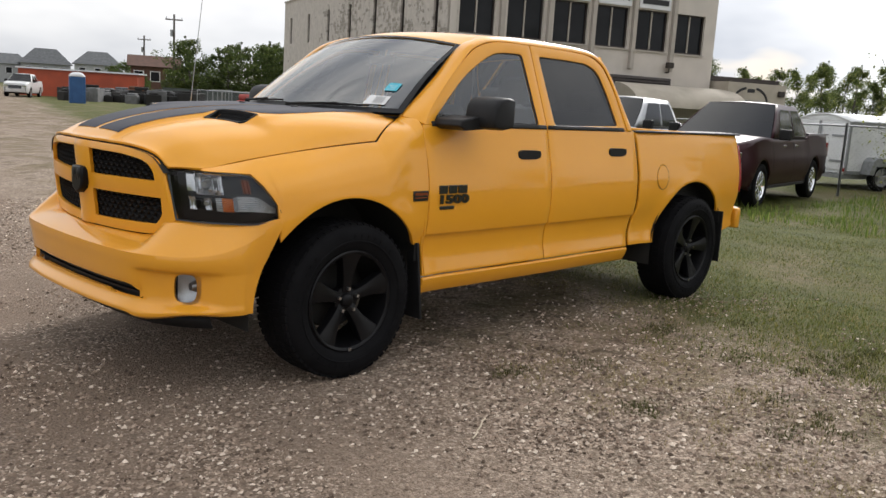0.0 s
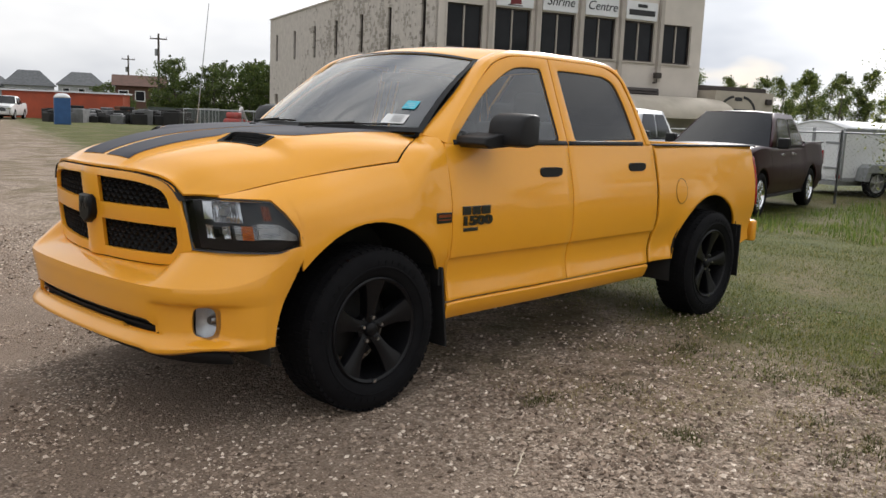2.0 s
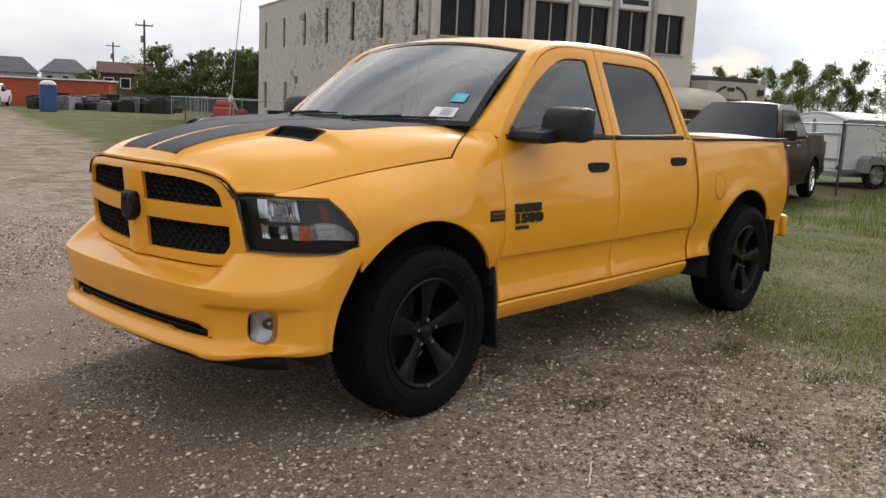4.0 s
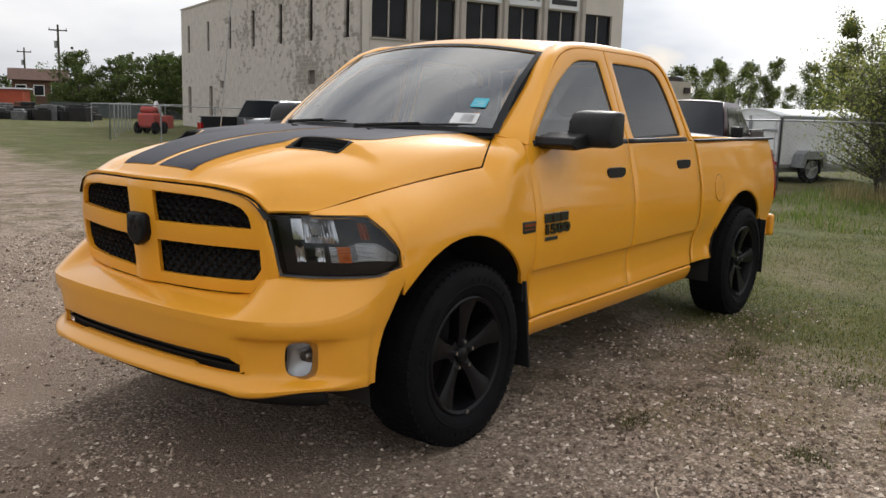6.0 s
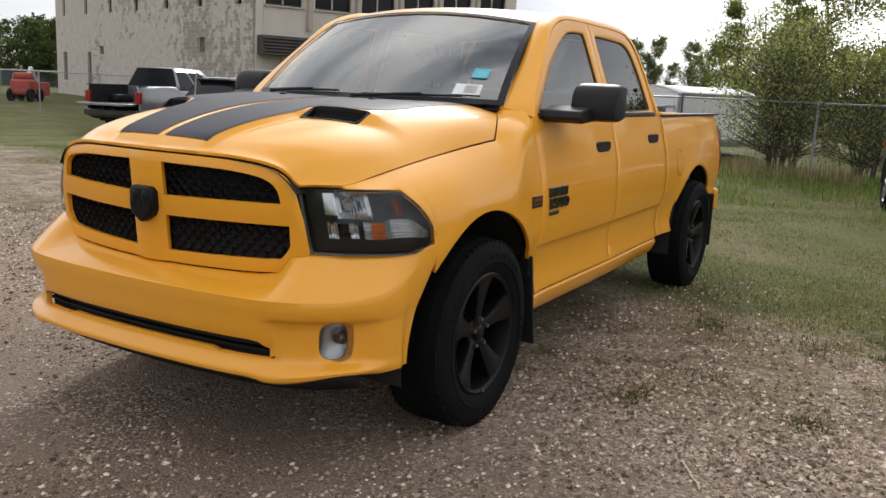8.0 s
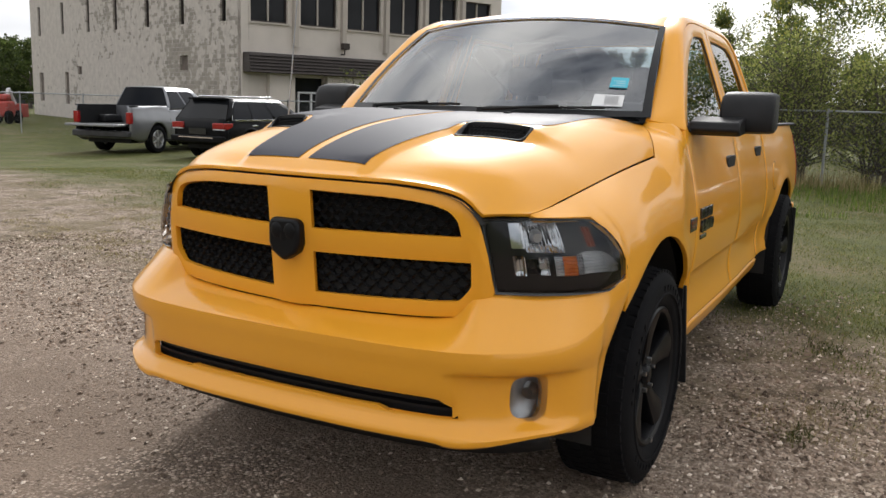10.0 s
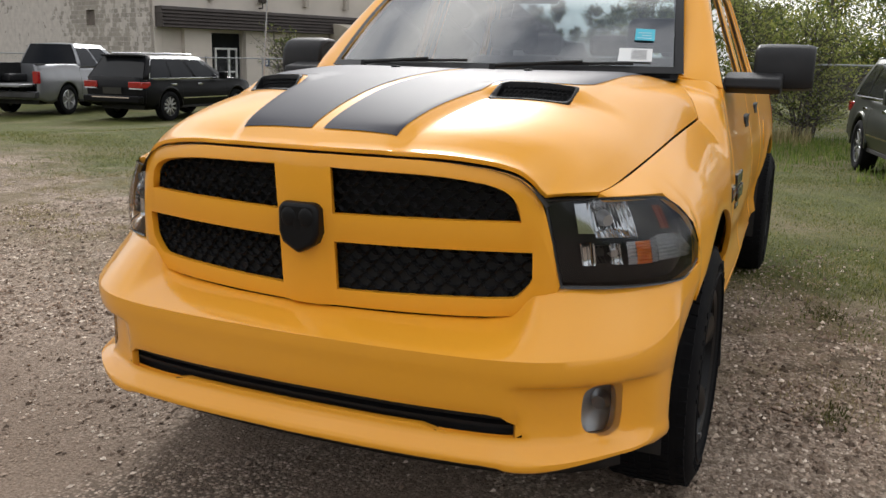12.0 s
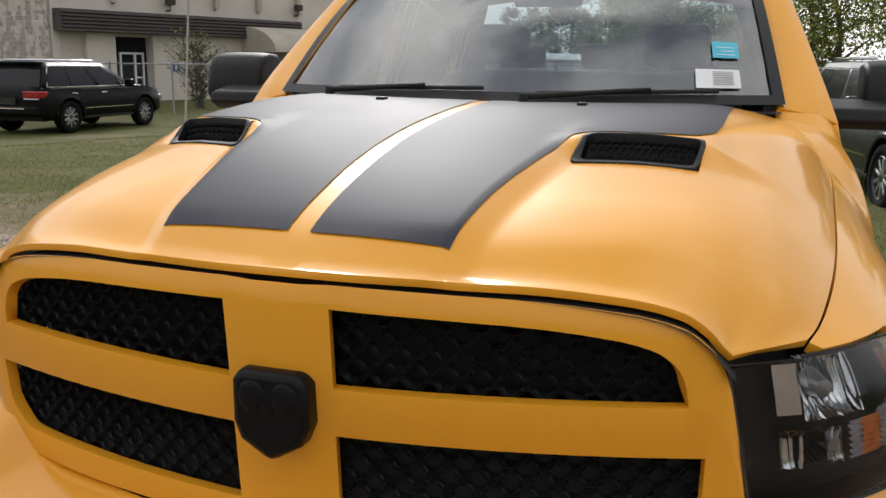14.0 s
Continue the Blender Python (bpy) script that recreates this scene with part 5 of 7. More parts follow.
def build_badges():
    # model badge on the front door: three plain blocks over the number, a bar below
    y = -(width(0.75, 0.93) + 0.004)
    m = Matrix.Translation((0.0, 0, 0))
    bd = tp("model_badge", boxes((0.612, 0.676, y - 0.004, y + 0.010, 0.962, 1.010), (0.690, 0.754, y - 0.004, y + 0.010, 0.962, 1.010), (0.768, 0.838, y - 0.004, y + 0.010, 0.962, 1.010)), BLACK_GLOSS, "black raised block badge", bevel=0.003)
    letters("1500", 0.078, 0.005, BLACK_GLOSS, Matrix.Translation((0.724, y - 0.004, 0.928)) @ pose(0, 0, 0, 90, 0, 0) @ Matrix.Diagonal((1.62, 0.86, 1, 1)), bd, "badge_number", "black raised number", bold=0.0035)
    y2 = -(width(0.75, 0.88) + 0.003)
    tp("badge_bar", boxes((0.618, 0.735, y2 - 0.004, y2 + 0.010, 0.872, 0.892)), BLACK_GLOSS, "", bd, bevel=0.003)
    yf = -(fender_width(0.46, 0.96) + 0.003)
    eb = tp("engine_badge", boxes((0.405, 0.52, yf - 0.004, yf + 0.012, 0.928, 0.985)), BLACK_GLOSS, "black engine badge", bevel=0.003)
    tp("badge_stripe", boxes((0.415, 0.51, yf - 0.006, yf - 0.003, 0.944, 0.950), (0.415, 0.51, yf - 0.006, yf - 0.003, 0.960, 0.975)), AMBER_DARK, "", eb)


for _name, _s in SIDES:
    build_fender(_s)
    build_door(_s, 0.535, 1.660, "front_door")
    build_door(_s, 1.667, 2.735, "rear_door")
    build_greenhouse(_s)
    build_headlamp(_s)
    build_bed(_s)
    build_mirror(_s)
    build_wheel(0.0, _s, True)
    build_wheel(3.569, _s, False)
build_roof()
build_windscreen()
build_hood()
build_grille()
build_bumper()
build_underside()
build_cabin()
build_badges()
build_mast()


# ---- the old two-storey building ----
FRONT_DIR = Vector((0.934, -0.358, 0)).normalized()
LEFT_DIR = Vector((0.358, 0.934, 0)).normalized()
BUILD_M = Matrix(((FRONT_DIR.x, LEFT_DIR.x, 0, 26.4), (FRONT_DIR.y, LEFT_DIR.y, 0, 24.4), (0, 0, 1, -0.34), (0, 0, 0, 1)))


def peeling():
    """Cream paint flaking from old brick."""
    m = bpy.data.materials.new("peeling_cream_paint_on_brick")
    m.use_nodes = True
    n, l = m.node_tree.nodes, m.node_tree.links
    b = n["Principled BSDF"]
    b.inputs["Roughness"].default_value = 0.85
    tc = n.new("ShaderNodeTexCoord")
    mp = n.new("ShaderNodeMapping")
    mp.inputs["Rotation"].default_value = (radians(90), 0, 0)
    l.new(tc.outputs["Object"], mp.inputs["Vector"])
    sx = n.new("ShaderNodeSeparateXYZ")
    l.new(tc.outputs["Object"], sx.inputs["Vector"])
    cb = n.new("ShaderNodeCombineXYZ")
    ad = n.new("ShaderNodeMath")
    l.new(sx.outputs["X"], ad.inputs[0])
    l.new(sx.outputs["Y"], ad.inputs[1])
    l.new(ad.outputs[0], cb.inputs["X"])
    l.new(sx.outputs["Z"], cb.inputs["Y"])
    br = n.new("ShaderNodeTexBrick")
    br.inputs["Scale"].default_value = 1.0
    br.inputs["Brick Width"].default_value, br.inputs["Row Height"].default_value, br.inputs["Mortar Size"].default_value = 0.40, 0.20, 0.012
    br.inputs["Color1"].default_value, br.inputs["Color2"].default_value, br.inputs["Mortar"].default_value = (0.37, 0.33, 0.285, 1), (0.27, 0.24, 0.21, 1), (0.40, 0.365, 0.325, 1)
    l.new(cb.outputs["Vector"], br.inputs["Vector"])

    def tex(s, d):
        t = n.new("ShaderNodeTexNoise")
        t.inputs["Scale"].default_value, t.inputs["Detail"].default_value, t.inputs["Roughness"].default_value = s, d, 0.62
        l.new(tc.outputs["Object"], t.inputs["Vector"])
        return t.outputs["Fac"]

    def ramp(v, a, c):
        k = n.new("ShaderNodeMapRange")
        k.inputs["From Min"].default_value, k.inputs["From Max"].default_value = a, c
        l.new(v, k.inputs["Value"])
        return k.outputs["Result"]
    big, fine = tex(0.22, 3), tex(1.9, 9)
    su = n.new("ShaderNodeMath")
    su.operation = "ADD"
    mu = n.new("ShaderNodeMath")
    mu.operation, mu.inputs[1].default_value = "MULTIPLY", 0.75
    l.new(big, mu.inputs[0])
    l.new(mu.outputs[0], su.inputs[0])
    l.new(fine, su.inputs[1])
    # whole blocks lose their paint, most of all towards the street corner
    b2 = n.new("ShaderNodeTexBrick")
    for k in ("Scale", "Brick Width", "Row Height", "Mortar Size"):
        b2.inputs[k].default_value = br.inputs[k].default_value
    b2.inputs["Color1"].default_value, b2.inputs["Color2"].default_value, b2.inputs["Mortar"].default_value = (0, 0, 0, 1), (1, 1, 1, 1), (0.3, 0.3, 0.3, 1)
    l.new(cb.outputs["Vector"], b2.inputs["Vector"])
    wear = n.new("ShaderNodeMath")
    wear.operation, wear.inputs[1].default_value = "MULTIPLY_ADD", 0.16
    l.new(b2.outputs["Color"], wear.inputs[0])
    l.new(su.outputs[0], wear.inputs[2])
    far = n.new("ShaderNodeMath")
    far.operation, far.inputs[1].default_value = "MULTIPLY_ADD", -0.0075
    l.new(sx.outputs["Y"], far.inputs[0])
    l.new(wear.outputs[0], far.inputs[2])
    flake = ramp(far.outputs[0], 0.925, 0.965)
    paint = n.new("ShaderNodeMixRGB")
    paint.inputs["Color1"].default_value, paint.inputs["Color2"].default_value = (0.56, 0.51, 0.465, 1), (0.47, 0.425, 0.39, 1)
    l.new(ramp(tex(2.4, 8), 0.40, 0.62), paint.inputs["Fac"])
    mx = n.new("ShaderNodeMixRGB")
    l.new(flake, mx.inputs["Fac"])
    l.new(paint.outputs["Color"], mx.inputs["Color1"])
    l.new(br.outputs["Color"], mx.inputs["Color2"])
    l.new(mx.outputs["Color"], b.inputs["Base Color"])
    bp = n.new("ShaderNodeBump")
    bp.inputs["Strength"].default_value, bp.inputs["Distance"].default_value = 0.5, 0.02
    l.new(br.outputs["Fac"], bp.inputs["Height"])
    bp.invert = True
    l.new(bp.outputs["Normal"], b.inputs["Normal"])
    return m


PEEL = peeling()
STUCCO = surf("cream_stucco", (0.62, 0.56, 0.505), (0.55, 0.50, 0.45), 0.8, 0.85, bump=0.2, bump_scale=40)
TRIM = surf("cream_trim", (0.46, 0.41, 0.36), (0.40, 0.36, 0.32), 1.2, 0.8)
BROWN = surf("dark_brown_metal", (0.030, 0.022, 0.019), (0.042, 0.032, 0.028), 2, 0.6)
CANVAS = surf("weathered_canvas", (0.46, 0.41, 0.34), (0.38, 0.34, 0.28), 1.1, 0.9)
SIGN_WHITE = surf("white_sign_board", (0.74, 0.74, 0.75), (0.68, 0.68, 0.69), 1.5, 0.5)
INK = surf("black_ink", (0.015, 0.015, 0.017), None, 6, 0.5)


def wall_with_holes(length, height, holes, thick, axis):
    """A wall of solid blocks round rectangular openings (u0, u1, z0, z1)."""
    us = sorted(set([0, length] + [h[0] for h in holes] + [h[1] for h in holes]))
    zs = sorted(set([0, height] + [h[2] for h in holes] + [h[3] for h in holes]))
    inside = lambda u, z: any(h[0] < u < h[1] and h[2] < z < h[3] for h in holes)
    return sheet(us, zs, (lambda u, z: (u, 0, z)) if axis == "x" else (lambda u, z: (0, u, z)), inside)


house = thing("old_commercial_building", "two-storey cream brick building with peeling paint and dark window bays", "building", BUILD_M)
BH = 8.5
BAYS = [(0.43, 2.28), (2.94, 4.91), (5.49, 7.44), (7.95, 9.88), (10.42, 12.34), (12.91, 14.75)]
SLITS = [1.47, 5.84, 10.1, 14.61, 19.07, 23.83, 28.7]
LOWS = [(28.5, 29.4, 1.0, 2.9), (23.2, 24.0, 0.9, 2.9), (20.7, 21.5, 2.75, 3.25), (5.5, 6.4, 2.9, 3.6)]
FRONT_HOLES = [(a, b, 4.98, 6.98) for a, b in BAYS] + [(2.5, 4.2, 0.05, 2.65)]
LEFT_HOLES = [(u, u + 0.55, 5.0 + 0.012 * u, 7.25) for u in SLITS] + LOWS
part("front_wall", wall_with_holes(15.5, BH, FRONT_HOLES, 0.35, "x"), STUCCO, house, "cream stuccoed front wall", smooth=0, solid=0.35, ref=(7, 15, 4))
part("side_wall", wall_with_holes(31.0, BH, LEFT_HOLES, 0.35, "y"), PEEL, house, "painted brick side wall, paint flaking", smooth=0, solid=0.35, ref=(7, 15, 4))
part("back_wall", boxes((15.15, 15.5, 0.35, 31.0, 0, BH), (0.35, 15.15, 30.65, 31.0, 0, BH)), STUCCO, house, smooth=0)
part("flat_roof", boxes((0.2, 15.3, 0.2, 30.8, BH - 0.5, BH - 0.3)), BROWN, house, smooth=0)
part("inner_floor", boxes((0.4, 15.1, 0.4, 30.6, 3.6, 3.8)), BROWN, house, smooth=0)
part("parapet_cap", boxes((-0.06, 15.56, -0.06, 0.41, BH, BH + 0.09), (-0.06, 0.41, 0.41, 31.06, BH, BH + 0.09)), TRIM, house, smooth=0)
part("corner_pier", boxes((-0.05, 0.30, -0.05, 0.0, 0, BH)), STUCCO, house, smooth=0)
for a, b in BAYS:
    win = part("window", boxes((a, b, 0.20, 0.24, 4.98, 6.98)), FAR_GLASS, house, "dark office window", smooth=0)
    part("window_frame", boxes((a, b, 0.13, 0.22, 4.98, 5.05), (a, b, 0.13, 0.22, 6.91, 6.98), (a, a + 0.07, 0.13, 0.22, 5.05, 6.91), (b - 0.07, b, 0.13, 0.22, 5.05, 6.91)), BROWN, win, smooth=0)
    part("mullion", boxes(((a + b) / 2 - 0.03, (a + b) / 2 + 0.03, 0.12, 0.22, 5.05, 6.91)), TRIM, win, smooth=0)
    part("window_sill", boxes((a - 0.05, b + 0.05, -0.08, 0.12, 4.90, 4.978)), TRIM, win, smooth=0)
for u in [2.61, 5.20, 7.70, 10.15, 12.63]:
    part("pilaster", boxes((u - 0.11, u + 0.11, -0.22, 0.0, 4.0, BH)), TRIM, house, smooth=0)
for u in SLITS:
    win = part("slit_window", boxes((0.18, 0.22, u, u + 0.55, 5.0 + 0.012 * u, 7.25)), FAR_GLASS, house, "tall narrow window", smooth=0)
    part("window_frame", boxes((0.10, 0.18, u, u + 0.06, 5.0 + 0.012 * u, 7.25), (0.10, 0.18, u + 0.49, u + 0.55, 5.0 + 0.012 * u, 7.25)), BROWN, win, smooth=0)
for a, b, c, d in LOWS:
    part("boarded_window", boxes((0.12, 0.20, a, b, c, d)), surf("boarding", (0.16, 0.13, 0.11), (0.11, 0.09, 0.08), 3, 0.8), house, "boarded ground floor window", smooth=0)
# signs over the four middle bays
for (a, b), txt in zip(BAYS[1:5], ("", "Shrine", "Centre", None)):
    sg = part("sign_board", boxes((a - 0.02, b + 0.02, -0.10, -0.003, 7.05, 7.95)), SIGN_WHITE, house, "white sign board", smooth=0)
    c = (a + b) / 2
    if txt:
        letters(txt, 0.62, 0.008, INK, Matrix.Translation((c, -0.112, 7.50)) @ pose(0, 0, 0, 90, 0, 0), sg, "sign_lettering", "black slanted lettering", shear=0.25)
    elif txt == "":
        part("sign_emblem", prism([(c - 0.28, 7.15), (c + 0.34, 7.2), (c + 0.30, 7.42), (c + 0.16, 7.78), (c - 0.12, 7.82), (c - 0.22, 7.45)], -0.118, -0.10), surf("maroon_ink", (0.16, 0.015, 0.02), None, 5, 0.6), sg, "dark red emblem shape", smooth=0)
        part("sign_bar", boxes((c - 0.4, c + 0.4, -0.116, -0.10, 7.10, 7.14)), INK, sg, smooth=0)
    else:
        for z0, z1, w in ((7.66, 7.82, 0.3), (7.26, 7.54, 0.82)):
            part("sign_bar", boxes((c - w, c + w, -0.116, -0.10, z0, z1)), INK, sg, smooth=0)
# ribbed awning band along the front
for k in range(6):
    z = 2.80 + 0.14 * k
    bm = bmesh.new()
    prism([(-0.75 + 0.02 * k, z), (-0.66 + 0.02 * k, z + 0.135), (-0.02, z + 0.135), (-0.02, z)], 0.02, 12.4, "yz", bm)
    part("awning_rib", bm, BROWN, house, "dark brown ribbed metal band" if k == 0 else "", smooth=0)
# entrance
dr = part("entrance_door", boxes((2.5, 4.2, 0.22, 0.26, 0.05, 2.65)), FAR_GLASS, house, "glazed entrance door with white frame", smooth=0)
part("door_frame", boxes((2.88, 2.96, 0.12, 0.21, 0.05, 2.02), (3.56, 3.64, 0.12, 0.21, 0.05, 2.02), (2.96, 3.56, 0.12, 0.21, 1.94, 2.02), (2.96, 3.56, 0.12, 0.21, 0.05, 0.25), (3.96, 4.02, 0.12, 0.21, 0.05, 2.02), (3.64, 3.96, 0.12, 0.21, 0.95, 1.02), (3.64, 3.96, 0.12, 0.21, 1.94, 2.02)), SIGN_WHITE, dr, "white aluminium door frame", smooth=0)
part("entrance_wall", boxes((1.2, 2.48, -0.30, -0.002, 0, 2.78), (4.22, 9.0, -0.30, -0.002, 0, 2.78)), STUCCO, house, smooth=0)

wsg = part("wall_sign", boxes((5.12, 5.46, -0.33, -0.303, 1.24, 1.62)), surf("blue_sign_paint", (0.05, 0.12, 0.34), (0.045, 0.10, 0.30), 4, 0.5), house, "small blue wall sign", smooth=0)
part("sign_symbol", boxes((5.24, 5.34, -0.336, -0.331, 1.32, 1.52)), SIGN_WHITE, wsg, smooth=0)


def floodlight(u, z):
    bm = bmesh.new()
    rod(bm, (u, 0, z - 0.25), (u, -0.30, z - 0.25), 0.035)
    rod(bm, (u, -0.30, z - 0.25), (u, -0.30, z - 0.02), 0.03)
    box(bm, u - 0.17, u + 0.17, -0.48, -0.20, z - 0.02, z + 0.26)
    part("floodlight", bm, BROWN, house, "dark wall floodlight", bevel=0.02)


for u, z in ((5.15, 4.05), (12.45, 4.2)):
    floodlight(u, z)
# low wing with a barrel canopy
part("wing_wall", boxes((15.52, 20.4, 0.3, 9.0, 0, 3.75)), STUCCO, house, "single-storey cream wing", smooth=0)
part("wing_roof_edge", boxes((15.52, 20.5, 0.10, 9.1, 3.752, 4.02)), BROWN, house, smooth=0)
bm = bmesh.new()
secs = arc(0, 0, 1, 90, 180, 10)
rows_c = []
for u in steps(8.9, 15.9, 12):
    rows_c.append([bm.verts.new((u, -0.31 + 2.4 * p[0], 2.15 + 1.15 * p[1])) for p in secs])
for a, b in zip(rows_c, rows_c[1:]):
    for i in range(len(secs) - 1):
        bm.faces.new((a[i], b[i], b[i + 1], a[i + 1]))
for r in (rows_c[0], rows_c[-1]):
    c = bm.verts.new((r[0].co.x, -0.31, 2.15))
    for i in range(len(secs) - 1):
        bm.faces.new((r[i], r[i + 1], c))
part("barrel_canopy", bm, CANVAS, house, "faded cream barrel canopy", smooth=50)
sgn = part("canopy_sign", boxes((15.7, 19.8, -1.20, 0.28, 0.0, 3.72)), CANVAS, house, "faded canopy sign with an arch", smooth=0)
bm = bmesh.new()
o, i_ = arc(17.3, 2.72, 1.25, 4, 176, 20), arc(17.3, 2.72, 1.12, 4, 176, 20)
o, i_ = [(a, 2.72 + (b - 2.72) * 0.66) for a, b in o], [(a, 2.72 + (b - 2.72) * 0.62) for a, b in i_]
for k in range(20):
    if 7 < k < 12:
        continue
    prism([o[k], o[k + 1], i_[k + 1], i_[k]], -1.222, -1.203, bm=bm)
box(bm, 16.5, 18.1, -1.222, -1.203, 2.68, 2.80)
box(bm, 17.05, 17.55, -1.222, -1.203, 3.22, 3.42)
part("sign_arch", bm, INK, sgn, smooth=0)
part("wall_lamp", boxes((19.2, 19.6, -1.35, -1.203, 3.1, 3.4)), BROWN, sgn, "dark wall lamp", bevel=0.02)

# long dark shed beyond the wing
shed = part("long_dark_shed", boxes((0, 60, 0, 8, -0.4, 1.9)), BROWN, None, smooth=0)
shed.matrix_basis = pose(44.5, 13.5, 0, 0, 0, -68)
tagged(shed, "long low shed clad in dark ribbed metal", "shed")
for k in range(6):
    part("cladding_rib", boxes((0.2, 59.8, -0.06, -0.002, -0.3 + 0.36 * k, -0.08 + 0.36 * k)), BROWN, shed, smooth=0)


# ---- parked vehicles ----
def car_paint(name, col, metal=0.3):
    return surf(name, col, tuple(c * 0.9 for c in col), 2, 0.3, metal=metal, coat=(0.4 if col[1] > 0.1 else 0.15) if col[1] > 0.01 else 0.06, spec=(0.4 if col[1] > 0.1 else 0.25) if col[1] > 0.01 else 0.12)


def road_wheel(parent, x, y, R, W, rim_mat, spokes=6, spoke_mat=None):
    s = -1 if y < 0 else 1
    w = thing("wheel", "", "")
    w.parent = parent
    w.matrix_basis = Matrix.Translation((x, y, R)) @ pose(0, 0, 0, 0, 0, 0 if s < 0 else 180)
    k = R / 0.40
    part("tyre", lathe([(0.26 * k, -W * 0.8), (0.30 * k, -W), (0.36 * k, -W), (0.395 * k, -W * 0.85), (0.40 * k, -W * 0.6), (0.40 * k, W * 0.6), (0.36 * k, W), (0.26 * k, W * 0.8)], 36), RUBBER, w)
    rim = part("rim", lathe([(0.265 * k, -W * 0.85), (0.255 * k, -W * 0.92), (0.245 * k, -W * 0.7), (0.23 * k, 0), (0.10 * k, W * 0.1), (0.001, W * 0.1)], 36), rim_mat, w, "alloy rim")
    for q in range(spokes):
        bm = bmesh.new()
        vs = box(bm, -0.022 * k, 0.022 * k, -W * 0.80, -W * 0.35, 0.03 * k, 0.255 * k)
        bmesh.ops.transform(bm, matrix=Matrix.Rotation(2 * math.pi * q / spokes, 4, "Y"), verts=bm.verts)
        part("spoke", bm, spoke_mat or rim_mat, rim, bevel=0.006)
    part("hub", lathe([(0.001, -W * 0.86), (0.05 * k, -W * 0.84), (0.07 * k, -W * 0.5)], 20), rim_mat, rim)


def build_vehicle(name, label, category, m, paint, L, hw, belt, wheels, R, cab, roof_z, top_hw, windows, rim_mat, bed=None, lamps="rear", trim=None, group=""):
    """A parked vehicle along +x (its rear at 0). belt: height keys along x; cab: rear foot, rear top, front top, front foot."""
    v = thing(name, label, category, m, group)
    bz = sp(belt)
    ends = sp([(0, 0.90), (0.12, 0.965), (0.5, 1.0), (L - 0.75, 1.0), (L - 0.3, 0.95), (L - 0.08, 0.86), (L, 0.80)])
    cols = sorted(set(steps(0.0, L, 30) + [0.06, 0.12, L - 0.05] + sum([arch_cols(0.02, L - 0.02, wx, R + 0.075, 18) for wx in wheels], [])))
    mid = {}

    def half(x, z):
        t = (z - 0.30) / (bz(x) - 0.30)
        return hw * ends(x) * (0.93 + 0.07 * smooth01(t / 0.35) - 0.065 * smooth01((t - 0.55) / 0.45))

    def low(x):
        z = 0.34 + 0.08 * smooth01((x - L + 0.5) / 0.5) + 0.10 * smooth01((0.4 - x) / 0.4)
        for wx in wheels:
            if abs(x - wx) < R + 0.075:
                z = max(z, arch_z(x, wx, R, R + 0.075))
        return z
    for s in (-1, 1):
        part("side_panel", sheet(cols, steps(0, 1, 10), lambda c, r: (c, s * half(c, low(c) + (bz(c) - low(c)) * r), low(c) + (bz(c) - low(c)) * r)), paint, v, solid=0.02, ref=(L / 2, 0, 0.8))
        for wx in wheels:
            part("wheel_house", sheet(steps(-5, 185, 14), [0, 1], lambda a, k: (wx + (R + 0.085) * math.cos(radians(a)), s * (hw * 0.97 - 0.35 * k), R + (R + 0.085) * math.sin(radians(a)))), DARK, v)
            road_wheel(v, wx, s * (hw - 0.13), R, 0.125, rim_mat, 6 if bed else 10, None if bed else ALLOY)
    x0, x1 = (bed[1] if bed else 0.0), L
    deck = lambda c, r: (c, r * half(c, bz(c)), bz(c) + 0.045 * (1 - r * r) * smooth01((c - cab[3] + 0.2) / 0.3))
    part("bonnet", sheet(steps(cab[3] - 0.25, L, 12), steps(-1, 1, 10), deck), paint, v, solid=0.02, ref=(L / 2, 0, 0.4))
    part("front_end", sheet(steps(-1, 1, 12), [0, 0.3, 0.5, 0.7, 0.9, 1.0], lambda f, r: (L - 0.02 + 0.09 * (1 - f * f) - 0.05 * r, f * half(L, bz(L)), 0.42 + (bz(L) - 0.42) * r)), paint, v, solid=0.02, ref=(L / 2, 0, 0.8))
    part("rear_end", sheet(steps(-1, 1, 10), [0, 0.3, 0.6, 1.0], lambda f, r: (0.0 - 0.04 * (1 - f * f), f * half(0, 0.5 + (bz(0) - 0.5) * r), 0.44 + ((0.62 if bed and bed[2] else bz(0)) - 0.44) * r)), paint, v, solid=0.02, ref=(L / 2, 0, 0.8))
    part("underbody", boxes((0.3, L - 0.3, -hw * 0.72, hw * 0.72, 0.30, 0.55)), DARK, v)
    # greenhouse
    rf, rt, ft, ff = cab
    zb = bz((rf + ff) / 2)
    P = lambda s, u, t: Vector(((rf + (ff - rf) * u) * (1 - t) + (rt + (ft - rt) * u) * t, s * (half((rf + ff) / 2, zb) * (1 - t) + top_hw * t), zb + (roof_z - zb) * t))
    for s in (-1, 1):
        fr = part("cab_side", sheet(steps(0, 1, 12), steps(0, 1, 4), lambda u, t: P(s, u, t) + Vector((0, s * 0.02 * math.sin(math.pi * t), 0))), paint, v, solid=0.02, ref=((rf + ff) / 2, 0, zb))
        for u0, u1 in windows:
            part("side_window", sheet(steps(u0, u1, 3), steps(0.06, 0.86, 3), lambda u, t: P(s, u, t) + Vector((0, s * (0.007 + 0.02 * math.sin(math.pi * t)), 0))), FAR_GLASS, fr, "dark side window", ref=((rf + ff) / 2, 0, zb))
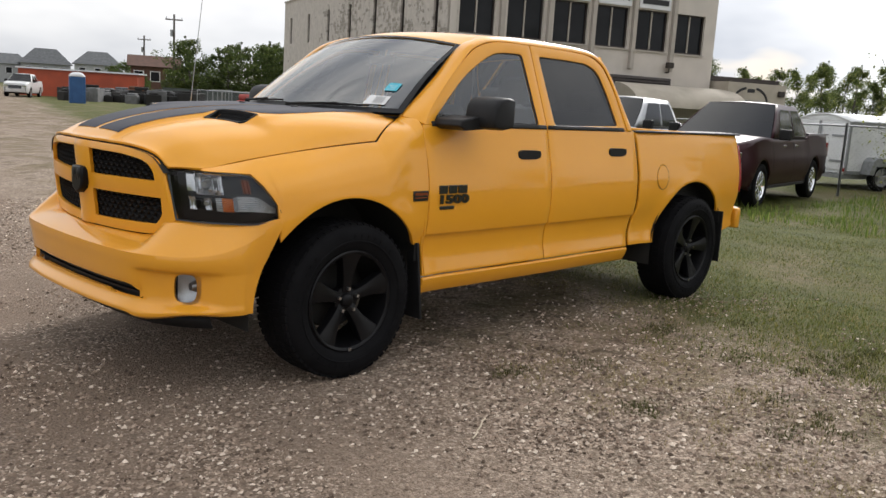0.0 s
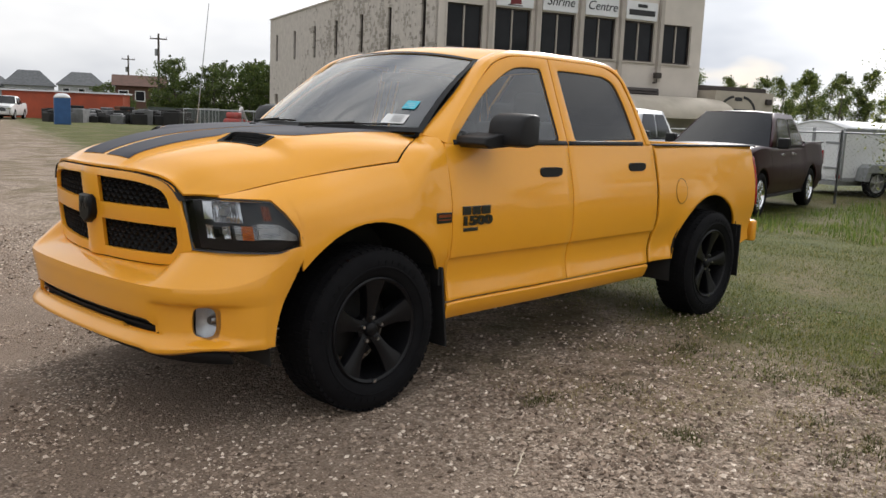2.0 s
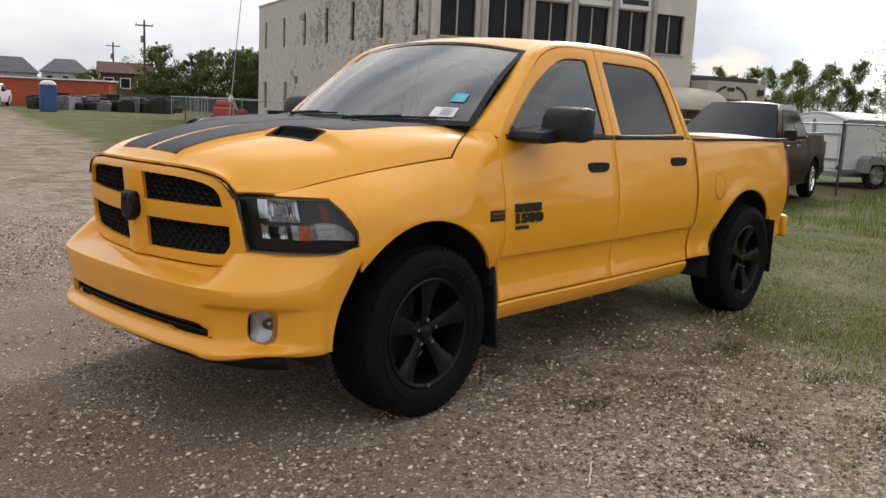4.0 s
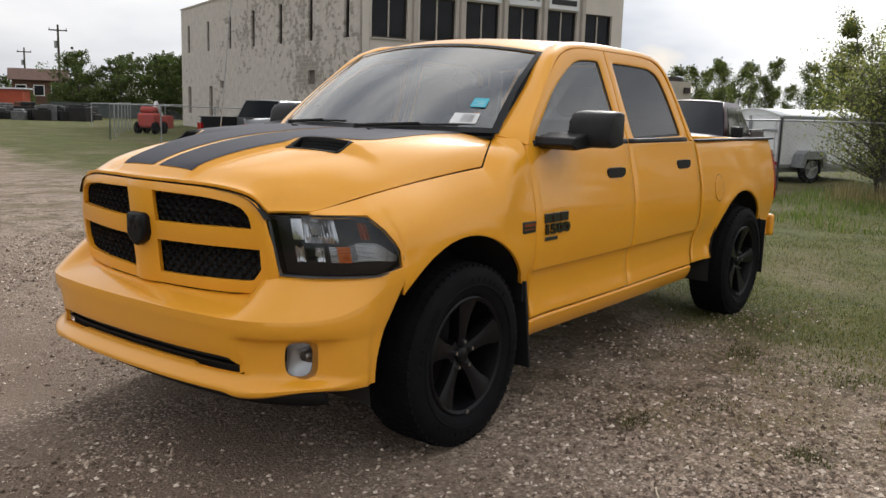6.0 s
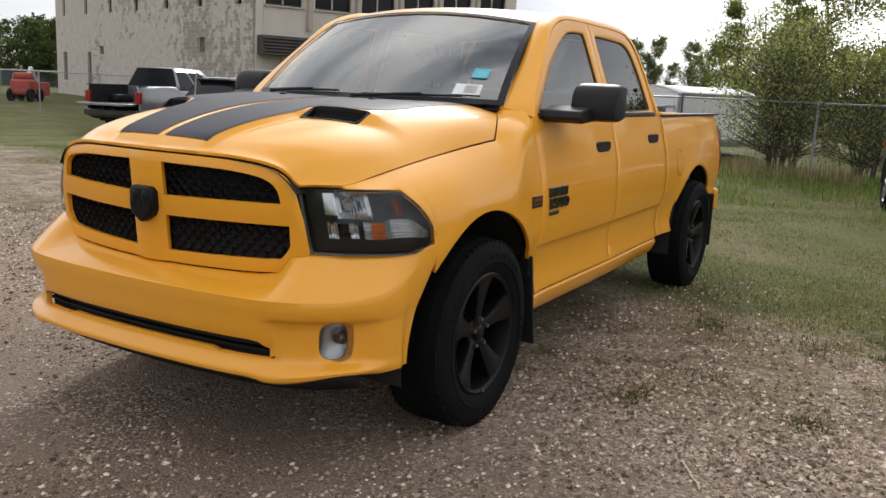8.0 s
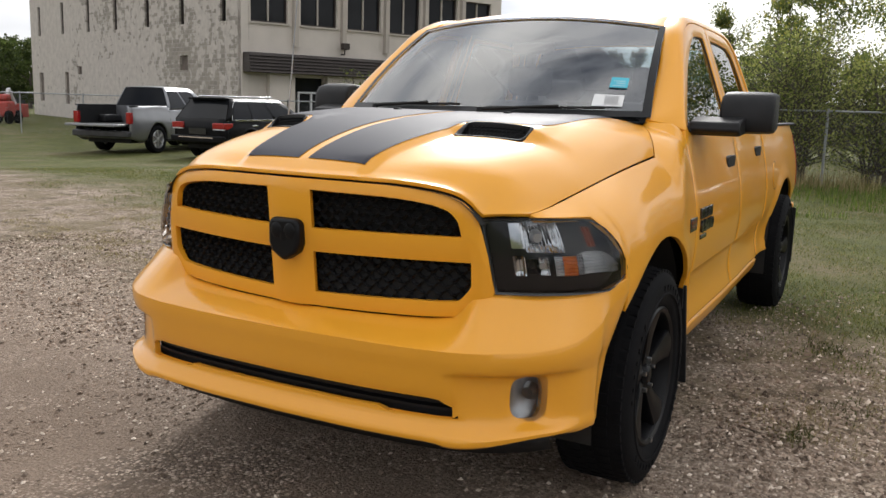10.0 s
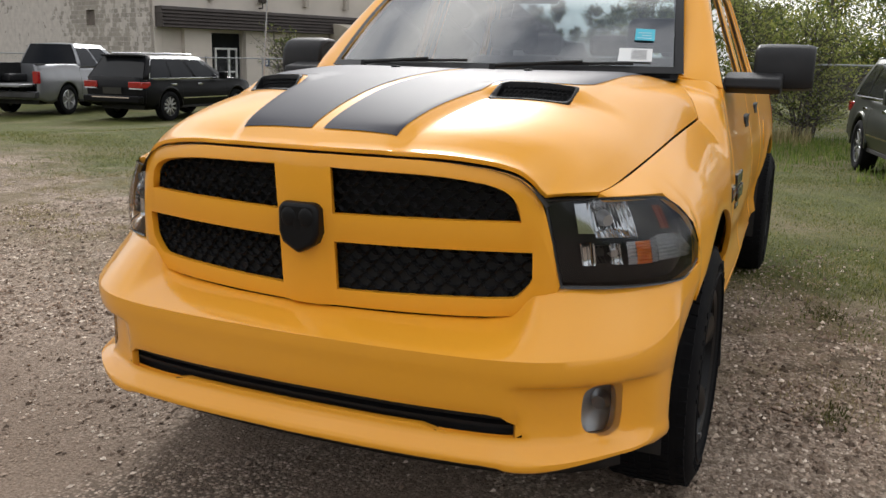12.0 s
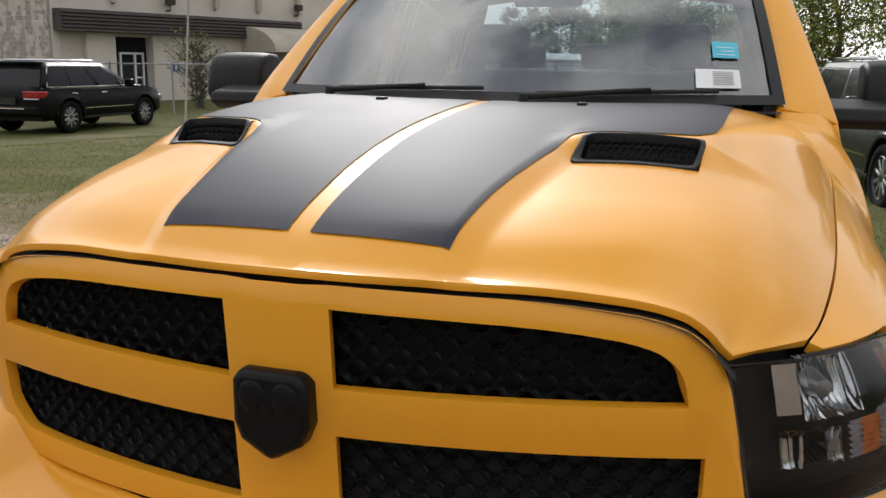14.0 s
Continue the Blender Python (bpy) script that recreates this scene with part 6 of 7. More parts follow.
        if not bed:
            put = lambda u, t: P(s, u, t) + Vector((0, s * (0.009 + 0.02 * math.sin(math.pi * t)), 0))
            ua, ub = windows[0][0] - 0.012, windows[-1][1] + 0.012
            path = [(ua, 0.035), (ua, 0.80), (ua + 0.03, 0.90), (ub - 0.02, 0.90), (ub, 0.80), (ub, 0.035)]
            mid = lambda u, t: (u + (0.5 - u) * 0.014, t + (0.47 - t) * 0.030)
            part("window_trim", ring([put(*q) for q in path], [put(*mid(*q)) for q in path]), CHROME, fr, "chrome window surround", solid=0.006, ref=((rf + ff) / 2, 0, zb))
            part("door_strip", boxes((wheels[0] + R + 0.12, wheels[1] - R - 0.12, s * hw * 0.975, s * (hw * 1.0), 0.56, 0.60)), CHROME, v, "chrome door strip", bevel=0.008)
            for wx in wheels:
                part("arch_trim", ring([(wx + (R + 0.13) * math.cos(radians(a)), s * (hw * 0.985 + 0.012), R + (R + 0.13) * math.sin(radians(a))) for a in range(0, 181, 12)], [(wx + (R + 0.07) * math.cos(radians(a)), s * (hw * 0.985 + 0.014), R + (R + 0.07) * math.sin(radians(a))) for a in range(0, 181, 12)], False), paint, v, solid=0.03, ref=(L / 2, 0, 0.8))
    part("roof", sheet(steps(0, 1, 12), steps(-1, 1, 10), lambda u, f: (rt + (ft - rt) * u, f * top_hw, roof_z + 0.055 * (1 - f * f) * math.sin(math.pi * (0.12 + 0.76 * u)))), paint, v, solid=0.02, ref=((rf + ff) / 2, 0, zb))
    w0, w1 = Vector(P(1, 1, 0)), Vector(P(1, 1, 1))
    part("windscreen", sheet(steps(-1, 1, 10), steps(0, 1, 4), lambda f, t: (w0.x + (w1.x - w0.x) * t + 0.10 * (1 - f * f) * (1 - 0.4 * t), f * (w0.y + (w1.y - w0.y) * t) * 0.985, w0.z + (w1.z - w0.z) * t)), FAR_GLASS, v, "dark windscreen", ref=((rf + ff) / 2, 0, zb))
    w2, w3 = Vector(P(1, 0, 0)), Vector(P(1, 0, 1))
    part("rear_screen", sheet(steps(-1, 1, 8), steps(0, 1, 3), lambda f, t: (w2.x + (w3.x - w2.x) * t - 0.03 * (1 - f * f), f * (w2.y + (w3.y - w2.y) * t) * 0.97, w2.z + (w3.z - w2.z) * t)), FAR_GLASS, v, "dark rear window", ref=((rf + ff) / 2, 0, zb))
    # lamps, bumpers, mirrors, handles
    for s in (-1, 1):
        zr = bz(0.05) - 0.20
        if bed:
            part("tail_lamp", boxes((-0.03, 0.10, s * hw * 0.80, s * hw * 0.95, 0.86, 1.18)), RED_LENS, v, "red tail lamp", bevel=0.01)
        else:
            part("tail_lamp", boxes((-0.06, 0.30, s * hw * 0.52, s * hw * 0.955, zr - 0.07, zr + 0.09)), RED_LENS, v, "red tail lamp", bevel=0.02)
            part("lamp_line", boxes((-0.065, 0.02, s * hw * 0.55, s * hw * 0.92, zr - 0.095, zr - 0.072)), SIGN_WHITE, v)
        zf = bz(L - 0.1)
        part("headlamp", boxes((L - 0.26, L + 0.02, s * hw * 0.52, s * hw * 0.86, zf - 0.24, zf - 0.07)), CHROME, v, "clear headlamp", bevel=0.02)
        part("wing_mirror", boxes((ff - 0.42, ff - 0.26, s * hw * 0.99, s * (hw + 0.20), zb - 0.02, zb + 0.18)), paint if not bed else BLACK_PLASTIC, v, bevel=0.03, segs=3)
        for hx in ((rf + (ff - rf) * 0.30), (rf + (ff - rf) * 0.62)):
            part("door_handle", boxes((hx, hx + 0.20, s * (half(hx, zb - 0.12) - 0.01), s * (half(hx, zb - 0.12) + 0.03), zb - 0.16, zb - 0.12)), trim or CHROME, v, bevel=0.008)
        part("sill_trim", boxes((wheels[0] + R + 0.1, wheels[1] - R - 0.1, s * hw * 0.93, s * (hw * 0.955), 0.33, 0.39)), trim or DARK, v, bevel=0.01)
    for s in (-1, 1):
        for sx in (rf + 0.04, rf + (ff - rf) * 0.42, ff - 0.12):
            part("door_seam", sheet([0, 1], steps(0.46, zb - 0.01, 8), lambda k, z: (sx + 0.011 * k, s * (half(sx, z) + 0.0025), z)), DARK, v, ref=(L / 2, 0, 0.8))
        part("belt_moulding", sheet(steps(rf + 0.05, ff - 0.1, 8), [0, 1], lambda c, k: (c, s * (half(c, zb) + 0.006), zb - 0.012 + 0.024 * k)), trim or (DARK if bed else CHROME), v, ref=(L / 2, 0, 0.8))
    part("grille", sheet(steps(-0.5, 0.5, 6), [0, 1], lambda f, r: (L + 0.10 - 0.05 * r - 0.1 * f * f, f * hw * 1.0, 0.72 + (bz(L) - 0.80) * r)), BLACK_GLOSS, v, "dark grille", ref=(L / 2, 0, 0.8))
    part("rear_bumper", boxes((-0.14, 0.05, -hw * 0.93, hw * 0.93, 0.48, 0.66)), DARK_ALLOY if bed else paint, v, bevel=0.03, segs=3)
    if not bed:
        part("bumper_trim", boxes((-0.148, -0.13, -hw * 0.62, hw * 0.62, 0.60, 0.63)), CHROME, v)
        part("number_plate_recess", boxes((-0.075, -0.04, -0.30, 0.30, zr - 0.22, zr - 0.06)), BLACK_GLOSS, v)
        part("roof_spoiler", boxes((rt - 0.18, rt + 0.10, -top_hw * 0.95, top_hw * 0.95, roof_z - 0.03, roof_z + 0.03)), paint, v, bevel=0.02)
        for s in (-1, 1):
            bm = bmesh.new()
            rod(bm, (rt + 0.2, s * top_hw * 0.9, roof_z + 0.06), (ft - 0.2, s * top_hw * 0.9, roof_z + 0.06), 0.02)
            part("roof_rail", bm, CHROME, v)
    if bed:
        part("bed_floor", boxes((0.05, bed[1], -hw * 0.85, hw * 0.85, 0.78, 0.84)), BLACK_PLASTIC, v)
        part("bed_front_wall", boxes((bed[1] - 0.05, bed[1], -hw * 0.9, hw * 0.9, 0.84, bz(bed[1]))), paint, v)
        part("cab_back", boxes((rf - 0.02, rf + 0.06, -hw * 0.92, hw * 0.92, 0.6, zb)), paint, v)
        for s in (-1, 1):
            part("bed_inner_wall", boxes((0.05, bed[1], s * hw * 0.80, s * hw * 0.83, 0.84, bz(0.8) - 0.01)), BLACK_PLASTIC, v)
            part("bed_rail", boxes((0.03, bed[1], s * hw * 0.83, s * hw * 0.93, bz(0.8) - 0.02, bz(0.8) + 0.012)), BLACK_PLASTIC, v, bevel=0.008)
        if bed[2]:
            part("tailgate", boxes((-0.58, -0.02, -hw * 0.80, hw * 0.80, 0.78, 0.85)), paint, v, "lowered tailgate", bevel=0.015)
            part("wheel_tub", boxes((wheels[0] - 0.4, wheels[0] + 0.4, hw * 0.52, hw * 0.80, 0.84, 1.08)), BLACK_PLASTIC, v, bevel=0.08, segs=4)
        else:
            part("tailgate", boxes((-0.03, 0.04, -hw * 0.80, hw * 0.80, 0.70, bz(0.1))), paint, v, bevel=0.015)
    return v


def stand(x, y, heading, wx, side_y):
    """Pose that puts the wheel at (wx, side_y) of a vehicle onto the place (x, y)."""
    a = radians(heading)
    c, s = math.cos(a), math.sin(a)
    return pose(x - c * wx + s * side_y, y - s * wx - c * side_y, rise(x, y), 0, 0, heading)


ALLOY = surf("bright_alloy", (0.55, 0.55, 0.56), (0.45, 0.45, 0.46), 6, 0.3, metal=0.9)
DARK_ALLOY = surf("dark_alloy", (0.06, 0.06, 0.065), (0.09, 0.09, 0.095), 6, 0.35, metal=0.7)
PICK = dict(L=5.85, hw=1.0, belt=[(0, 1.36), (1.7, 1.36), (1.9, 1.27), (4.1, 1.26), (4.5, 1.27), (5.4, 1.20), (5.85, 1.06)], wheels=(1.22, 4.85), R=0.405, cab=(1.80, 1.98, 3.35, 4.35), roof_z=1.90, top_hw=0.66, windows=((0.06, 0.40), (0.44, 0.84)))
SUVS = dict(L=4.82, hw=0.965, belt=[(0, 1.12), (0.5, 1.10), (3.2, 1.06), (3.7, 1.08), (4.5, 0.98), (4.82, 0.84)], wheels=(0.98, 3.89), R=0.38, cab=(0.06, 0.45, 2.50, 3.45), roof_z=1.645, top_hw=0.67, windows=((0.07, 0.30), (0.315, 0.58), (0.62, 0.90)))
build_vehicle("silver_pickup", "silver pickup with its tailgate lowered, parked on grass", "pickup truck", stand(15.3, 17.9, 12, 1.22, -0.9), car_paint("silver_car_paint", (0.27, 0.275, 0.29), 0.6), rim_mat=ALLOY, bed=(0, 1.75, True), **PICK)
build_vehicle("black_suv", "black sport utility car parked on grass by the fence", "suv", stand(15.2, 14.3, 1, 0.98, -0.85), car_paint("black_car_paint", (0.004, 0.004, 0.005), 0.0), rim_mat=DARK_ALLOY, **SUVS)
build_vehicle("maroon_pickup", "dark maroon pickup with chrome wheels on grass", "pickup truck", stand(12.46, 2.6, 188, 4.85, 0.9), car_paint("maroon_car_paint", (0.034, 0.010, 0.014)), rim_mat=CHROME, bed=(0, 1.75, False), **PICK)
build_vehicle("grey_pickup", "pale grey pickup parked beside a maroon one", "pickup truck", stand(13.0, 5.9, 188, 4.85, 0.9), car_paint("pale_grey_car_paint", (0.42, 0.43, 0.44), 0.4), rim_mat=ALLOY, bed=(0, 1.75, False), **PICK)
build_vehicle("olive_suv", "dark olive grey sport utility car beside the fence", "suv", stand(11.5, -1.95, 190, 0.98, -0.85), car_paint("olive_car_paint", (0.034, 0.037, 0.031)), rim_mat=DARK_ALLOY, **SUVS)
build_vehicle("white_pickup", "white pickup with a black grille parked far off", "pickup truck", pose(26.6, 75.5, -0.35, 0, 0, 238), car_paint("white_car_paint", (0.7, 0.7, 0.7), 0.0), rim_mat=ALLOY, bed=(0, 1.75, False), **PICK)


# ---- cargo trailer ----
def build_trailer():
    tr = thing("cargo_trailer", "white enclosed cargo trailer with a rear barn door", "trailer", pose(19.6, 3.6, rise(19.6, 3.6), 0, 0, -25) @ Matrix.Scale(1.12, 4))
    skin = surf("white_trailer_skin", (0.80, 0.81, 0.82), (0.72, 0.73, 0.74), 2.5, 0.4)
    part("body", boxes((0.0, 3.0, 0.0, 1.7, 0.34, 1.50)), skin, tr, bevel=0.02)
    part("roof", sheet(steps(-0.02, 3.02, 4), steps(0, 1, 10), lambda x, f: (x, -0.02 + 1.74 * f, 1.502 + 0.17 * math.sin(math.pi * f))), skin, tr, solid=0.03, ref=(1.5, 0.85, 0.5))
    part("gable", prism([(0.02 + 1.66 * i / 10, 1.502 + 0.165 * math.sin(math.pi * i / 10)) for i in range(11)], 0.0, 0.02, "yz"), skin, tr)
    door = part("rear_door", boxes((-0.025, -0.003, 0.16, 0.86, 0.42, 1.42)), skin, tr, "white barn door", bevel=0.008)
    for z in (0.62, 1.18):
        part("strap_hinge", boxes((-0.045, -0.026, 0.10, 0.50, z - 0.025, z + 0.025)), STEEL, door)
    bm = bmesh.new()
    rod(bm, (-0.05, 0.84, 0.46), (-0.05, 0.84, 1.38), 0.018)
    part("lock_bar", bm, STEEL, door)
    for y in (0.0, 0.90, 1.66):
        part("corner_trim", boxes((-0.03, 0.03, y, y + 0.05, 0.34, 1.50)), STEEL, tr, bevel=0.005)
    part("side_rail", boxes((0.0, 3.0, -0.02, -0.001, 1.44, 1.51), (0.0, 3.0, -0.02, -0.001, 0.34, 0.42)), STEEL, tr)
    part("side_door", boxes((1.95, 2.60, -0.022, -0.003, 0.45, 1.42)), skin, tr, bevel=0.008)
    part("frame", boxes((-0.06, 3.0, 0.05, 1.65, 0.24, 0.335)), STEEL, tr)
    part("mudguard", prism([(0.38, 0.36), (0.45, 0.66), (0.56, 0.74), (1.10, 0.74), (1.20, 0.66), (1.28, 0.36), (1.20, 0.36), (1.12, 0.62), (1.06, 0.67), (0.60, 0.67), (0.53, 0.62), (0.46, 0.36)], -0.30, -0.003), STEEL, tr, "bare metal mudguard", bevel=0.01)
    part("mudguard_face", prism([(0.40, 0.36), (0.46, 0.64), (0.57, 0.70), (1.08, 0.70), (1.18, 0.64), (1.25, 0.36), (1.13, 0.36), (1.09, 0.55), (0.57, 0.55), (0.52, 0.36)], -0.295, -0.275), STEEL, tr, bevel=0.005)
    road_wheel(tr, 0.83, -0.15, 0.31, 0.09, ALLOY, 5)
    part("tail_lamp", boxes((-0.05, -0.02, 0.02, 0.12, 0.40, 0.48)), RED_LENS, tr)
    return tr


build_trailer()


# ---- fences ----
def build_fence(name, pts, h, label, mesh_step=0.11, z_off=0.0, group="fences"):
    f = thing(name, label, "fence", None, group)
    wires, faces = [], []
    for (xa, ya), (xb, yb) in zip(pts, pts[1:]):
        d = math.hypot(xb - xa, yb - ya)
        n = max(1, round(d / 3.0))
        for i in range(n + 1):
            x, y = xa + (xb - xa) * i / n, ya + (yb - ya) * i / n
            z = rise(x, y) + z_off
            bm = bmesh.new()
            rod(bm, (x, y, z - 0.3), (x, y, z + h + 0.06), 0.03, 0.03, 10)
            part("post", bm, STEEL, f)
        bm = bmesh.new()
        rod(bm, (xa, ya, rise(xa, ya) + h + z_off), (xb, yb, rise(xb, yb) + h + z_off), 0.022, 0.022, 8)
        part("top_rail", bm, STEEL, f)
        # woven wire: two sets of slanting strands
        ux, uy = (xb - xa) / d, (yb - ya) / d
        k, w = int((d + h) / mesh_step), 0.0014
        for i in range(k):
            for sg in (-1, 1):
                a0 = i * mesh_step - h
                t0, t1 = max(a0, 0.0), min(a0 + h, d)
                if t1 <= t0:
                    continue
                z0, z1 = (t0 - a0), (t1 - a0)
                if sg < 0:
                    z0, z1 = h - z0, h - z1
                b = len(wires)
                for t, z in ((t0, z0), (t1, z1)):
                    x, y = xa + ux * t, ya + uy * t
                    g = rise(x, y) + z_off
                    wires += [(x, y, g + z - w), (x, y, g + z + w)]
                faces.append((b, b + 2, b + 3, b + 1))
    ob = raw("woven_wire", wires, faces, STEEL, f, "thin woven wire")
    ob["kind"] = "stuff"
    return f


build_fence("chain_link_fence", [(17.6, -15.0), (17.6, 3.0), (20.2, 10.0), (22.8, 19.0), (19.0, 33.0), (29.0, 47.0)], 1.6, "grey chain link fence on steel posts among weeds")
build_fence("yard_fence", [(31.0, 55.0), (48.0, 62.0), (62.0, 64.0)], 1.5, "distant chain link yard fence", 0.3)


# ---- plants ----
LEAF = [leafy("leaf_green", (0.090, 0.112, 0.034), (0.125, 0.145, 0.044)), leafy("leaf_yellow_green", (0.27, 0.26, 0.055), (0.34, 0.30, 0.07)), leafy("leaf_dark", (0.046, 0.066, 0.022), (0.062, 0.084, 0.028)), leafy("leaf_grey_green", (0.20, 0.215, 0.080), (0.27, 0.275, 0.105))]
BARK = surf("grey_bark", (0.11, 0.095, 0.08), (0.07, 0.06, 0.05), 14, 0.9, bump=0.5, bump_scale=30)


def build_tree(name, label, category, m, height, spread, leaves, leaf, mats, seed, trunk=0.10, low=0.25, stems=1, drawn=1.0, group="", droop=0.0, fuzz=0.13):
    """Tapered stems with limbs and twigs; leaves in clumps along the twigs."""
    rng = random.Random(seed)
    t = thing(name, label, category, m, group)
    bm = bmesh.new()
    tips = []
    for k in range(stems):
        base = Vector((rng.uniform(-0.3, 0.3) * (stems > 1) * spread * 0.5, rng.uniform(-0.3, 0.3) * (stems > 1) * spread * 0.5, -0.15))
        lean = Vector((rng.uniform(-0.12, 0.12), rng.uniform(-0.12, 0.12), 1)).normalized()
        if stems > 1:
            lean = (lean + base * 0.45 / max(spread, 0.1)).normalized()
        hh = height * rng.uniform(0.75, 1.0)
        prev, segs = base, 7
        for i in range(1, segs + 1):
            q = base + lean * hh * i / segs + Vector((rng.uniform(-1, 1), rng.uniform(-1, 1), 0)) * 0.02 * hh
            r0, r1 = trunk * (1 - (i - 1) / segs) + 0.008, trunk * (1 - i / segs) + 0.006
            rod(bm, prev, q, r0, r1, 7)
            f = i / segs
            if f > low:
                for b in range(3):
                    a = rng.uniform(0, 2 * math.pi)
                    shape = math.sin(math.pi * min(1, (f - low) / (1 - low) * 0.85 + 0.15)) ** 0.7
                    ln = spread * shape * rng.uniform(0.55, 1.1)
                    tip = q + Vector((math.cos(a), math.sin(a), rng.uniform(0.15, 0.8) * drawn - droop)) * ln
                    rod(bm, q, tip, r1 * 0.5 + 0.004, 0.004, 5)
                    for c in range(4):
                        w = q.lerp(tip, 0.35 + 0.65 * c / 3)
                        e = w + Vector((rng.uniform(-1, 1), rng.uniform(-1, 1), rng.uniform(-0.3, 0.9))) * ln * 0.30
                        rod(bm, w, e, 0.005, 0.003, 3)
                        tips.append((w, e, ln))
            prev = q
    part("trunk", bm, BARK, t, "grey-brown trunk and limbs")
    nr = np.random.RandomState(seed)
    idx = nr.randint(0, len(tips), leaves)
    A, B = np.array([tuple(x[0]) for x in tips]), np.array([tuple(x[1]) for x in tips])
    ln = np.array([x[2] for x in tips])
    u = nr.rand(leaves, 1)
    c = A[idx] * (1 - u) + B[idx] * u + np.clip(nr.normal(0, 1, (leaves, 3)), -1.5, 1.5) * (fuzz * ln[idx])[:, None]
    d1 = nr.normal(0, 1, (leaves, 3))
    d1 /= np.linalg.norm(d1, axis=1)[:, None]
    d2 = np.cross(d1, nr.normal(0, 1, (leaves, 3)))
    d2 /= np.linalg.norm(d2, axis=1)[:, None]
    sz = leaf * nr.uniform(0.6, 1.3, (leaves, 1))
    V = np.stack([c - d1 * sz, c + d2 * sz * 0.55, c + d1 * sz, c - d2 * sz * 0.55], 1).reshape(-1, 3)
    F = np.arange(leaves * 4).reshape(-1, 4)
    ob = raw("crown", V, F, mats, t, "loose crown of small leaves")
    ob.data.polygons.foreach_set("material_index", nr.choice(len(mats), leaves, p=[0.55, 0.30, 0.15][:len(mats)] if len(mats) == 3 else None).astype(np.int32))
    ob.data.update()
    return t


# the big shrub by the trailer, and scrub round it
build_tree("shrub", "tall loose green shrub with yellowing leaves by a fence", "shrub", pose(18.4, 0.75, -0.1), 3.8, 1.8, 15000, 0.036, [LEAF[3], LEAF[0], LEAF[2]], 11, 0.028, 0.05, 14, 1.0)
build_tree("shrub", "lower green shrub beside a taller one", "shrub", pose(18.6, -1.0, -0.1), 3.0, 1.5, 10500, 0.036, [LEAF[3], LEAF[0], LEAF[2]], 12, 0.025, 0.05, 11, 1.0)
build_tree("shrub", "straggly shrub before the old building", "shrub", pose(26.0, 17.6, -0.2), 3.0, 1.0, 1500, 0.045, [LEAF[2], LEAF[3], LEAF[0]], 13, 0.03, 0.1, 9, 1.4)
# poplars behind the fence
first = build_tree("poplar_tree", "slender poplar with thin loose foliage behind a fence", "tree", pose(27, -3, -0.2), 8.6, 1.8, 10000, 0.060, [LEAF[0], LEAF[2], LEAF[1]], 21, 0.13, 0.15, 1, 1.0, "row of poplars", 0.0, 0.24)
second = build_tree("poplar_tree", "slender poplar with thin loose foliage behind a fence", "tree", pose(29, 1, -0.2), 7.8, 2.0, 9500, 0.060, [LEAF[0], LEAF[2], LEAF[1]], 22, 0.12, 0.15, 1, 1.0, "row of poplars", 0.0, 0.24)
rng = random.Random(5)
for x, y, sc in ((25.5, -6.2, 1.05), (28.0, -8.5, 1.1), (30.5, -11.0, 1.15), (27.2, -13.5, 1.0), (31.5, -4.8, 1.2), (33.5, -1.0, 1.1), (32.0, 3.2, 0.95), (35.5, 5.6, 0.9), (36.0, -8.0, 1.2), (25.0, -10.6, 0.8), (33.5, -14.0, 1.1), (24.0, -16.5, 1.0)):
    copy_thing(rng.choice((first, second)), pose(x, y, -0.25, 0, 0, rng.uniform(0, 360)) @ Matrix.Scale(sc, 4))
# far line of thin trees behind the shed and wing
third = build_tree("birch_tree", "distant thin tree with sparse leaves", "tree", pose(60, 22, -0.4), 7.4, 1.0, 7000, 0.056, [LEAF[2], LEAF[0], LEAF[3]], 31, 0.09, 0.16, 1, 2.1, "far trees", 0.0, 0.26)
for k in range(34):
    az = radians(30.5 - 26 * k / 33 + rng.uniform(-0.5, 0.5))
    r = rng.uniform(62, 80)
    copy_thing(third, pose(r * math.cos(az), -4 + r * math.sin(az), -0.4, 0, 0, rng.uniform(0, 360)) @ Matrix.Scale(rng.uniform(0.75, 1.15) * r / 70, 4))
build_tree("dead_spruce", "bare dead spruce standing among thin trees", "tree", pose(60.5, 18.6, -0.4), 6.4, 0.7, 300, 0.10, [LEAF[2], LEAF[2], LEAF[0]], 33, 0.10, 0.2, 1, 0.3)
# dark trees at the far end of the lane
fourth = build_tree("leafy_tree", "dark leafy tree at the far end of a field", "tree", pose(43, 77, -0.4), 7.6, 2.3, 8500, 0.115, [LEAF[2], LEAF[2], LEAF[0]], 41, 0.16, 0.1, 2, 0.9, "trees beyond the field")
for az, r, sc in ((58.4, 94, 0.95), (57.6, 99, 1.05), (56.2, 92, 1.0), (55.4, 97, 1.08), (54.6, 90, 1.0), (53.6, 96, 1.1), (52.6, 100, 1.0), (60.2, 110, 0.75), (59.5, 98, 0.5), (61.0, 104, 0.48), (62.0, 108, 0.45), (63.2, 112, 0.42), (64.3, 150, 0.8), (62.6, 150, 0.75), (65.0, 155, 0.7)):
    a = radians(az)
    copy_thing(fourth, pose(-3 + r * math.cos(a), -4 + r * math.sin(a), -0.6, 0, 0, rng.uniform(0, 360)) @ Matrix.Scale(sc, 4))


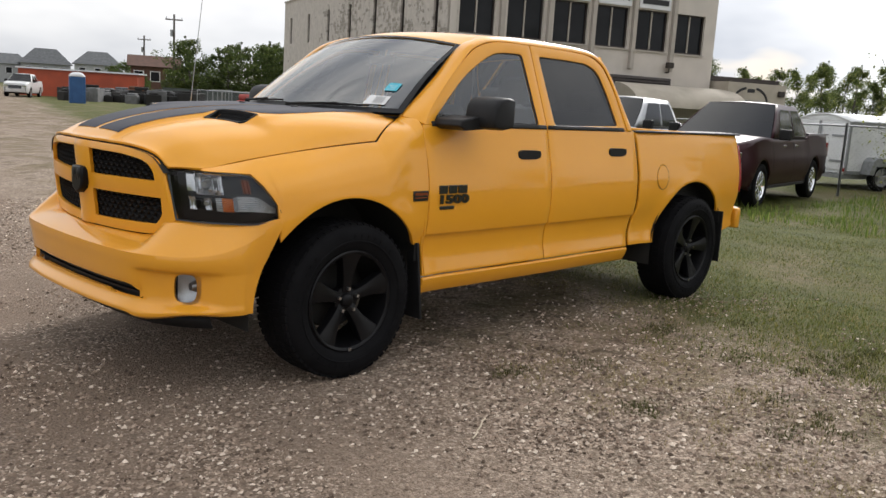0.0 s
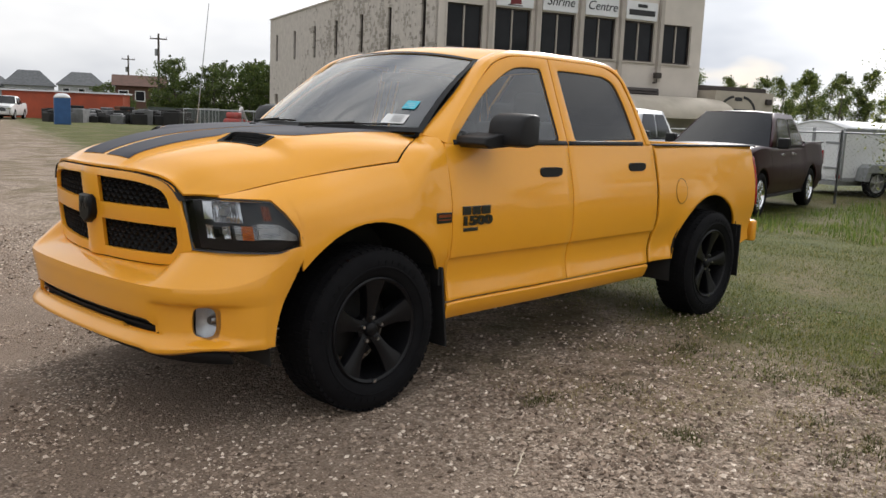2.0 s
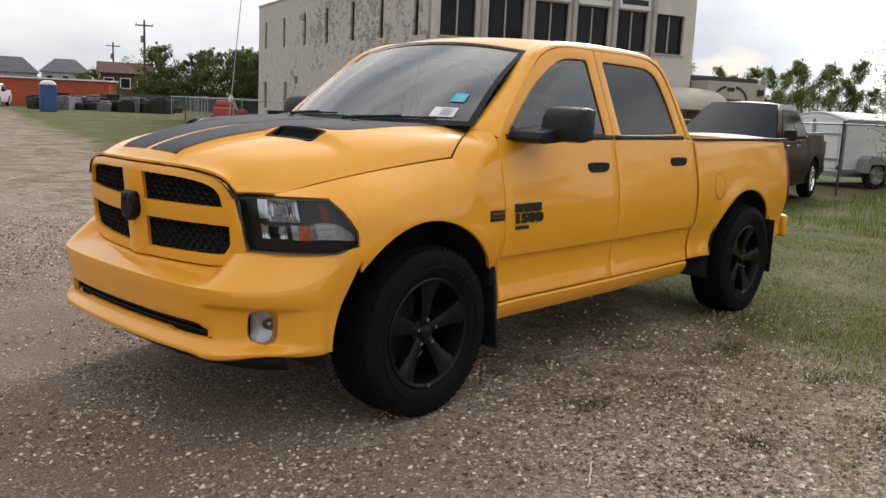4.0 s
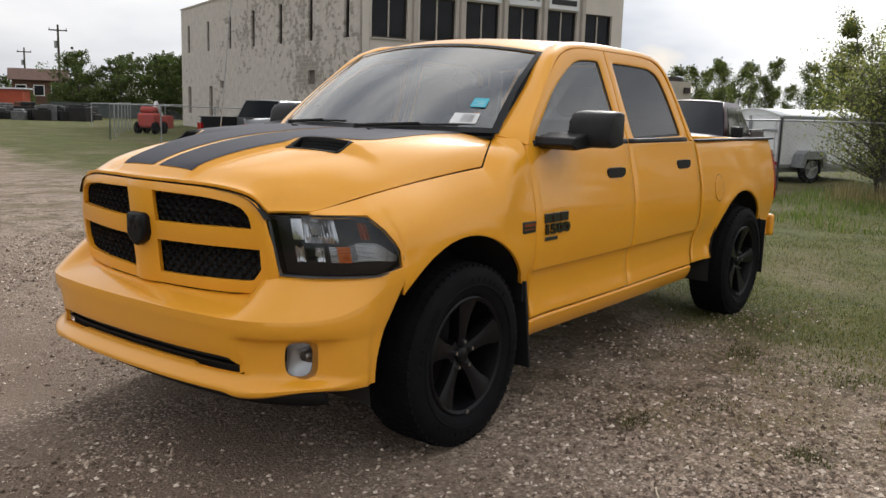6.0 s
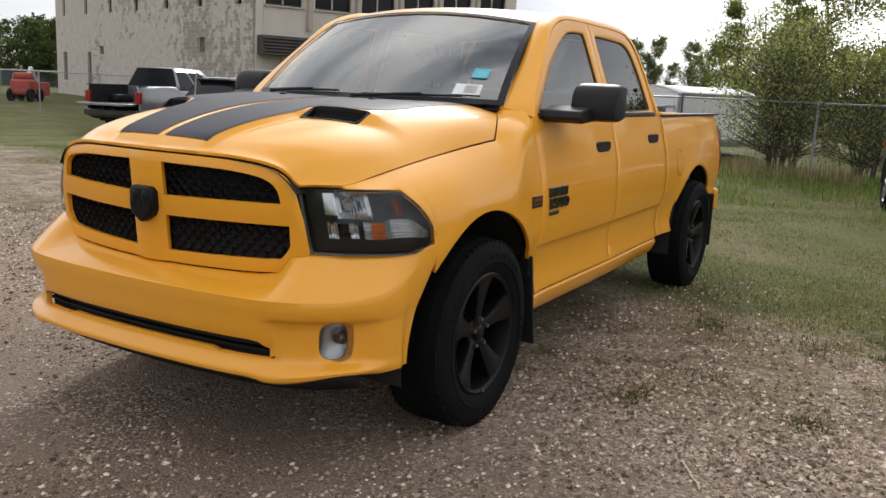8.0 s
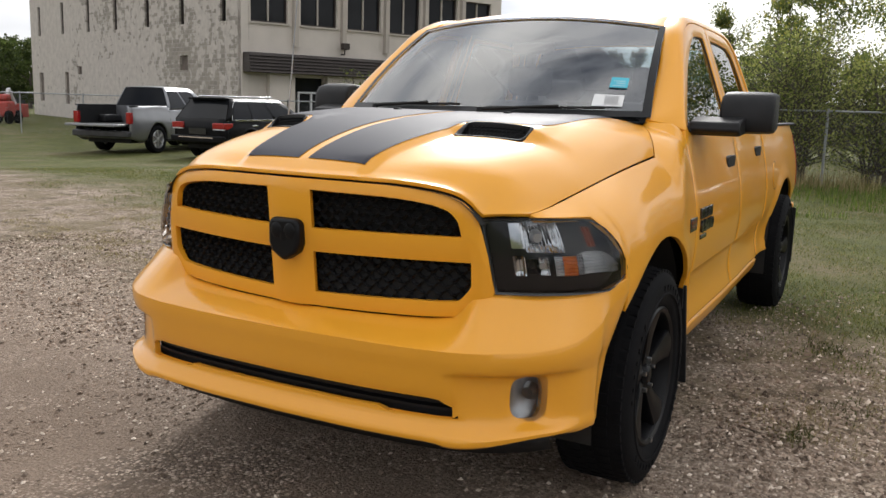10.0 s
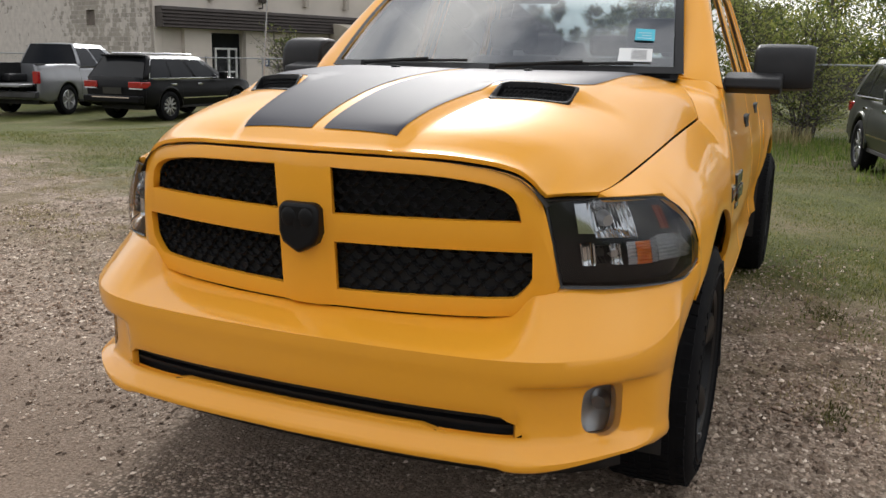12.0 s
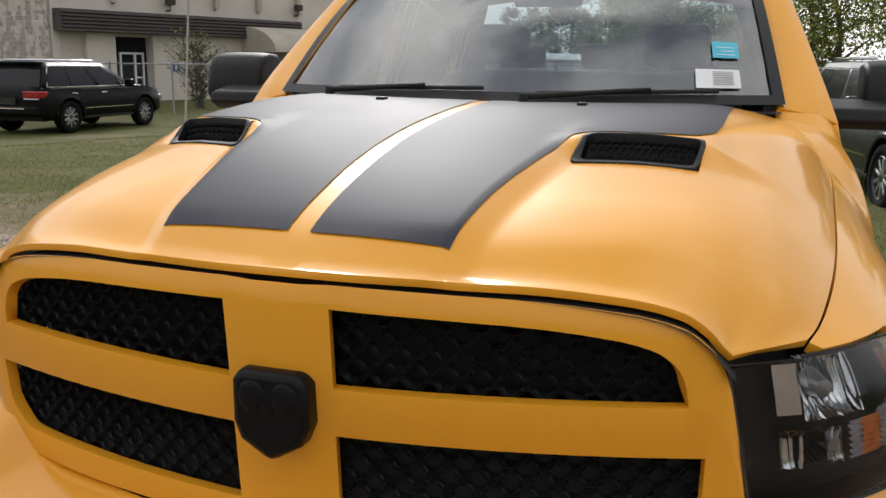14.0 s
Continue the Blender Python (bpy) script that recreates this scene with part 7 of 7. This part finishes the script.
# trees added out of view, to close the open ground on the other sides
for k in range(26):
    a = radians(80 + 262 * k / 25 + rng.uniform(-2, 2))
    r = rng.uniform(85, 120)
    copy_thing(fourth, pose(r * math.cos(a), r * math.sin(a), -0.5, 0, 0, rng.uniform(0, 360)) @ Matrix.Scale(rng.uniform(0.8, 1.2), 4))


# ---- far houses and clutter ----
def polar(az, r):
    return -2.88 + r * math.cos(radians(az)), -4.3 + r * math.sin(radians(az))


def build_house(az, r, w, d, wall_z, peak, wall_m, roof_m, label, hip=True):
    x, y = polar(az, r)
    h = thing("far_house", label, "house", pose(x, y, -0.6, 0, 0, az - 90))
    part("wall", boxes((-w / 2, w / 2, 0, d, 0, wall_z)), wall_m, h, smooth=0)
    bm = bmesh.new()
    e = 0.5
    b = [bm.verts.new(p) for p in ((-w / 2 - e, -e, wall_z), (w / 2 + e, -e, wall_z), (w / 2 + e, d + e, wall_z), (-w / 2 - e, d + e, wall_z))]
    k = w * (0.22 if hip else 0.0)
    top = [bm.verts.new(p) for p in ((-k if hip else -w / 2 - e, d / 2, peak), (k if hip else w / 2 + e, d / 2, peak))]
    for f in ((b[0], b[1], top[1], top[0]), (b[2], b[3], top[0], top[1]), (b[1], b[2], top[1]), (b[3], b[0], top[0]), (b[3], b[2], b[1], b[0])):
        bm.faces.new(f)
    part("roof", bm, roof_m, h, smooth=0)
    for i in range(3):
        u = -w / 2 + w * (i + 0.5) / 3
        win = part("window", boxes((u - 0.55, u + 0.55, -0.04, -0.003, wall_z - 1.9, wall_z - 0.7)), FAR_GLASS, h, smooth=0)
        rim = lambda w, a, b: [(u - w, -0.05, a), (u + w, -0.05, a), (u + w, -0.05, b), (u - w, -0.05, b)]
        part("window_frame", ring(rim(0.65, wall_z - 2.0, wall_z - 0.6), rim(0.55, wall_z - 1.9, wall_z - 0.7)), SIGN_WHITE, win, smooth=0, solid=0.04, ref=(0, d / 2, 2))
    return h


SIDING = surf("grey_siding", (0.40, 0.41, 0.42), (0.34, 0.35, 0.36), 1.5, 0.7)
SHINGLE = surf("grey_shingle", (0.13, 0.135, 0.14), (0.09, 0.095, 0.10), 2, 0.9)
RUST = surf("red_brown_shingle", (0.12, 0.062, 0.045), (0.09, 0.05, 0.038), 2, 0.9)
ORANGE = surf("orange_sheet_metal", (0.42, 0.075, 0.03), (0.33, 0.065, 0.03), 1.2, 0.6)
build_house(68.95, 200, 9.4, 9, 4.6, 7.8, SIDING, SHINGLE, "grey two-storey house with a hipped roof far off")
build_house(66.1, 190, 8.6, 9, 4.9, 7.6, SIDING, SHINGLE, "smaller grey house with a hipped roof far off")
build_house(70.9, 205, 8.0, 9, 4.2, 6.4, SIDING, SHINGLE, "grey house at the edge of a housing row")
build_house(62.8, 125, 6.2, 6, 4.2, 5.7, RUST, RUST, "brown house with a plain red-brown roof", False)
build_house(59.9, 130, 6.0, 6, 3.4, 4.6, SHINGLE, SHINGLE, "low dark roof among the trees", False)


def build_container(az0, az1, r, h):
    xa, ya = polar(az0, r)
    xb, yb = polar(az1, r * 0.97)
    L = math.hypot(xb - xa, yb - ya)
    c = thing("orange_shed", "long orange sheet metal shed with a pale eave", "shed", pose(xa, ya, -0.4, 0, 0, math.degrees(math.atan2(yb - ya, xb - xa))))
    part("wall", boxes((0, L, -3, 0, 0, h)), ORANGE, c, smooth=0)
    part("eave", boxes((-0.2, L + 0.2, -3.2, 0.2, h + 0.002, h + 0.14)), SIGN_WHITE, c, smooth=0)
    for i in range(int(L / 0.6)):
        part("rib", boxes((0.3 + 0.6 * i, 0.36 + 0.6 * i, 0.001, 0.05, 0, h)), ORANGE, c, smooth=0)


build_container(69.8, 63.4, 92, 2.5)


def build_toilet():
    x, y = polar(67.22, 70)
    t = thing("portable_toilet", "blue portable toilet with a white domed roof", "portable toilet", pose(x, y, -0.35, 0, 0, -20))
    blue = surf("blue_plastic", (0.03, 0.10, 0.26), (0.025, 0.085, 0.22), 2, 0.5)
    part("cabin", boxes((-0.55, 0.55, -0.55, 0.55, 0, 1.95)), blue, t, bevel=0.04)
    part("door", boxes((-0.35, 0.35, -0.58, -0.552, 0.1, 1.85)), blue, t, bevel=0.01)
    part("roof", sheet(steps(-1, 1, 8), steps(-1, 1, 8), lambda a, b: (0.58 * a, 0.58 * b, 1.955 + 0.30 * (1 - a ** 4) * (1 - b ** 4))), SIGN_WHITE, t, solid=0.03, ref=(0, 0, 1))


build_toilet()


def build_pole(az, r, h, label):
    x, y = polar(az, r)
    p = thing("utility_pole", label, "utility pole", pose(x, y, -0.5, 0, 0, az))
    wood = surf("weathered_pole_wood", (0.10, 0.085, 0.07), (0.07, 0.06, 0.05), 5, 0.9)
    bm = bmesh.new()
    rod(bm, (0, 0, -0.3), (0, 0, h), 0.17, 0.11, 10)
    part("pole", bm, wood, p)
    part("crossarm", boxes((-0.06, 0.06, -1.0, 1.0, h - 0.7, h - 0.55)), wood, p, bevel=0.01)
    for yy in (-0.9, 0.9):
        bm = bmesh.new()
        rod(bm, (0, yy, h - 0.55), (0, yy, h - 0.3), 0.05, 0.03)
        part("insulator", bm, STEEL, p)
    bm = bmesh.new()
    rod(bm, (0.25, 0.25, h - 2.6), (0.25, 0.25, h - 1.8), 0.2, 0.2, 12)
    part("transformer", bm, STEEL, p)


build_pole(61.7, 112, 10.2, "wooden utility pole with a crossarm and transformer")
build_pole(63.45, 150, 9.3, "shorter wooden utility pole far off")


def build_machine():
    x, y = polar(57.0, 52)
    t = thing("red_machine", "small red and white lift machine by a fence", "machine", pose(x, y, -0.35, 0, 0, 30))
    red = surf("faded_red_paint", (0.42, 0.06, 0.05), (0.34, 0.06, 0.05), 3, 0.6)
    part("body", boxes((-0.85, 0.15, -0.5, 0.5, 0.35, 1.15), (-0.7, -0.1, -0.42, 0.42, 1.152, 1.5)), red, t, bevel=0.14, segs=4)
    bm = bmesh.new()
    rod(bm, (0.05, 0, 0.9), (0.45, 0, 1.75), 0.12, 0.10)
    rod(bm, (0.45, 0, 1.75), (1.25, 0, 0.9), 0.10, 0.08)
    rod(bm, (0.10, 0.2, 0.7), (0.85, 0.2, 1.35), 0.05, 0.05)
    part("boom", bm, SIGN_WHITE, t)
    part("basket", boxes((1.1, 1.8, -0.4, 0.4, 0.3, 1.0)), red, t, bevel=0.04)
    for a, b in ((-0.7, -0.5), (-0.7, 0.5), (0.3, -0.5), (0.3, 0.5)):
        w = part("wheel", lathe([(0.001, -0.1), (0.32, -0.1), (0.35, 0), (0.32, 0.1), (0.001, 0.1)], 18), RUBBER, t)
        w.matrix_basis = Matrix.Translation((a, b, 0.35))


build_machine()


def build_clutter():
    """Low dark odds and ends before the orange shed."""
    r2 = random.Random(8)
    cols = [surf("clutter_dark", (0.012, 0.012, 0.012), (0.022, 0.020, 0.018), 2, 0.8), surf("clutter_grey", (0.16, 0.16, 0.165), (0.1, 0.1, 0.1), 2, 0.7), surf("clutter_rust", (0.16, 0.07, 0.04), (0.1, 0.05, 0.03), 2, 0.8)]
    for k in range(46):
        az = 67.9 - 7.6 * k / 45 + r2.uniform(-0.1, 0.1)
        x, y = polar(az, r2.uniform(76, 84))
        w, h = r2.uniform(1.0, 2.6), r2.uniform(0.5, 1.25)
        bm = boxes((-w / 2, w / 2, -0.5, 0.5, 0, h), (-w / 3, w / 4, -0.3, 0.4, h + 0.002, h * r2.uniform(1.05, 1.3)))
        ob = part("storage_crate", bm, cols[0] if r2.random() < 0.72 else r2.choice(cols[1:]), bevel=0.08)
        ob.matrix_basis = pose(x, y, -0.4, 0, 0, r2.uniform(0, 180))
        tagged(ob, "low dark crate of stored goods in a yard", "crate", "crates in the yard")


build_clutter()
hedge_x, hedge_y = polar(58.3, 92)
slat = part("privacy_fence", boxes((-6.5, 5.5, -0.03, 0.03, 0, 1.5)), surf("grey_green_slats", (0.085, 0.10, 0.095), (0.065, 0.08, 0.075), 2, 0.8), smooth=0)
slat.matrix_basis = pose(hedge_x, hedge_y, -0.4, 0, 0, -25)
tagged(slat, "grey-green slatted yard fence below dark trees", "fence")


# ---- loose cover on the ground ----
def island_material(name, stops, rough=0.85, spec=0.25, through_light=0.0):
    m = bpy.data.materials.new(name)
    m.use_nodes = True
    n, l = m.node_tree.nodes, m.node_tree.links
    b = n["Principled BSDF"]
    b.inputs["Roughness"].default_value, b.inputs["Specular IOR Level"].default_value = rough, spec
    g, r = n.new("ShaderNodeNewGeometry"), n.new("ShaderNodeValToRGB")
    e = r.color_ramp.elements
    e[0].position, e[0].color = stops[0][0], (*stops[0][1], 1)
    e[1].position, e[1].color = stops[-1][0], (*stops[-1][1], 1)
    for p, c in stops[1:-1]:
        e.new(p).color = (*c, 1)
    l.new(g.outputs["Random Per Island"], r.inputs["Fac"])
    l.new(r.outputs["Color"], b.inputs["Base Color"])
    if through_light:
        t, x = n.new("ShaderNodeBsdfTranslucent"), n.new("ShaderNodeMixShader")
        x.inputs["Fac"].default_value = through_light
        l.new(r.outputs["Color"], t.inputs["Color"])
        l.new(b.outputs["BSDF"], x.inputs[1])
        l.new(t.outputs["BSDF"], x.inputs[2])
        l.new(x.outputs["Shader"], n["Material Output"].inputs["Surface"])
    return m


def patch(x, y, s=0.55, seed=0.0):
    return noise.fractal(Vector((x * s, y * s, seed)), 1.0, 2.0, 4)


def grassiness(x, y):
    e = x - road_edge(y) + 1.7 * patch(x, y, 0.8, 7.7)
    return smooth01((e + 0.75) / 1.7)


def build_gravel():
    nr = np.random.RandomState(3)
    N = 150000
    # denser near the lens
    r = 0.6 + 9.5 * nr.rand(N * 3) ** 1.25
    a = radians(-75) + radians(215) * nr.rand(N * 3)
    x, y = -2.9 + r * np.cos(a), -2.8 + r * np.sin(a)
    under = lambda p, q: 0.75 * smooth01((p + 1.0) / 0.4) * smooth01((4.4 - p) / 0.4) * smooth01((1.0 - abs(q)) / 0.4)
    keep = [i for i in range(N * 3) if -6 < x[i] < 6.5 and random.random() > under(x[i], y[i]) and random.random() > 0.993 * grassiness(x[i], y[i]) and random.random() < 0.15 + 0.9 * max(-0.14, patch(x[i], y[i], 1.0, 2.2)) + 0.55 * smooth01((x[i] + 0.7) / 1.2)][:N]
    x, y = x[keep], y[keep]
    n = len(x)
    size = 0.0030 + 0.0095 * nr.rand(n) ** 2.8
    size = size * (1 + 0.25 * np.clip(x + 0.4, 0, 1))
    z = np.array([rise(p, q) for p, q in zip(x, y)])
    base = np.array([(1, 0, 0), (0, 1, 0), (-1, 0, 0), (0, -1, 0), (0, 0, 0.75), (0, 0, -0.5)], float)
    V = base[None] * (1 + 0.35 * nr.uniform(-1, 1, (n, 6, 1))) + 0.25 * nr.uniform(-1, 1, (n, 6, 3))
    th = nr.rand(n) * 2 * math.pi
    c, s = np.cos(th), np.sin(th)
    X, Y = V[..., 0] * c[:, None] - V[..., 1] * s[:, None], V[..., 0] * s[:, None] + V[..., 1] * c[:, None]
    V = np.stack([X * 1.25, Y, V[..., 2]], -1) * size[:, None, None] + np.stack([x, y, z + size * 0.25], -1)[:, None]
    tri = np.array([(0, 1, 4), (1, 2, 4), (2, 3, 4), (3, 0, 4), (1, 0, 5), (2, 1, 5), (3, 2, 5), (0, 3, 5)])
    F = (tri[None] + 6 * np.arange(n)[:, None, None]).reshape(-1, 3)
    m = island_material("pale_crushed_stone", [(0.0, (0.080, 0.056, 0.040)), (0.30, (0.22, 0.162, 0.122)), (0.80, (0.42, 0.325, 0.250)), (1.0, (0.78, 0.67, 0.56))])
    ob = raw("gravel", V.reshape(-1, 3), F, m)
    tagged(ob, "loose pale crushed stones scattered over the lane", "gravel", kind="stuff")


def blades(name, pts, hmin, hmax, wid, mat, label, seed, lean=0.5):
    nr = np.random.RandomState(seed)
    P = np.array(pts)
    n = len(P)
    z = np.array([rise(p, q) for p, q in pts]) - 0.004
    h = hmin + (hmax - hmin) * nr.rand(n) ** 1.6
    th = nr.rand(n) * 2 * math.pi
    dx, dy = np.cos(th), np.sin(th)
    l = lean * nr.rand(n) * h
    w = wid * (0.6 + 0.8 * nr.rand(n))
    B = np.stack([P[:, 0], P[:, 1], z], -1)
    side = np.stack([-dy * w, dx * w, np.zeros(n)], -1)
    midp = B + np.stack([dx * l * 0.35, dy * l * 0.35, h * 0.6], -1)
    top = B + np.stack([dx * l, dy * l, h], -1)
    V = np.stack([B - side, B + side, midp + side * 0.7, midp - side * 0.7, top], 1).reshape(-1, 3)
    q = 5 * np.arange(n)
    F = [(a, a + 1, a + 2, a + 3) for a in q.tolist()] + [(a + 3, a + 2, a + 4) for a in q.tolist()]
    ob = raw(name, V, F, mat)
    return tagged(ob, label, "grass", kind="stuff")


GREEN_BLADE = island_material("grass_blade", [(0.0, (0.055, 0.078, 0.014)), (0.45, (0.115, 0.135, 0.027)), (0.8, (0.185, 0.182, 0.044)), (1.0, (0.33, 0.27, 0.125))], 0.7, 0.2, 0.5)
DRY_BLADE = island_material("dry_blade", [(0.0, (0.17, 0.145, 0.06)), (0.5, (0.29, 0.24, 0.12)), (1.0, (0.46, 0.38, 0.22))], 0.8, 0.2, 0.45)
LUSH_BLADE = island_material("lush_weed", [(0.0, (0.08, 0.13, 0.022)), (0.6, (0.14, 0.20, 0.040)), (1.0, (0.24, 0.27, 0.08))], 0.6, 0.2, 0.5)


LUSH_BLADE_DARK = island_material("dark_weed", [(0.0, (0.05, 0.055, 0.016)), (0.6, (0.085, 0.09, 0.026)), (1.0, (0.16, 0.14, 0.06))], 0.7, 0.2, 0.3)


def build_grass():
    rg = random.Random(17)
    pts = []
    while len(pts) < 230000:
        r = 4.0 + 16.0 * rg.random() ** 1.1
        a = radians(rg.uniform(-32, 68))
        x, y = -3.0 + r * math.cos(a), -2.6 + r * math.sin(a)
        if x > 18 or abs(y) < 0.9 and -1.0 < x < 2.6:
            continue
        if rg.random() < grassiness(x, y) * (0.55 + 0.9 * max(-0.5, patch(x, y, 0.7, 1.3))):
            pts.append((x, y))
    blades("grass", pts, 0.012, 0.042, 0.0026, GREEN_BLADE, "short patchy green grass", 4, 1.6)
    pts = []
    while len(pts) < 26000:
        cx, cy = rg.uniform(0.6, 6.0), rg.uniform(-4.2, 7.0)
        if cx < 2.6 and cy > -1.15 and cy < 1.2:
            continue
        e = cx - road_edge(cy)
        if not -2.4 < e < 1.5 or patch(cx, cy, 0.9, 4.4) < 0.02:
            continue
        k = rg.randint(10, 34)
        for _ in range(k):
            pts.append((cx + rg.gauss(0, 0.045), cy + rg.gauss(0, 0.045)))
    blades("grass_tufts", pts, 0.008, 0.032, 0.0022, DRY_BLADE, "sparse dry tufts in the gravel verge", 5, 1.8)
    pts = []
    for _ in range(26):
        cx, cy = rg.uniform(0.7, 3.2), rg.uniform(-3.6, -1.35)
        rad = rg.uniform(0.025, 0.075)
        pts += [(cx + rg.gauss(0, rad * 1.4), cy + rg.gauss(0, rad)) for _ in range(int(2600 * rad))]
    blades("weed_clumps", pts, 0.010, 0.035, 0.0030, LUSH_BLADE_DARK, "small dark weed clumps in the gravel", 15, 1.8)
    pts = []
    for _ in range(9000):
        x, y = rg.uniform(9.5, 18.5), rg.uniform(-9.0, 2.4)
        if patch(x, y, 0.5, 9.1) > -0.15 - 0.05 * (x - 12):
            pts.append((x, y))
    blades("lush_weeds", pts, 0.05, 0.20, 0.009, LUSH_BLADE, "lush green weeds and long grass along a fence", 6, 0.7)
    pts = [(rg.uniform(17.0, 19.2), rg.uniform(-14, -2.2)) for _ in range(3000)]
    blades("tall_weeds", pts, 0.15, 0.65, 0.007, DRY_BLADE, "tall dry weeds tangled along a fence", 7, 0.45)
    pts = [(16.8 + rg.gauss(0, 0.6), rg.uniform(-1.2, 1.6)) for _ in range(1100)]
    blades("seeding_grass", pts, 0.12, 0.50, 0.006, DRY_BLADE, "pale seeding grass below a shrub", 9, 0.5)


build_gravel()
build_grass()


def build_stick():
    bm = bmesh.new()
    pts = [(0.126, -1.874, 0.012), (0.08, -1.895, 0.016), (0.03, -1.93, 0.012), (-0.005, -1.945, 0.010), (-0.06, -1.985, 0.014), (-0.10, -2.00, 0.008)]
    for p, q in zip(pts, pts[1:]):
        rod(bm, p, q, 0.0042, 0.0036, 6)
    tagged(part("dry_stick", bm, surf("pale_dry_straw", (0.55, 0.47, 0.36), (0.45, 0.38, 0.28), 30, 0.8)), "pale bent straw lying on the gravel", "stick")


build_stick()
